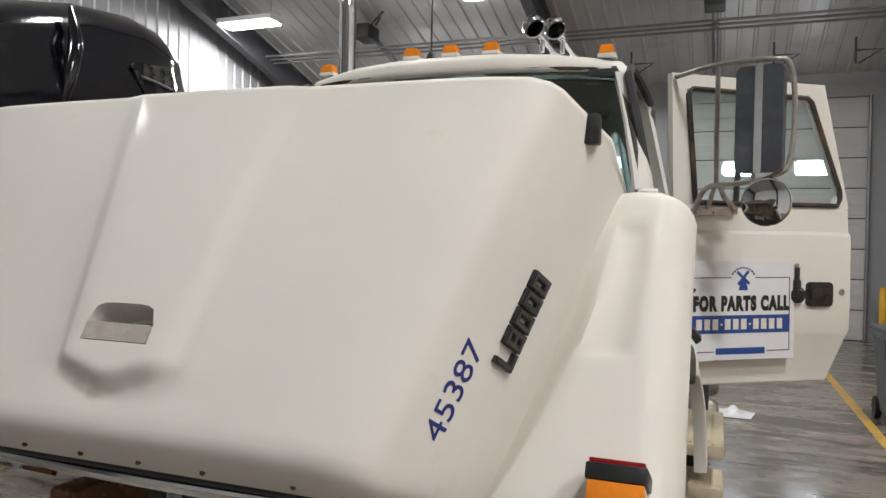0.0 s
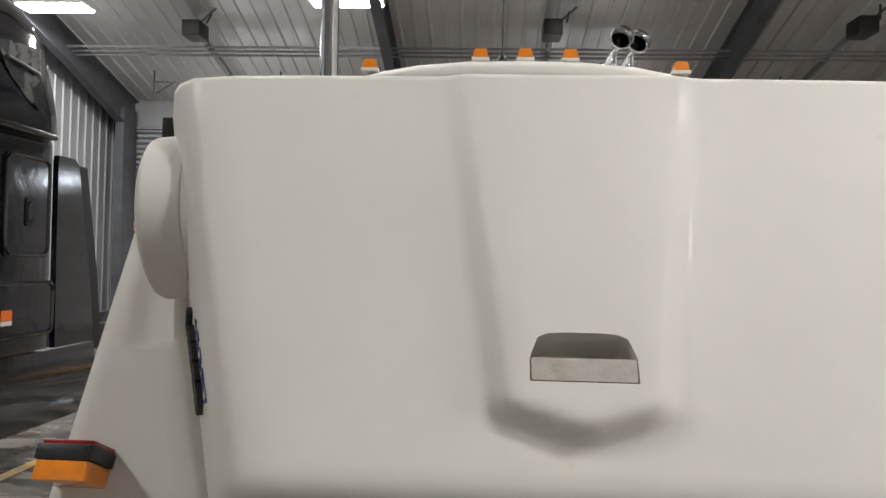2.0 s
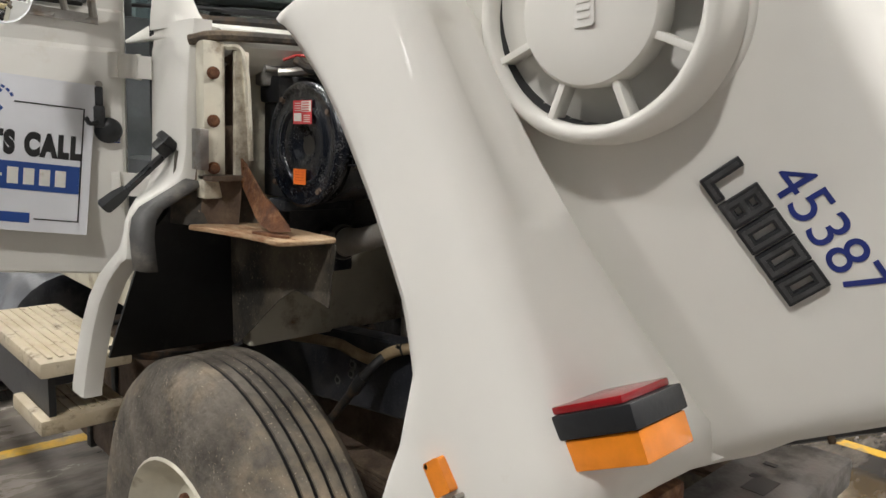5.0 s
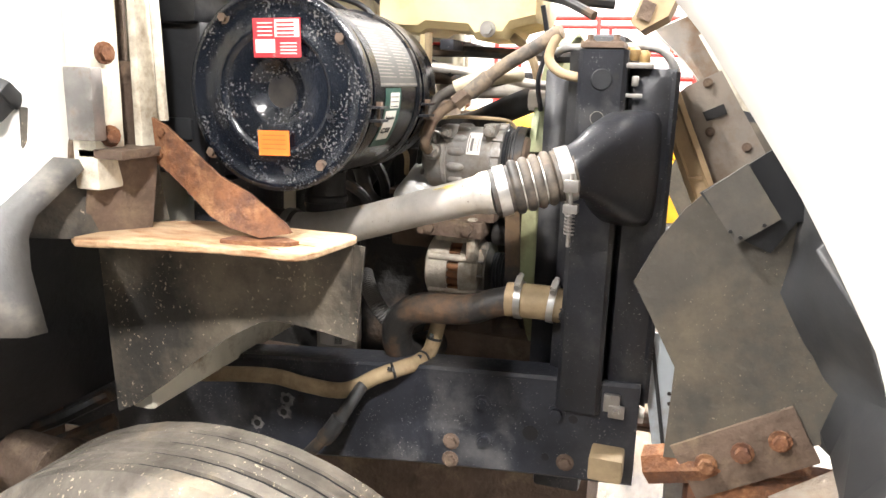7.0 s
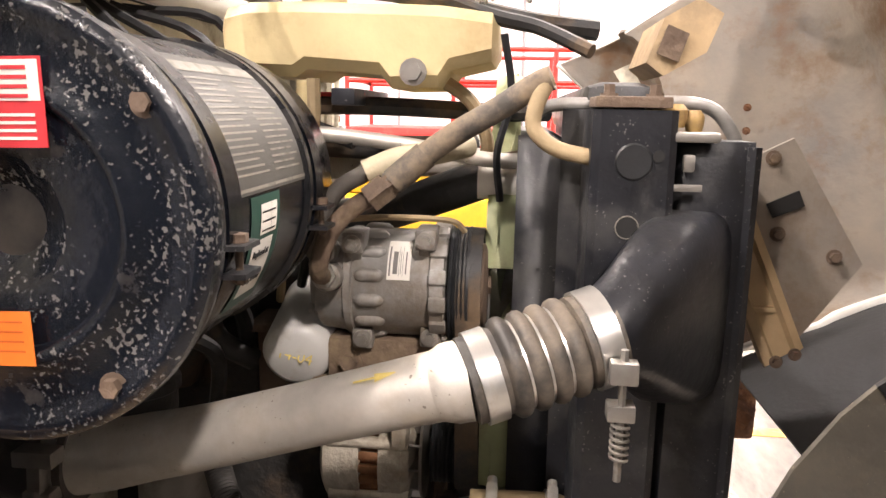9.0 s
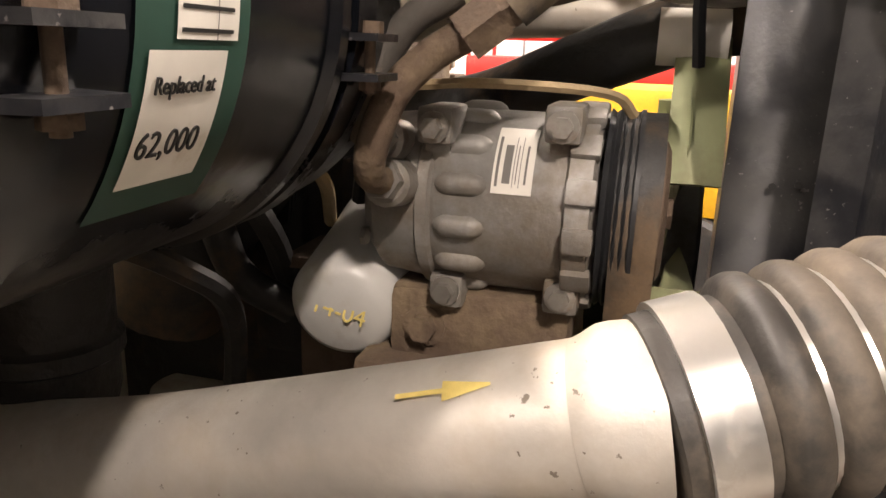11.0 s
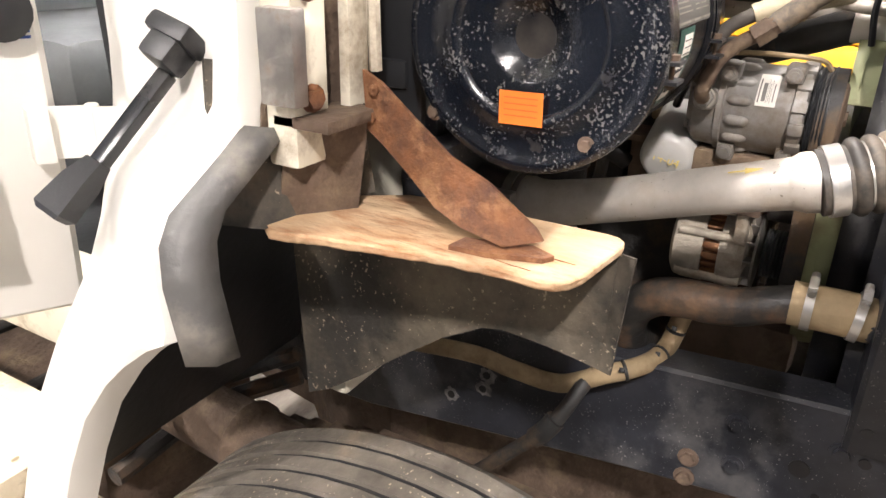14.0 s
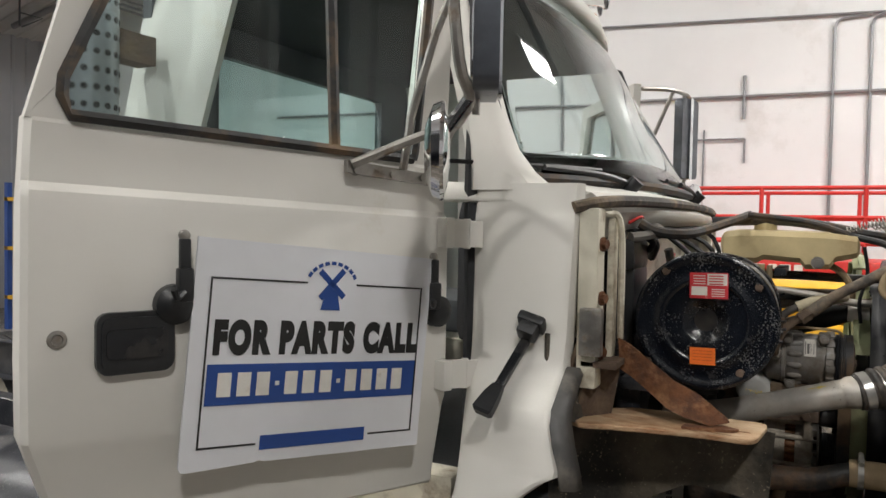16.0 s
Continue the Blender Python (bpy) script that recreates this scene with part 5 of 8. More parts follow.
    rings(b, [[(side * x, y, z) for x, y in q] for z, q in (
        (1.94, ((0.88, 0.775), (0.955, 0.81), (0.966, 0.87), (0.97, 0.955), (0.93, 0.985), (0.86, 0.88))),
        (1.985, ((0.885, 0.83), (0.948, 0.85), (0.962, 0.89), (0.966, 0.957), (0.928, 0.99), (0.868, 0.89))),
        (2.04, ((0.888, 0.872), (0.936, 0.884), (0.953, 0.91), (0.957, 0.965), (0.918, 1.0), (0.868, 0.91))),
        (2.12, ((0.876, 0.908), (0.918, 0.918), (0.938, 0.94), (0.942, 0.985), (0.905, 1.02), (0.86, 0.945))),
        (2.35, ((0.828, 0.995), (0.868, 1.005), (0.885, 1.025), (0.888, 1.06), (0.856, 1.1), (0.815, 1.03))),
        (2.58, ((0.77, 1.075), (0.806, 1.085), (0.82, 1.105), (0.822, 1.14), (0.792, 1.18), (0.757, 1.11))))])
    part("windscreen_pillar", b, CREAM, truck, smooth=50)
    b = BM()
    tube(b, [(side * 0.86, 0.83, 1.972), (side * 0.9, 0.87, 1.985), (side * 0.918, 0.905, 2.03), (side * 0.895, 0.93, 2.12), (side * 0.845, 1.01, 2.35), (side * 0.775, 1.095, 2.57)], 0.016, 6)
    part("windscreen_seal", b, RUBBER, truck)
    b = BM()
    tube(b, [(side * 0.93, 0.968, 1.3), (side * 0.945, 0.967, 1.95), (side * 0.83, 1.06, 2.56), (side * 0.84, 1.5, 2.6), (side * 0.85, 1.85, 2.58)], 0.02, 6, n=3)
    part("door_seal", b, DARK_TRIM, truck)

# windscreen: curved glass, seal, wipers
def screen_pt(u, v, off=0.0):
    """u from -1 to 1 across, v from 0 to 1 up."""
    hw = 0.905 + (0.765 - 0.905) * v
    x = u * hw
    y = (0.66 + 0.37 * v) + 0.265 * abs(u) ** 3 * (1 - 0.5 * v) - 0.02
    return V(x, y - off, 1.975 + 0.63 * v)


b = BM()
rings(b, [[screen_pt(-1 + 2 * i / 24, j / 8) for i in range(25)] for j in range(9)], closed=False)
ws = part("windscreen", b, GLASS, truck, "curved green-tinted windscreen")
so = ws.modifiers.new("thick", "SOLIDIFY")
so.thickness = 0.006
ws.visible_shadow = False
b = BM()
loop = [screen_pt(-1 + 2 * i / 16, 0, 0.004) for i in range(17)]
tube(b, loop, 0.014, 6, n=2)
tube(b, [screen_pt(-1 + 2 * i / 16, 1, 0.004) for i in range(17)], 0.014, 6, n=2)
part("screen_seal", b, RUBBER, truck)
for x0 in (-0.55, 0.25):
    b = BM()
    P = [screen_pt(u, v, 0.02) for u, v in ((x0 / 0.9, 0.0), (x0 / 0.9 - 0.12, 0.03), (x0 / 0.9 - 0.3, 0.045))]
    tube(b, P, 0.008, 6)
    tube(b, [screen_pt(x0 / 0.9 - 0.5 + 0.1 * k, 0.05, 0.012) for k in range(5)], 0.006, 6)
    cyl(b, P[0] + V(0, 0.02, -0.03), P[0] + V(0, -0.02, 0.01), 0.02)
    part("wiper", b, BLACK_PLASTIC, truck)
# roof
b = BM()
loops = []
for y, hw, z, e in ((0.985, 0.79, 2.585, 0.0), (0.975, 0.795, 2.62, 0.02), (0.99, 0.8, 2.655, 0.035), (1.05, 0.81, 2.69, 0.055), (1.25, 0.83, 2.725, 0.075), (1.7, 0.84, 2.735, 0.085), (2.15, 0.83, 2.7, 0.07), (2.22, 0.8, 2.6, 0.0)):
    yy = lambda u: y + (0.16 * abs(u) ** 2.5 if y < 1.2 else 0)  # noqa: E731
    loops.append([(u * hw, yy(u), z - e * abs(u) ** 3 - 0.03 * (abs(u) > 0.97)) for u in (-1, -0.985, -0.93, -0.8, -0.6, -0.3, 0, 0.3, 0.6, 0.8, 0.93, 0.985, 1)])
rings(b, loops, closed=False)
roof = part("roof_panel", b, CREAM, truck, smooth=60)
so = roof.modifiers.new("thick", "SOLIDIFY")
so.thickness = 0.03
b = BM()
box(b, (-0.78, 1.08, 2.56), (0.78, 2.2, 2.6), 0.01)
part("headliner", b, DARK_TRIM, truck)
b = BM()
for x0, x1, z0, z1 in ((-0.93, 0.93, 1.12, 1.85), (-0.85, -0.55, 1.85, 2.6), (0.55, 0.85, 1.85, 2.6), (-0.55, 0.55, 2.45, 2.6)):
    box(b, (x0, 2.16, z0), (x1, 2.2, z1))
back = part("rear_panel", b, GREY_TRIM, truck)
b = BM()
flat(b, frame_at((0, 2.18, 2.15), (1, 0, 0), (0, 0, 1)), rounded(1.1, 0.6, 0.08), -0.003, 0.003)
part("rear_window", b, TINT, truck).visible_shadow = False
b = BM()
box(b, (-0.93, 0.98, 1.08), (0.93, 2.16, 1.12))
part("cab_floor", b, DARK_TRIM, truck)
b = BM()
box(b, (-0.88, 0.8, 1.55), (0.88, 1.05, 1.93), 0.05)
part("dashboard", b, DARK_TRIM, truck)
for x in (-0.45, 0.45):
    b = BM()
    box(b, (x - 0.25, 1.45, 1.4), (x + 0.25, 1.95, 1.55), 0.05)
    box(b, (x - 0.24, 1.9, 1.5), (x + 0.24, 2.05, 2.1), 0.05)
    part("seat", b, GREY_TRIM, truck)
b = BM()
tube(b, [V(0.45, 1.2, 1.86) + V(math.cos(a) * 0.23, math.sin(a) * 0.12, math.sin(a) * 0.2) for a in [2 * math.pi * k / 20 for k in range(21)]], 0.014, 8, n=2)
tube(b, [(0.45, 1.2, 1.86), (0.45, 1.05, 1.75)], 0.03, 8)
part("steering_wheel", b, DARK_TRIM, truck)
# roof marker lamps, antenna, horns
for x, y, z in ((-0.715, 1.2, 2.685), (-0.2, 1.1, 2.708), (0, 1.1, 2.71), (0.2, 1.1, 2.708), (0.715, 1.2, 2.685)):
    b = BM()
    box(b, (x - 0.04, y - 0.03, z - 0.012), (x + 0.04, y + 0.05, z + 0.006), 0.004)
    base = part("marker_base", b, CREAM, truck)
    b = BM()
    rings(b, [[(x + sx * w, y + sy * 0.03 + dy, zz) for sx, sy in ((-1, -1), (1, -1), (1, 1), (-1, 1))] for zz, w, dy in ((z + 0.004, 0.034, 0), (z + 0.03, 0.03, 0.004), (z + 0.046, 0.024, 0.012))])
    part("marker_lens", b, AMBER, base)
b = BM()
lathe(b, (-0.103, 1.1, 2.70), (0, 0, 1), [(0, 0.025), (0.02, 0.02), (0.03, 0.008), (0.05, 0.0045), (1.1, 0.003)], 10)
part("antenna", b, BLACK_PLASTIC, truck)
for x, dy in ((0.415, 0), (0.5, 0.05)):
    b = BM()
    lathe(b, (x, 1.02 + dy, 2.79), (0, 1, -0.02), [(0.0, 0.047), (-0.003, 0.052), (0.004, 0.053), (0.02, 0.04), (0.06, 0.026), (0.16, 0.018), (0.4, 0.012), (0.46, 0.03), (0.5, 0.03)], 24, caps=False)
    cyl(b, (x, 1.2 + dy, 2.72), (x, 1.2 + dy, 2.78), 0.012)
    part("air_horn", b, CHROME, truck)
# exhaust stack
b = BM()
tube(b, [(-1.11, 2.12, 2.5), (-1.11, 2.12, 3.2), (-1.11, 2.12, 3.4), (-1.13, 2.19, 3.54), (-1.16, 2.3, 3.6)], 0.056, 18)
part("exhaust_pipe", b, CHROME, truck)
b = BM()
seg, hgt, z0 = 40, 26, 1.35
loops = [[V(-1.11 + math.cos(2 * math.pi * i / seg) * 0.082, 2.12 + math.sin(2 * math.pi * i / seg) * 0.082, z0 + j * 0.05) for i in range(seg)] for j in range(hgt + 1)]
rings(b, loops, caps=False)
guard = part("exhaust_guard", b, GALV, truck)
b = BM()
for j in range(hgt):
    if j % 8 == 7:
        continue
    for i in range(0, 16):
        a = 2 * math.pi * (i + 0.5 * (j % 2) * 0) / 16
        c = V(-1.11 + math.cos(a) * 0.0815, 2.12 + math.sin(a) * 0.0815, z0 + 0.025 + j * 0.05)
        cyl(b, c, c + V(math.cos(a), math.sin(a), 0) * 0.0022, 0.0095, seg=8)
part("guard_holes", b, INK, guard)
b = BM()
box(b, (-1.06, 2.08, 2.33), (-0.9, 2.16, 2.42), 0.006)
box(b, (-1.06, 2.08, 1.6), (-0.9, 2.16, 1.68), 0.006)
part("stack_bracket", b, RUST_DULL, truck)
# rear axle wheels
for y in (4.1, 5.4):
    for side in (-1, 1):
        wheel(truck, side * 1.02, y, 0.51, 0.27, side, BLACK_TYRE, STEEL, "rear_wheel")
        wheel(truck, side * 0.7, y, 0.51, 0.27, side, BLACK_TYRE, CREAM_WORN, "inner_rear_wheel", hub=False)
b = BM()
cyl(b, (-0.85, 4.1, 0.51), (0.85, 4.1, 0.51), 0.09)
cyl(b, (-0.85, 5.4, 0.51), (0.85, 5.4, 0.51), 0.09)
part("rear_axles", b, ENGINE_DARK, truck)
for side in (-1, 1):
    b = BM()
    lathe(b, (side * 0.8, 2.2, 0.75), (0, 1, 0), [(0, 0.2), (0.03, 0.27), (1.2, 0.27), (1.23, 0.2)], 28)
    part("fuel_tank", b, FRAME_BLACK, truck)


def cab_door(H, d, n, tall=1.0, sag=0.0, drop=0.0):
    """An open cab door: H the hinge foot, d along the door, n out of its outer skin; sag lifts its free end."""
    H, d, n = Vector(H), Vector(d).normalized(), Vector(n).normalized()
    Q = lambda u, z, w=0.0: V(H.x, H.y, 0) + d * u + n * w + V(0, 0, 1.9 + (z - 1.9) * tall + sag * u - drop)  # noqa: E731
    ob = new("cab_door")
    ob.parent = truck
    tagged(ob, "open cream cab door")
    b = BM()
    loops = []
    for z, w, ue in ((1.262, -0.052, 0.845), (1.268, -0.046, 0.85), (1.3, -0.042, 0.862), (1.455, -0.008, 0.915), (1.475, 0.0, 0.922), (1.6, 0.002, 0.924), (1.86, 0.0, 0.922), (1.876, -0.003, 0.921), (1.89, -0.014, 0.92), (1.985, -0.016, 0.915), (1.995, -0.022, 0.914)):
        loops.append([Q(0.06, z, w - 0.008), Q(0.068, z, w), Q(ue - 0.01, z, w), Q(ue, z, w - 0.01), Q(ue, z, -0.075), Q(0.06, z, -0.075)])
    rings(b, loops)
    part("door_shell", b, CREAM, ob, smooth=25)
    # window frame of four bars
    ow = -0.02
    bars = [[(0.06, 1.99), (0.16, 1.99), (0.11, 2.45), (0.04, 2.51)], [(0.04, 2.51), (0.11, 2.45), (0.70, 2.44), (0.775, 2.5)], [(0.775, 2.5), (0.70, 2.44), (0.865, 2.05), (0.915, 1.99)], [(0.845, 1.99), (0.915, 1.99), (0.868, 2.045), (0.852, 2.02)]]
    for q in bars:
        b = BM()
        plate(b, [Q(u, z, ow - 0.018) for u, z in q], 0.036)
        part("window_surround", b, CREAM, ob)
    b = BM()
    outline = [(0.16, 2.0), (0.85, 2.0), (0.862, 2.03), (0.86, 2.06), (0.705, 2.425), (0.685, 2.44), (0.13, 2.45), (0.113, 2.43), (0.155, 2.02), (0.16, 2.0)]
    tube(b, [Q(u, z, -0.012) for u, z in outline], 0.011, 6, smooth=False)
    tube(b, [Q(0.352, 2.0, -0.02), Q(0.372, 2.44, -0.02)], 0.012, 6, smooth=False)
    part("window_seal", b, RUBBER, ob)
    b = BM()
    plate(b, [Q(u, z, -0.03) for u, z in ((0.16, 2.0), (0.86, 2.0), (0.86, 2.05), (0.70, 2.43), (0.12, 2.445))], 0.005)
    g = part("window_pane", b, GLASS, ob, "clear door glass")
    g.visible_shadow = False
    # handle, lock, hinges
    b = BM()
    m = frame_at(Q(0.752, 1.632, 0.004), -d if (d.cross(V(0, 0, 1))).dot(n) < 0 else d, V(0, 0, 1))
    flat(b, m, rounded(0.128, 0.105, 0.02), -0.004, 0.012)
    flat(b, m, rounded(0.112, 0.088, 0.015), 0.0121, 0.016)
    part("door_handle", b, BLACK_PLASTIC, ob, "recessed black paddle handle")
    b = BM()
    flat(b, m, rounded(0.1, 0.05, 0.01), 0.0161, 0.021)
    part("handle_paddle", b, BLACK_GLOSS, ob)
    b = BM()
    lathe(b, Q(0.872, 1.64, -0.002), n, [(0, 0.016), (0.006, 0.015), (0.007, 0.009), (0.004, 0.008)], 18)
    part("lock", b, STEEL, ob)
    for zc in (1.845, 1.527):
        b = BM()
        plate(b, [Q(-0.013, zc - 0.03, 0.031), Q(0.022, zc - 0.03, 0.024), Q(0.022, zc + 0.03, 0.024), Q(-0.013, zc + 0.03, 0.031)], 0.008)
        plate(b, [Q(0.024, zc - 0.032, 0.024), Q(0.09, zc - 0.032, 0.01), Q(0.09, zc + 0.032, 0.01), Q(0.024, zc + 0.032, 0.024)], 0.008)
        cyl(b, Q(0.022, zc - 0.034, 0.018), Q(0.022, zc + 0.034, 0.018), 0.009, seg=12, bev=0.002)
        box(b, (-0.012, -0.034, -0.03), (0.012, 0.034, 0.006), 0.003, frame_at(Q(0.085, zc, 0.006), d, V(0, 0, 1)))
        part("hinge", b, CREAM, ob)
    # mirrors
    b = BM()
    tube(b, [Q(0.05, 2.49, -0.01), Q(0.11, 2.5, 0.16), Q(0.26, 2.5, 0.32), Q(0.32, 2.47, 0.34), Q(0.34, 2.3, 0.34), Q(0.32, 2.13, 0.34), Q(0.27, 2.08, 0.31), Q(0.2, 2.06, 0.2), Q(0.14, 2.05, 0.09), Q(0.13, 1.965, 0.02)], 0.0105, 8, n=4)
    tube(b, [Q(0.12, 2.5, 0.18), Q(0.18, 2.25, 0.09), Q(0.21, 2.08, 0.05), Q(0.2, 1.975, 0.01)], 0.0095, 8, smooth=False)
    tube(b, [Q(0.17, 2.06, 0.13), Q(0.24, 2.02, 0.06), Q(0.33, 1.972, 0.012)], 0.0105, 8, smooth=False)
    tube(b, [Q(0.22, 2.5, 0.28), Q(0.22, 2.06, 0.27)], 0.0075, 8, smooth=False)
    part("mirror_arm", b, STEEL, ob, "worn chrome tube mirror arm")
    b = BM()
    plate(b, [Q(0.12, 1.945, 0.004), Q(0.34, 1.955, 0.004), Q(0.34, 1.98, 0.004), Q(0.12, 1.97, 0.004)], 0.014)
    for u in (0.15, 0.23, 0.32):
        bolt(b, Q(u, 1.96, 0.008), n, 0.007, 0.006)
    part("mirror_foot", b, STEEL, ob)
    mc = Q(0.222, 2.285, 0.3)
    face = (V(-0.42, 0.9, 0) if H.x < 0 else V(0.3, 0.95, 0)).normalized()
    mm = frame_at(mc, V(0, 0, 1).cross(-face), V(0, 0, 1))
    b = BM()
    flat(b, mm, rounded(0.17, 0.4, 0.025), -0.025, 0.02)
    mh = part("mirror_head", b, MIRROR_BACK, ob, "tall brushed steel mirror head")
    b = BM()
    flat(b, mm, rounded(0.15, 0.38, 0.02), -0.028, -0.0255)
    part("mirror_glass", b, MIRROR, mh)
    b = BM()
    flat(b, mm, rounded(0.028, 0.41, 0.01), 0.02, 0.028)
    part("mirror_spine", b, CHROME, mh)
    cc = Q(0.3, 1.985, 0.27) if H.x < 0 else Q(0.22, 1.985, 0.35)
    b = BM()
    lathe(b, cc, -face, [(-0.03, 0.015), (-0.028, 0.05), (-0.015, 0.083), (0.0, 0.09), (0.006, 0.088)], 32)
    tube(b, [cc - face * -0.02, Q(0.27, 2.08, 0.31)], 0.01, 8, smooth=False)
    cv = part("convex_mirror", b, CHROME, ob, "round chrome-backed convex mirror")
    b = BM()
    lathe(b, cc, -face, [(0.0065, 0.084), (0.012, 0.06), (0.015, 0.03), (0.016, 0.0)], 32)
    part("convex_glass", b, MIRROR, cv)
    return Q


PD, PN = V(-0.909, 0.417, 0), V(-0.417, -0.909, 0)
Q = cab_door((-0.978, 0.958, 0), PD, PN, 1.018, 0.036, 0.008)
LD, LN = V(0.829, 0.559, 0), V(0.559, -0.829, 0)
QL = cab_door((0.99, 0.958, 0), LD, LN, 1.045, 0.012, -0.006)

# ---- the sales sign hung on the passenger door ----
def parts_sign(sm, place, out, along, clips):
    sign = thing("parts_sign", "white plastic parts sign with black and blue print on the door", "sign")
    b = BM()
    outl = [(-0.262, -0.196), (-0.258, -0.205), (-0.25, -0.207), (-0.12, -0.2), (-0.11, -0.196), (-0.1, -0.2), (0.262, -0.2), (0.263, 0.21), (-0.262, 0.214)]
    flat(b, sm, outl, -0.003, 0.002)
    panel = part("sign_panel", b, SIGN_WHITE, sign)


    def sign_bar(x0, y0, x1, y1, mt, nm, z=0.0032):
        b = BM()
        box(b, (x0, y0, 0.0021), (x1, y1, z), 0, sm)
        return part(nm, b, mt, sign)


    lettering("headline", "FOR PARTS CALL", 0.078, sm @ Matrix.Translation((0.008, 0.032, 0.0022)), INK, sign, stretch=0.64, bold=0.006, space=1.22)
    sign_bar(-0.226, -0.089, 0.236, -0.014, BLUE, "blue_band")
    x = -0.205
    for k, w in enumerate((0.03, 0.03, 0.03, 0.012, 0.03, 0.03, 0.03, 0.012, 0.03, 0.03, 0.03, 0.03)):
        h = 0.022 if w > 0.02 else 0.004
        sign_bar(x, -0.0515 - h, x + w - 0.004, -0.0515 + h, PAPER, "number_bar", 0.0042)
        x += w + 0.008
    sign_bar(-0.112, -0.177, 0.12, -0.15, BLUE, "web_bar")
    for x0, y0, x1, y1 in ((-0.23, 0.141, -0.04, 0.1445), (0.072, 0.141, 0.235, 0.1445), (-0.233, -0.167, -0.2295, 0.1445), (0.2365, -0.167, 0.24, 0.1445), (-0.23, -0.167, -0.12, -0.1635), (0.13, -0.167, 0.237, -0.1635)):
        sign_bar(x0, y0, x1, y1, INK, "border_line", 0.003)
    b = BM()
    for a in (45, -45):
        box(b, (-0.038, -0.006, 0.0021), (0.038, 0.006, 0.0034), 0, sm @ pose(0.015, 0.142, 0, 0, 0, a + 4))
    flat(b, sm @ pose(0.015, 0.114, 0), [(-0.022, -0.024), (0.022, -0.024), (0.012, 0.02), (-0.012, 0.02)], 0.0021, 0.003)
    for k in range(9):
        a = radians(150 - 15 * k)
        box(b, (-0.005, -0.0035, 0.0021), (0.005, 0.0035, 0.003), 0, sm @ pose(0.015 + 0.058 * math.cos(a), 0.134 + 0.05 * math.sin(a), 0, 0, 0, math.degrees(a) - 90))
    part("printed_emblem", b, BLUE, sign)
    for u, z, tilt in clips:
        cl = new("suction_clip")
        cl.parent = sign
        tagged(cl, "black rubber suction clip holding the sign")
        b = BM()
        uc = u + (0.012 if tilt == 0 else -0.02)
        lathe(b, place(uc, z - 0.115, 0.016), out, [(-0.02, 0.036), (0.006, 0.035), (0.016, 0.022), (0.02, 0.012)], 20)
        box(b, (-0.014, -0.03, 0), (0.014, 0.03, 0.022), 0.006, frame_at(place(u, z - 0.08, 0.016), along, V(0, 0, 1)))
        part("suction_cup", b, BLACK_PLASTIC, cl)
        b = BM()
        box(b, (-0.01, -0.03, 0), (0.01, 0.03, 0.012), 0.004, frame_at(place(u, z - 0.03, 0.02), along, V(0, 0, 1)))
        tube(b, [place(u, z - 0.09, 0.03), place(u + 0.02, z - 0.1, 0.05), place(u + 0.03, z - 0.085, 0.06)], 0.006, 6)
        part("clip_arm", b, BLACK_PLASTIC, cl)
        b = BM()
        lathe(b, place(u, z + 0.005, 0.02), out, [(0, 0.01), (0.006, 0.01), (0.008, 0.006)], 12)
        part("clip_rivet", b, STEEL, cl)


def sign_pose(at, along, tilt):
    along = Vector(along).normalized()
    a = radians(tilt)
    return frame_at(at, along * math.cos(a) - V(0, 0, math.sin(a)), V(0, 0, 1) * math.cos(a) + along * math.sin(a))


parts_sign(sign_pose(Q(0.408, 1.592, 0.026), -PD, 4.8), Q, PN, -PD, ((0.675, 1.81, 0), (0.122, 1.785, 1)))
parts_sign(sign_pose(QL(0.358, 1.565, 0.016), LD, -1.0), QL, LN, LD, ((0.625, 1.745, 0), (0.09, 1.745, 1)))
flag = thing("flag_decal", "small blue striped decal on the cab door", "decal")
b = BM()
mm = frame_at(Q(0.095, 1.655, 0.004), -PD, V(0, 0, 1))
for k in range(6):
    box(b, (-0.02, -0.018 + 0.007 * k, 0), (0.022, -0.0145 + 0.007 * k, 0.002), 0, mm)
part("stripes", b, BLUE, flag)

# ---- engine bay ----


def band(name, p, axis, r, w, parent, material, bolt_dir=None):
    """A hose clamp: flat band with a screw housing."""
    a = Vector(axis).normalized()
    p = Vector(p)
    b = BM()
    lathe(b, p - a * w / 2, a, [(0, r), (0.0, r + 0.003), (w, r + 0.003), (w, r)], 28, caps=False)
    if bolt_dir is not None:
        d = Vector(bolt_dir).normalized()
        d = (d - a * d.dot(a)).normalized()
        t = a.cross(d)
        q = p + d * (r + 0.009)
        box(b, (-w * 0.5, -0.013, -0.007), (w * 0.5, 0.013, 0.007), 0.002, frame_at(q, a, t))
        cyl(b, q - t * 0.02, q + t * 0.024, 0.006, seg=8)
    return part(name, b, material, parent)


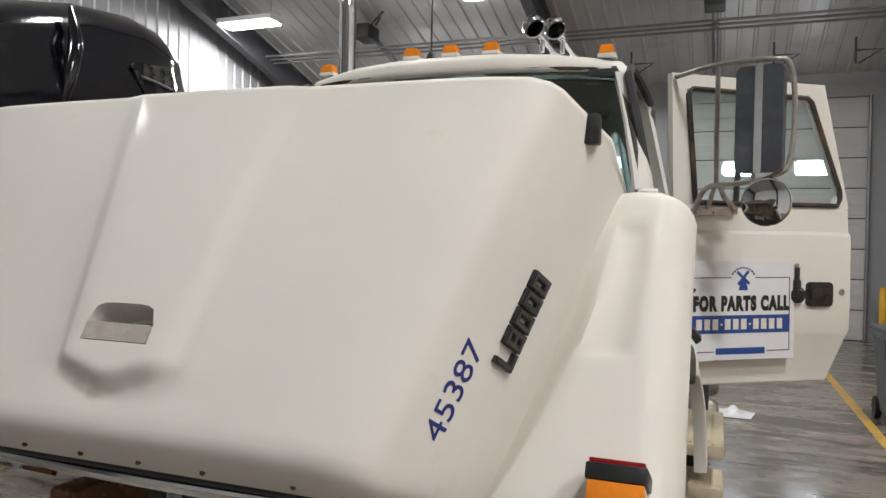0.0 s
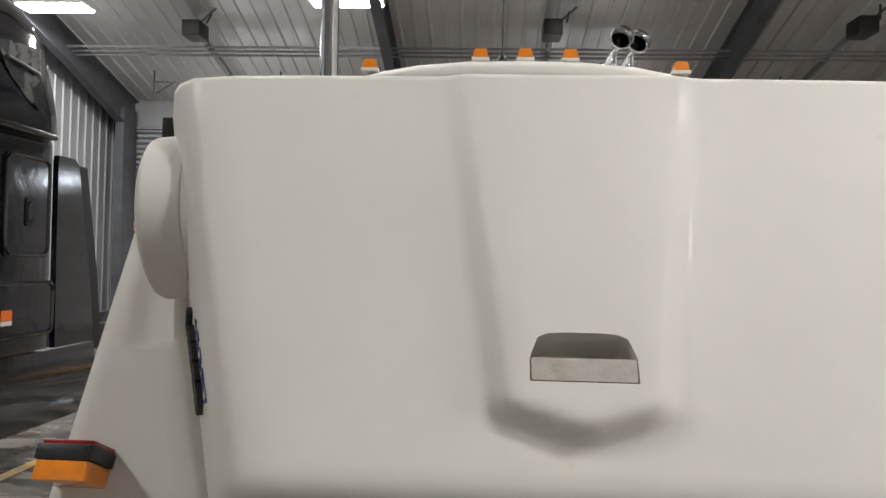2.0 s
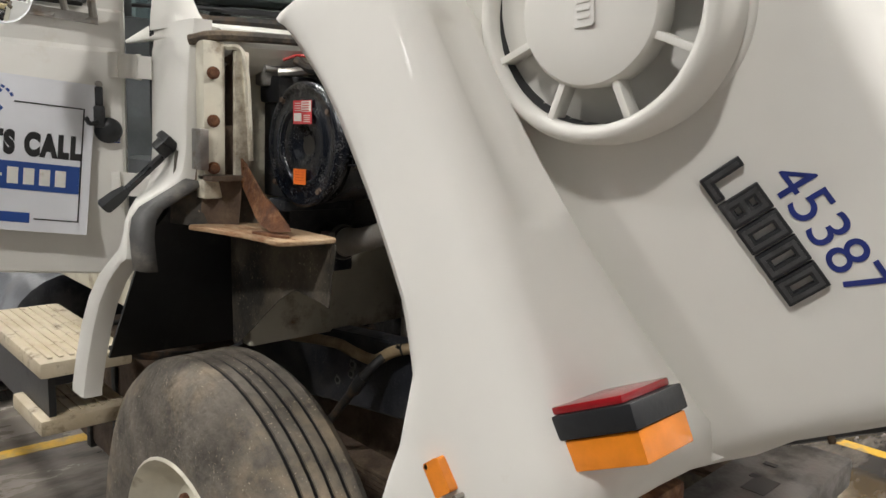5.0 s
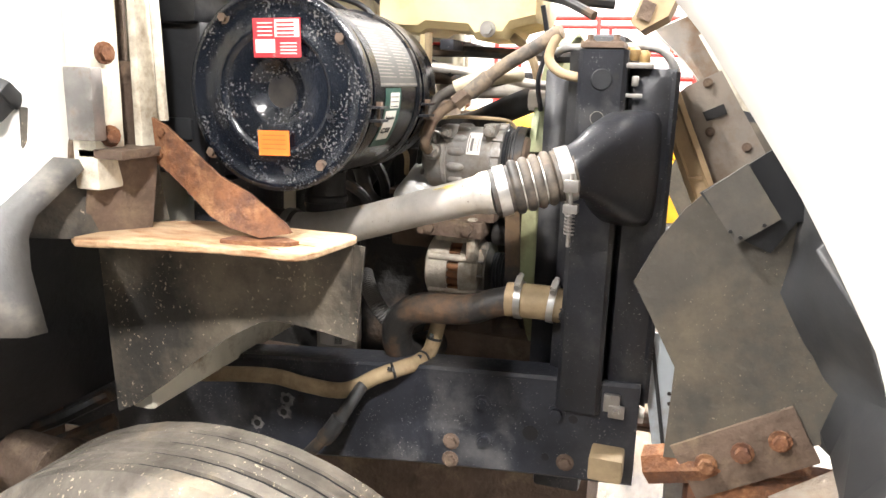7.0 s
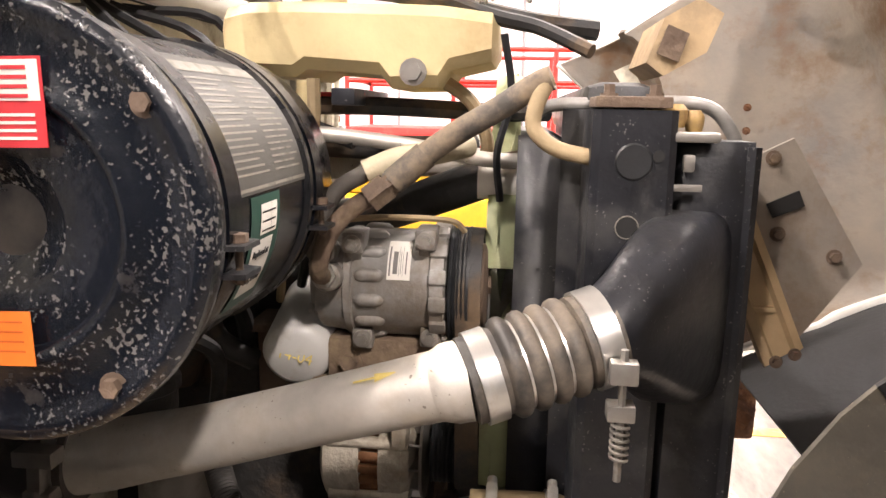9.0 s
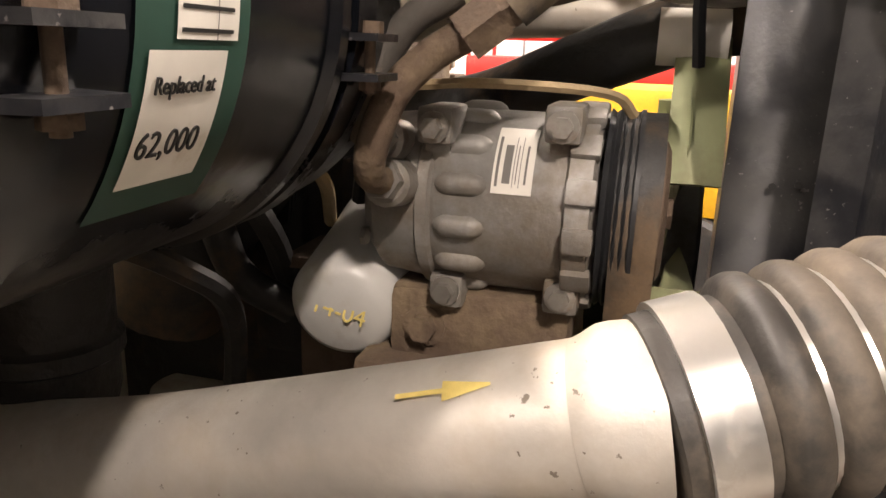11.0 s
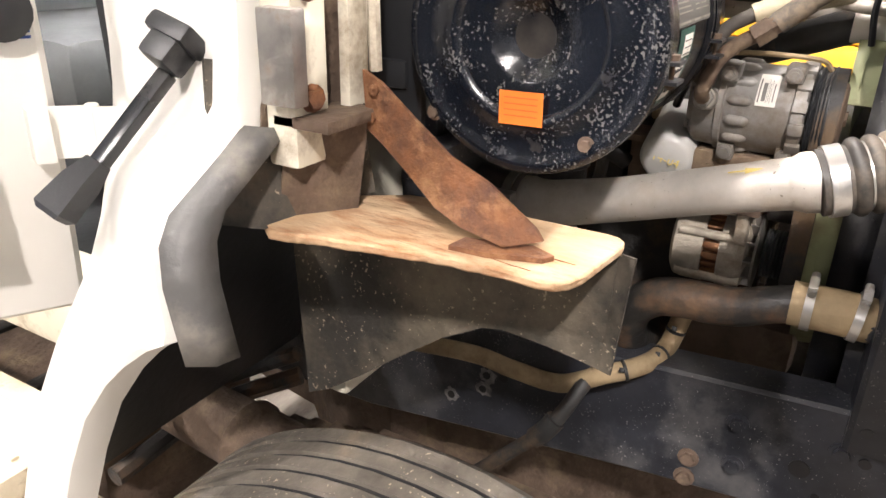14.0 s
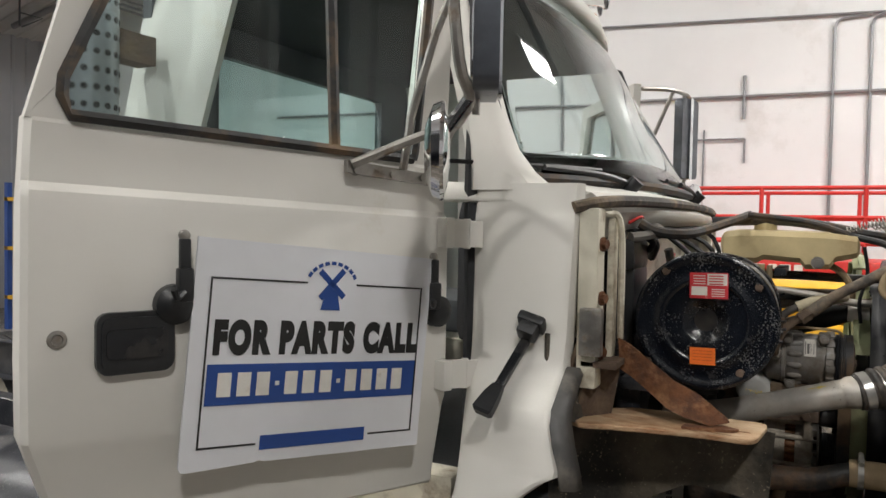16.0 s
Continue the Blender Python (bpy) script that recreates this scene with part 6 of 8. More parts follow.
# air cleaner
AC = V(-0.80, 0.45, 1.65)
b = BM()
lathe(b, AC, (1, 0, 0), [(0.02, 0.148), (0.03, 0.143), (0.06, 0.142), (0.062, 0.145), (0.068, 0.145), (0.07, 0.142), (0.2, 0.142), (0.25, 0.142), (0.255, 0.147), (0.265, 0.147), (0.27, 0.142), (0.36, 0.141), (0.39, 0.13), (0.4, 0.09)], 64)
cleaner = part("air_cleaner", b, BLACK_GLOSS, truck, "black air cleaner canister with service labels")
b = BM()
lathe(b, AC, (1, 0, 0), [(0.026, 0.001), (0.024, 0.018), (0.012, 0.04), (0.006, 0.047), (0.003, 0.052), (0.003, 0.088), (-0.003, 0.093), (-0.004, 0.1), (0.0, 0.106), (0.0, 0.138), (-0.004, 0.143), (-0.004, 0.151), (0.0, 0.156), (0.01, 0.157), (0.024, 0.154), (0.026, 0.143)], 72)
cap = part("end_cap", b, CAP_BLACK, cleaner, "chipped black end cap with a dished centre", smooth=45)
for y, z in ((0.337, 1.733), (0.371, 1.539), (0.539, 1.761), (0.57, 1.55)):
    b = BM()
    bolt(b, (-0.7985, y, z), (-1, 0, 0), 0.007, 0.006)
    part("cap_bolt", b, RUST_DULL, cap)


def stuck(name, m, w, h, mt, label="", z0=0.0, z1=0.0008, cx=0.0, cy=0.0, under=None):
    b = BM()
    box(b, (cx - w / 2, cy - h / 2, z0), (cx + w / 2, cy + h / 2, z1), 0, m)
    return part(name, b, mt, under or cleaner, label)


MLo = frame_at((-0.8045, 0.443, 1.731), (0, -1, 0.02), (0, 0.02, 1))
stuck("red_sticker", MLo, 0.082, 0.058, RED_LABEL, "red and white printed sticker")
stuck("sticker_panel", MLo, 0.042, 0.026, PAPER, "", 0.0009, 0.0014, 0.018, 0.014)
stuck("sticker_panel", MLo, 0.034, 0.02, PAPER, "", 0.0009, 0.0014, -0.02, -0.012)
for k in range(4):
    stuck("print_bar", MLo, 0.03, 0.0025, RED_LABEL, "", 0.0015, 0.0019, 0.016, 0.022 - 0.006 * k)
    stuck("print_bar", MLo, 0.026, 0.002, PAPER, "", 0.0009, 0.0014, -0.02, 0.022 - 0.006 * k)
    stuck("print_bar", MLo, 0.028, 0.002, PAPER, "", 0.0009, 0.0014, 0.02, -0.008 - 0.005 * k)
MO = frame_at((-0.8045, 0.452, 1.571), (0, -1, 0.03), (0, 0.03, 1))
stuck("orange_sticker", MO, 0.055, 0.039, ORANGE_LABEL, "plain orange sticker")
for k in range(4):
    stuck("print_bar", MO, 0.042, 0.0012, ORANGE_DARK, "", 0.0009, 0.0012, 0, 0.012 - 0.007 * k)


def wrap(name, x0, x1, a0, a1, mt, r=0.1432, label=""):
    """A label wrapped on the canister; angles in degrees up from the front."""
    b = BM()
    n = 10
    rings(b, [[(x, AC.y - math.cos(radians(a0 + (a1 - a0) * i / n)) * r, AC.z + math.sin(radians(a0 + (a1 - a0) * i / n)) * r) for i in range(n + 1)] for x in (x0, x1)], closed=False)
    return part(name, b, mt, cleaner, label)


def on_can(x, a, r):
    a = radians(a)
    rad = V(0, -math.cos(a), math.sin(a))
    return frame_at(AC + V(x - AC.x, 0, 0) + rad * r, (1, 0, 0), V(0, math.sin(a), math.cos(a)))


wrap("grey_label", -0.728, -0.545, 5, 58, GREY_LABEL, 0.1428, "faded grey instruction label")
wrap("print_bar", -0.722, -0.55, 49, 54, GREY_PRINT, 0.1432)
wrap("print_bar", -0.725, -0.548, 6, 7.2, GREY_PRINT, 0.1432)
for k in range(16):
    wrap("print_bar", -0.72, -0.645 - 0.008 * (k % 3), 11 + 2.3 * k, 11.75 + 2.3 * k, GREY_PRINT, 0.1432)
    wrap("print_bar", -0.63, -0.56 - 0.012 * (k % 2), 11 + 2.3 * k, 11.75 + 2.3 * k, GREY_PRINT, 0.1432)
wrap("green_label", -0.697, -0.628, -38, 4, GREEN_LABEL, 0.1428, "dark green service label")
wrap("white_sticker", -0.676, -0.637, -9.5, 1, PAPER, 0.1434)
for k in range(3):
    wrap("print_bar", -0.674, -0.641, -8.5 + 3.2 * k, -7.9 + 3.2 * k, INK, 0.1438)
wrap("print_bar", -0.652, -0.6515, -9.5, 1, INK, 0.1438)
wrap("white_sticker", -0.69, -0.643, -32, -11, PAPER, 0.1434)
lettering("service_note", "Replaced at", 0.0092, on_can(-0.667, -16, 0.1438), INK, cleaner, "handwritten service note", 0.0003, stretch=0.85)
lettering("service_note", "62,000", 0.015, on_can(-0.669, -25, 0.1437), INK, cleaner, "", 0.0003, stretch=0.9)
for x in (-0.739, -0.511):
    b = BM()
    lathe(b, (x - 0.013, AC.y, AC.z), (1, 0, 0), [(0, 0.143), (0, 0.147), (0.026, 0.147), (0.026, 0.143)], 64, caps=False)
    bd = part("clamp_band", b, BLACK_GLOSS, cleaner)
    b = BM()
    for zz in (1.6305, 1.6095):
        plate(b, [(x - 0.021, 0.315, zz), (x - 0.017, 0.291, zz), (x + 0.015, 0.291, zz), (x + 0.021, 0.315, zz)], 0.004)
    part("clamp_lug", b, RAD_BLACK, bd)
    b = BM()
    cyl(b, (x, 0.302, 1.6), (x, 0.302, 1.636), 0.003, seg=10)
    cyl(b, (x, 0.302, 1.6325), (x, 0.302, 1.639), 0.0075, seg=6)
    cyl(b, (x, 0.302, 1.602), (x, 0.302, 1.607), 0.0062, seg=6)
    part("clamp_bolt", b, RUST_DULL, bd)
b = BM()
box(b, (-0.74, 0.6, 1.28), (-0.52, 0.66, 1.6), 0.01)
box(b, (-0.78, 0.56, 1.47), (-0.42, 0.64, 1.5), 0.004)
part("cleaner_bracket", b, FRAME_BLACK, truck)
b = BM()
box(b, (-0.75, 0.62, 1.5), (-0.6, 0.72, 1.76), 0.008)
wb = part("wiring_box", b, BLACK_PLASTIC, truck, "tall black plastic wiring box")
b = BM()
box(b, (-0.765, 0.618, 1.755), (-0.6, 0.722, 1.83), 0.014)
part("box_lid", b, BLACK_PLASTIC, wb)
b = BM()
box(b, (-0.758, 0.64, 1.56), (-0.6, 0.7, 1.6), 0.01)
part("box_rib", b, BLACK_PLASTIC, wb)
b = BM()
box(b, (-0.78, 0.66, 1.8), (-0.66, 0.72, 1.89), 0.01)
for y in (0.66, 0.69):
    cyl(b, (-0.785, y, 1.845), (-0.7, y, 1.845), 0.01)
part("heater_valve", b, CAST_ALU, truck)
b = BM()
tube(b, [(-0.71, 0.62, 1.87), (-0.7, 0.58, 1.85), (-0.66, 0.52, 1.845), (-0.5, 0.48, 1.86), (-0.3, 0.4, 1.9)], 0.013, 8)
part("vacuum_line", b, RUBBER, truck)
b = BM()
tube(b, [(-0.69, 0.62, 1.85), (-0.62, 0.6, 1.82), (-0.5, 0.63, 1.78)], 0.012, 8)
part("vacuum_line", b, RUBBER, truck)
b = BM()
tube(b, [(-0.43, 0.45, 1.65), (-0.34, 0.46, 1.63), (-0.29, 0.5, 1.56), (-0.285, 0.57, 1.46), (-0.29, 0.615, 1.36)], [0.075, 0.075, 0.07, 0.065, 0.065], 18)
part("outlet_duct", b, RUBBER, truck)
b = BM()
lathe(b, (-0.57, 0.482, 1.41), (0, 0, 1), [(0, 0.036), (0.01, 0.038), (0.03, 0.038), (0.033, 0.042), (0.043, 0.042), (0.046, 0.038), (0.13, 0.038)], 28)
part("brown_sleeve", b, ENGINE_DARK, truck, "oil-browned rubber sleeve under the canister")
b = BM()
lathe(b, (-0.57, 0.482, 1.5), (0, 0, 1), [(0, 0.041), (0.02, 0.046), (0.04, 0.06)], 20)
part("outlet_neck", b, BLACK_GLOSS, truck)

# charge pipe with bellows
b = BM()
tube(b, [(-0.598, 0.545, 1.377), (-0.602, 0.5, 1.385), (-0.608, 0.45, 1.397), (-0.614, 0.38, 1.417), (-0.621, 0.3, 1.443), (-0.628, 0.22, 1.469), (-0.632, 0.155, 1.489)], [0.042, 0.039, 0.0335, 0.0315, 0.031, 0.0312, 0.0325], 32, n=8)
tube(b, [(-0.632, 0.163, 1.4865), (-0.632, 0.154, 1.4893), (-0.6315, 0.15, 1.4905), (-0.63, 0.134, 1.4935)], [0.0325, 0.036, 0.037, 0.037], 32, n=2)
pipe = part("charge_pipe", b, ALU, truck, "dull aluminium charge-air pipe", smooth=60)
b = BM()
mm = frame_at((-0.629, 0.203, 1.4755), (0, -0.957, 0.29), (0, 0.29, 0.957))
mark = []
rr = 0.0322
for u0, u1, a0, a1 in ((-0.028, -0.006, 50, 54), (-0.008, 0.012, 44, 60)):
    n = 5
    rings(b, [[mm @ V(u, rr * math.sin(radians(aa)) , 0) + V(-1, 0, 0) * rr * math.cos(radians(aa)) for aa in ([a0 + (a1 - a0) * i / n for i in range(n + 1)] if k == 0 or u1 < 0.005 else [52 + i * 0.4 for i in range(n + 1)])] for k, u in enumerate((u0, u1))], closed=False)
part("arrow_mark", b, YELLOW_MARK, pipe, "hand-drawn yellow arrow")
ba, bz = V(-0.627, 0.13, 1.4935), V(-0.595, 0.026, 1.526)
d = (bz - ba)
L = d.length
prof = [(-0.009, 0.0375), (-0.008, 0.0405), (0.024, 0.0405)]
for k in range(4):
    s0 = 0.024 + k * 0.0185
    prof += [(s0, 0.039), (s0 + 0.002, 0.0435), (s0 + 0.005, 0.0465), (s0 + 0.009, 0.0475), (s0 + 0.0135, 0.0465), (s0 + 0.0165, 0.0435), (s0 + 0.0183, 0.039)]
prof += [(0.1, 0.044), (L + 0.02, 0.044)]
b = BM()
lathe(b, ba, d, prof, 40)
bel = part("bellows_hose", b, mat("dusty_silicone_bellows", (0.045, 0.041, 0.037), 0.5, var=0.2, scale=8, dirt=(0.18, 0.145, 0.11), dscale=8, dlevel=0.54, bump=0.15), truck, "dusty corrugated charge-air hose", smooth=60)
for s0 in (0.0425, 0.061, 0.0795):
    b = BM()
    lathe(b, ba + d.normalized() * (s0 - 0.003), d, [(0, 0.0395), (0.0015, 0.0416), (0.0045, 0.0416), (0.006, 0.0395)], 32, caps=False)
    part("steel_ring", b, STAINLESS, bel)
band("hose_clamp", ba + d.normalized() * 0.009, d, 0.0407, 0.019, bel, STAINLESS)
cb = ba + d.normalized() * (L + 0.004)
band("hose_clamp", cb, d, 0.0445, 0.022, bel, STAINLESS)
b = BM()
q = cb + V(-0.052, -0.02, -0.012)
box(b, (q.x - 0.012, q.y - 0.012, q.z - 0.01), (q.x + 0.004, q.y + 0.012, q.z + 0.01), 0.002)
box(b, (q.x - 0.008, q.y - 0.012, q.z - 0.045), (q.x + 0.012, q.y + 0.012, q.z - 0.03), 0.002)
cyl(b, q + V(-0.004, 0, 0.02), q + V(-0.004, 0, -0.1), 0.0035, seg=8)
P = []
for k in range(61):
    a = k * 2 * math.pi / 10
    P.append(q + V(-0.004 + 0.0075 * math.cos(a), 0.0075 * math.sin(a), -0.045 - 0.0006 * k))
tube(b, P, 0.0016, 5, smooth=False)
part("spring_bolt", b, STEEL, bel)
# rear sleeve of the charge pipe
b = BM()
tube(b, [(-0.6, 0.528, 1.377), (-0.602, 0.58, 1.378), (-0.604, 0.64, 1.384), (-0.59, 0.7, 1.386), (-0.52, 0.75, 1.37)], [0.0465, 0.0475, 0.047, 0.047, 0.047], 24)
sl = part("rear_sleeve", b, HOSE_GREY, truck, "oily black rubber hose behind the charge pipe", smooth=60)
band("hose_clamp", (-0.6, 0.541, 1.377), (0, 1, 0), 0.0475, 0.014, sl, STEEL, (-1, 0, 0.1))
band("hose_clamp", (-0.604, 0.63, 1.383), (0, 1, 0), 0.0485, 0.014, sl, STEEL, (-1, 0, 0.1))
b = BM()
q = V(-0.654, 0.541, 1.404)
box(b, (q.x - 0.01, q.y - 0.02, q.z - 0.01), (q.x + 0.012, q.y + 0.02, q.z + 0.006), 0.002)
box(b, (q.x - 0.008, q.y - 0.014, q.z - 0.05), (q.x + 0.012, q.y + 0.014, q.z - 0.036), 0.002)
cyl(b, q, q + V(0, 0, -0.09), 0.0045, seg=8)
lathe(b, q + V(0, 0, -0.052), (0, 0, -1), [(0.004 * k, 0.009 if k % 2 else 0.007) for k in range(10)], 12)
part("spring_bolt", b, STEEL, sl)

# cooling pack: radiator, charge cooler, shroud
b = BM()
box(b, (-0.44, -0.06, 1.07), (0.44, 0.02, 1.7), 0.006)
rad = part("radiator", b, RAD_BLACK, truck, "dark painted radiator pack")
b = BM()
rings(b, [[(-0.42, 0.045, z), (-0.43, 0.052, z), (-0.445, 0.03, z), (-0.5, 0.026, z), (-0.507, 0.018, z), (-0.507, -0.05, z), (-0.5, -0.058, z), (-0.42, -0.058, z)] for z in (1.06, 1.066, 1.728, 1.735)])
part("side_plate", b, RAD_BLACK, rad)
for y, z, r in ((-0.013, 1.618, 0.011), (0.0, 1.1, 0.008), (0.012, 1.45, 0.003), (-0.04, 1.69, 0.006)):
    b = BM()
    cyl(b, (-0.5075, y, z), (-0.5085, y, z), r, seg=16)
    part("plate_hole", b, INK, rad)
b = BM()
lathe(b, (-0.508, -0.013, 1.618), (-1, 0, 0), [(0, 0.011), (0.001, 0.011), (0.001, 0.0122), (0, 0.0122)], 16, caps=False)
part("hole_rim", b, GREY_PRINT, rad)
b = BM()
rings(b, [[(x, y, z) for x, z in ((-0.4, 1.07), (-0.4, 1.7), (0.4, 1.7), (0.4, 1.07))] for y in (0.045, 0.1)], caps=False)
shroud = part("fan_shroud", b, RAD_BLACK, truck)
so = shroud.modifiers.new("thick", "SOLIDIFY")
so.thickness = 0.006
b = BM()
for y, z in ((0.056, 1.551), (0.071, 1.549), (0.062, 1.387), (0.06, 1.2)):
    cyl(b, (-0.4035, y, z), (-0.405, y, z), 0.0024, seg=10)
part("shroud_hole", b, INK, shroud)
b = BM()
rings(b, [[(x0, y0, 1.73), (x0, 0.02, 1.73), (x0, 0.02, 1.69), (x0, y0, 1.69)] for x0, y0 in ((-0.44, -0.06), (0.44, -0.06))])
box(b, (-0.43, -0.05, 1.7), (0.43, 0.03, 1.765), 0.02)
part("top_tank", b, RAD_BLACK, rad)
b = BM()
box(b, (-0.51, -0.05, 1.737), (-0.43, 0.024, 1.748), 0.002)
for y in (-0.035, 0.01):
    bolt(b, (-0.49, y, 1.748), (0, 0, 1), 0.006)
part("top_bracket", b, RUST_DULL, rad)
# charge cooler in front of it with its side duct
b = BM()
box(b, (-0.42, -0.135, 1.07), (0.42, -0.068, 1.7), 0.01)
part("charge_cooler", b, RAD_BLACK, truck)
b = BM()
rings(b, [[(-0.42, -0.065, z), (-0.468, -0.06, z), (-xo, -0.07, z), (-xo, -0.125, z), (-0.48, -0.14, z), (-0.42, -0.138, z)] for z, xo in ((1.08, 0.47), (1.1, 0.482), (1.3, 0.484), (1.45, 0.485), (1.6, 0.485), (1.69, 0.482), (1.705, 0.472))])
duct = part("side_duct", b, RAD_BLACK, truck, smooth=50)
b = BM()
dn = d.normalized()
_, eu, ew = basis(dn)
loops = []
for k in range(9):
    f = k / 8
    g = f * f * (3 - 2 * f)
    p0, p1, p2 = bz + dn * 0.012, bz + dn * 0.05, V(-0.472, -0.088, 1.535)
    c = p0 * (1 - f) ** 2 + p1 * 2 * f * (1 - f) + p2 * f * f
    lp = []
    for i in range(24):
        a = 2 * math.pi * i / 24
        ca, sa = math.cos(a), math.sin(a)
        circ = (eu * ca + ew * sa) * 0.0445
        sq = V(0, math.copysign(abs(ca) ** 0.45, ca) * -0.046, math.copysign(abs(sa) ** 0.45, sa) * (0.1 if sa > 0 else 0.11))
        lp.append(c + circ.lerp(sq, g))
    loops.append(lp)
rings(b, loops)
part("elbow_inlet", b, RAD_BLACK, duct, smooth=60)
b = BM()
tube(b, [(-0.478, -0.138, 1.09), (-0.478, -0.139, 1.4), (-0.478, -0.139, 1.7)], 0.008, 6)
part("duct_seam", b, RAD_BLACK, duct)
b = BM()
box(b, (-0.49, -0.14, 1.05), (-0.44, -0.05, 1.062), 0.003)
box(b, (-0.508, -0.105, 1.06), (-0.5, -0.075, 1.085), 0.002)
box(b, (-0.505, -0.095, 1.07), (-0.495, -0.065, 1.105), 0.002)
bolt(b, (-0.508, -0.09, 1.075), (-1, 0, 0), 0.006)
part("lower_clip", b, STEEL, duct, "bare steel mounting clip")
for x in (-0.46, 0.3):
    b = BM()
    box(b, (x, -0.12, 1.0), (x + 0.16, 0.1, 1.065), 0.008)
    part("radiator_mount", b, RUST_DULL, truck)
b = BM()
box(b, (-0.39, -0.02, 0.82), (0.39, 0.08, 1.0), 0.01)
part("front_crossmember", b, FRAME_BLACK, truck)
# pipe looped over the radiator top, hoses on it
b = BM()
tube(b, [(-0.42, 0.082, 1.728), (-0.42, 0.062, 1.739), (-0.42, 0.0, 1.741), (-0.42, -0.07, 1.744), (-0.42, -0.108, 1.738), (-0.42, -0.13, 1.715), (-0.42, -0.137, 1.694), (-0.42, -0.118, 1.688)], 0.0075, 12)
cyl(b, (-0.42, 0.012, 1.7405), (-0.42, -0.006, 1.7412), 0.0105, seg=12)
part("overflow_pipe", b, CAST_ALU, truck, "grey metal pipe bent over the radiator")
b = BM()
tube(b, [(-0.455, 0.07, 1.764), (-0.466, 0.082, 1.737), (-0.47, 0.083, 1.714), (-0.474, 0.062, 1.695), (-0.482, 0.03, 1.687), (-0.49, 0.002, 1.685)], 0.0088, 12)
part("overflow_hose", b, TAN_RUBBER, truck, "dusty overflow hose curled over the radiator")
b = BM()
cyl(b, (-0.489, 0.008, 1.686), (-0.492, -0.006, 1.684), 0.0125, seg=6)
cyl(b, (-0.492, -0.006, 1.684), (-0.5, -0.024, 1.683), 0.0085, seg=12)
part("hose_fitting", b, BRASS, truck)
b = BM()
cyl(b, (-0.502, -0.016, 1.684), (-0.509, -0.016, 1.684), 0.02, seg=20, bev=0.003)
part("fitting_grommet", b, BLACK_PLASTIC, truck)
b = BM()
box(b, (-0.5, -0.058, 1.655), (-0.494, -0.05, 1.715), 0.001)
box(b, (-0.5, -0.086, 1.655), (-0.494, -0.05, 1.662), 0.001)
box(b, (-0.502, -0.1, 1.704), (-0.47, -0.05, 1.714), 0.003)
box(b, (-0.498, -0.078, 1.674), (-0.49, -0.066, 1.692), 0.003)
part("duct_latch", b, STEEL, truck, "bare steel latch on the charge-cooler duct")
b = BM()
for y, z, r_ in ((-0.062, 1.728, 0.013), (-0.082, 1.722, 0.01), (-0.04, 1.735, 0.009)):
    lathe(b, (-0.46, y, z), (0, 0, 1), [(-0.01, r_ * 0.8), (0, r_), (0.008, r_), (0.014, r_ * 0.6)], 12)
part("valve_cluster", b, BRASS, truck)

# fan
b = BM()
FC = V(0, 0.112, 1.40)
lathe(b, FC + V(0, -0.03, 0), (0, 1, 0), [(0, 0.09), (0.005, 0.1), (0.055, 0.1), (0.06, 0.07), (0.09, 0.05)], 28)
fan = part("fan_hub", b, CAST_ALU, truck)
for k in range(8):
    a = radians(45 * k + 7)
    u = V(math.cos(a), 0, math.sin(a))
    w = V(-math.sin(a), 0, math.cos(a))
    b = BM()
    loops = []
    for r, hw, tw in ((0.09, 0.04, 0.2), (0.2, 0.065, 0.15), (0.3, 0.085, 0.12), (0.375, 0.1, 0.1), (0.388, 0.085, 0.1)):
        c = FC + u * r
        e = w * math.cos(tw) * hw + V(0, math.sin(tw) * hw, 0)
        nn = (w * -math.sin(tw) + V(0, math.cos(tw), 0))
        loops.append([c - e, c - e * 0.4 + nn * 0.008, c + e * 0.4 + nn * 0.008, c + e, c + e * 0.4 + nn * 0.004, c - e * 0.4 + nn * 0.004])
    rings(b, loops)
    tip = []
    for i in range(7):
        aa = a + radians(-17 + 34 * i / 6)
        d0 = V(math.cos(aa), 0, math.sin(aa))
        tip.append([FC + d0 * 0.384 + V(0, -0.015, 0), FC + d0 * 0.388 + V(0, -0.015, 0), FC + d0 * 0.391 + V(0, 0.004, 0), FC + d0 * 0.388 + V(0, 0.024, 0), FC + d0 * 0.384 + V(0, 0.024, 0)])
    rings(b, tip)
    part("fan_blade", b, FAN_GREEN, fan)

# engine block
b = BM()
box(b, (-0.2, 0.3, 0.9), (0.2, 1.0, 1.45), 0.02)
box(b, (-0.22, 0.34, 1.42), (0.16, 1.0, 1.56), 0.02)
block = part("engine_block", b, ENGINE_DARK, truck, "oily dark diesel engine")
for k in range(6):
    b = BM()
    box(b, (-0.235, 0.38 + 0.1 * k, 1.3), (-0.19, 0.44 + 0.1 * k, 1.52), 0.01)
    part("inlet_port", b, ENGINE_DARK, block)
b = BM()
box(b, (-0.13, 0.42, 1.55), (0.13, 1.0, 1.68), 0.03)
for k in range(5):
    bolt(b, (-0.1, 0.47 + 0.11 * k, 1.68), (0, 0, 1), 0.012)
part("valve_cover", b, RUST_DULL, block)
b = BM()
box(b, (-0.24, 0.22, 0.98), (0.22, 0.31, 1.2), 0.02)
box(b, (-0.2, 0.21, 1.2), (0.2, 0.31, 1.46), 0.02)
for x, z in ((-0.2, 1.02), (-0.1, 1.02), (-0.2, 1.15), (-0.17, 1.26), (-0.17, 1.4)):
    bolt(b, (x, 0.21, z), (0, -1, 0), 0.012)
part("timing_cover", b, RUST_DULL, block)
b = BM()
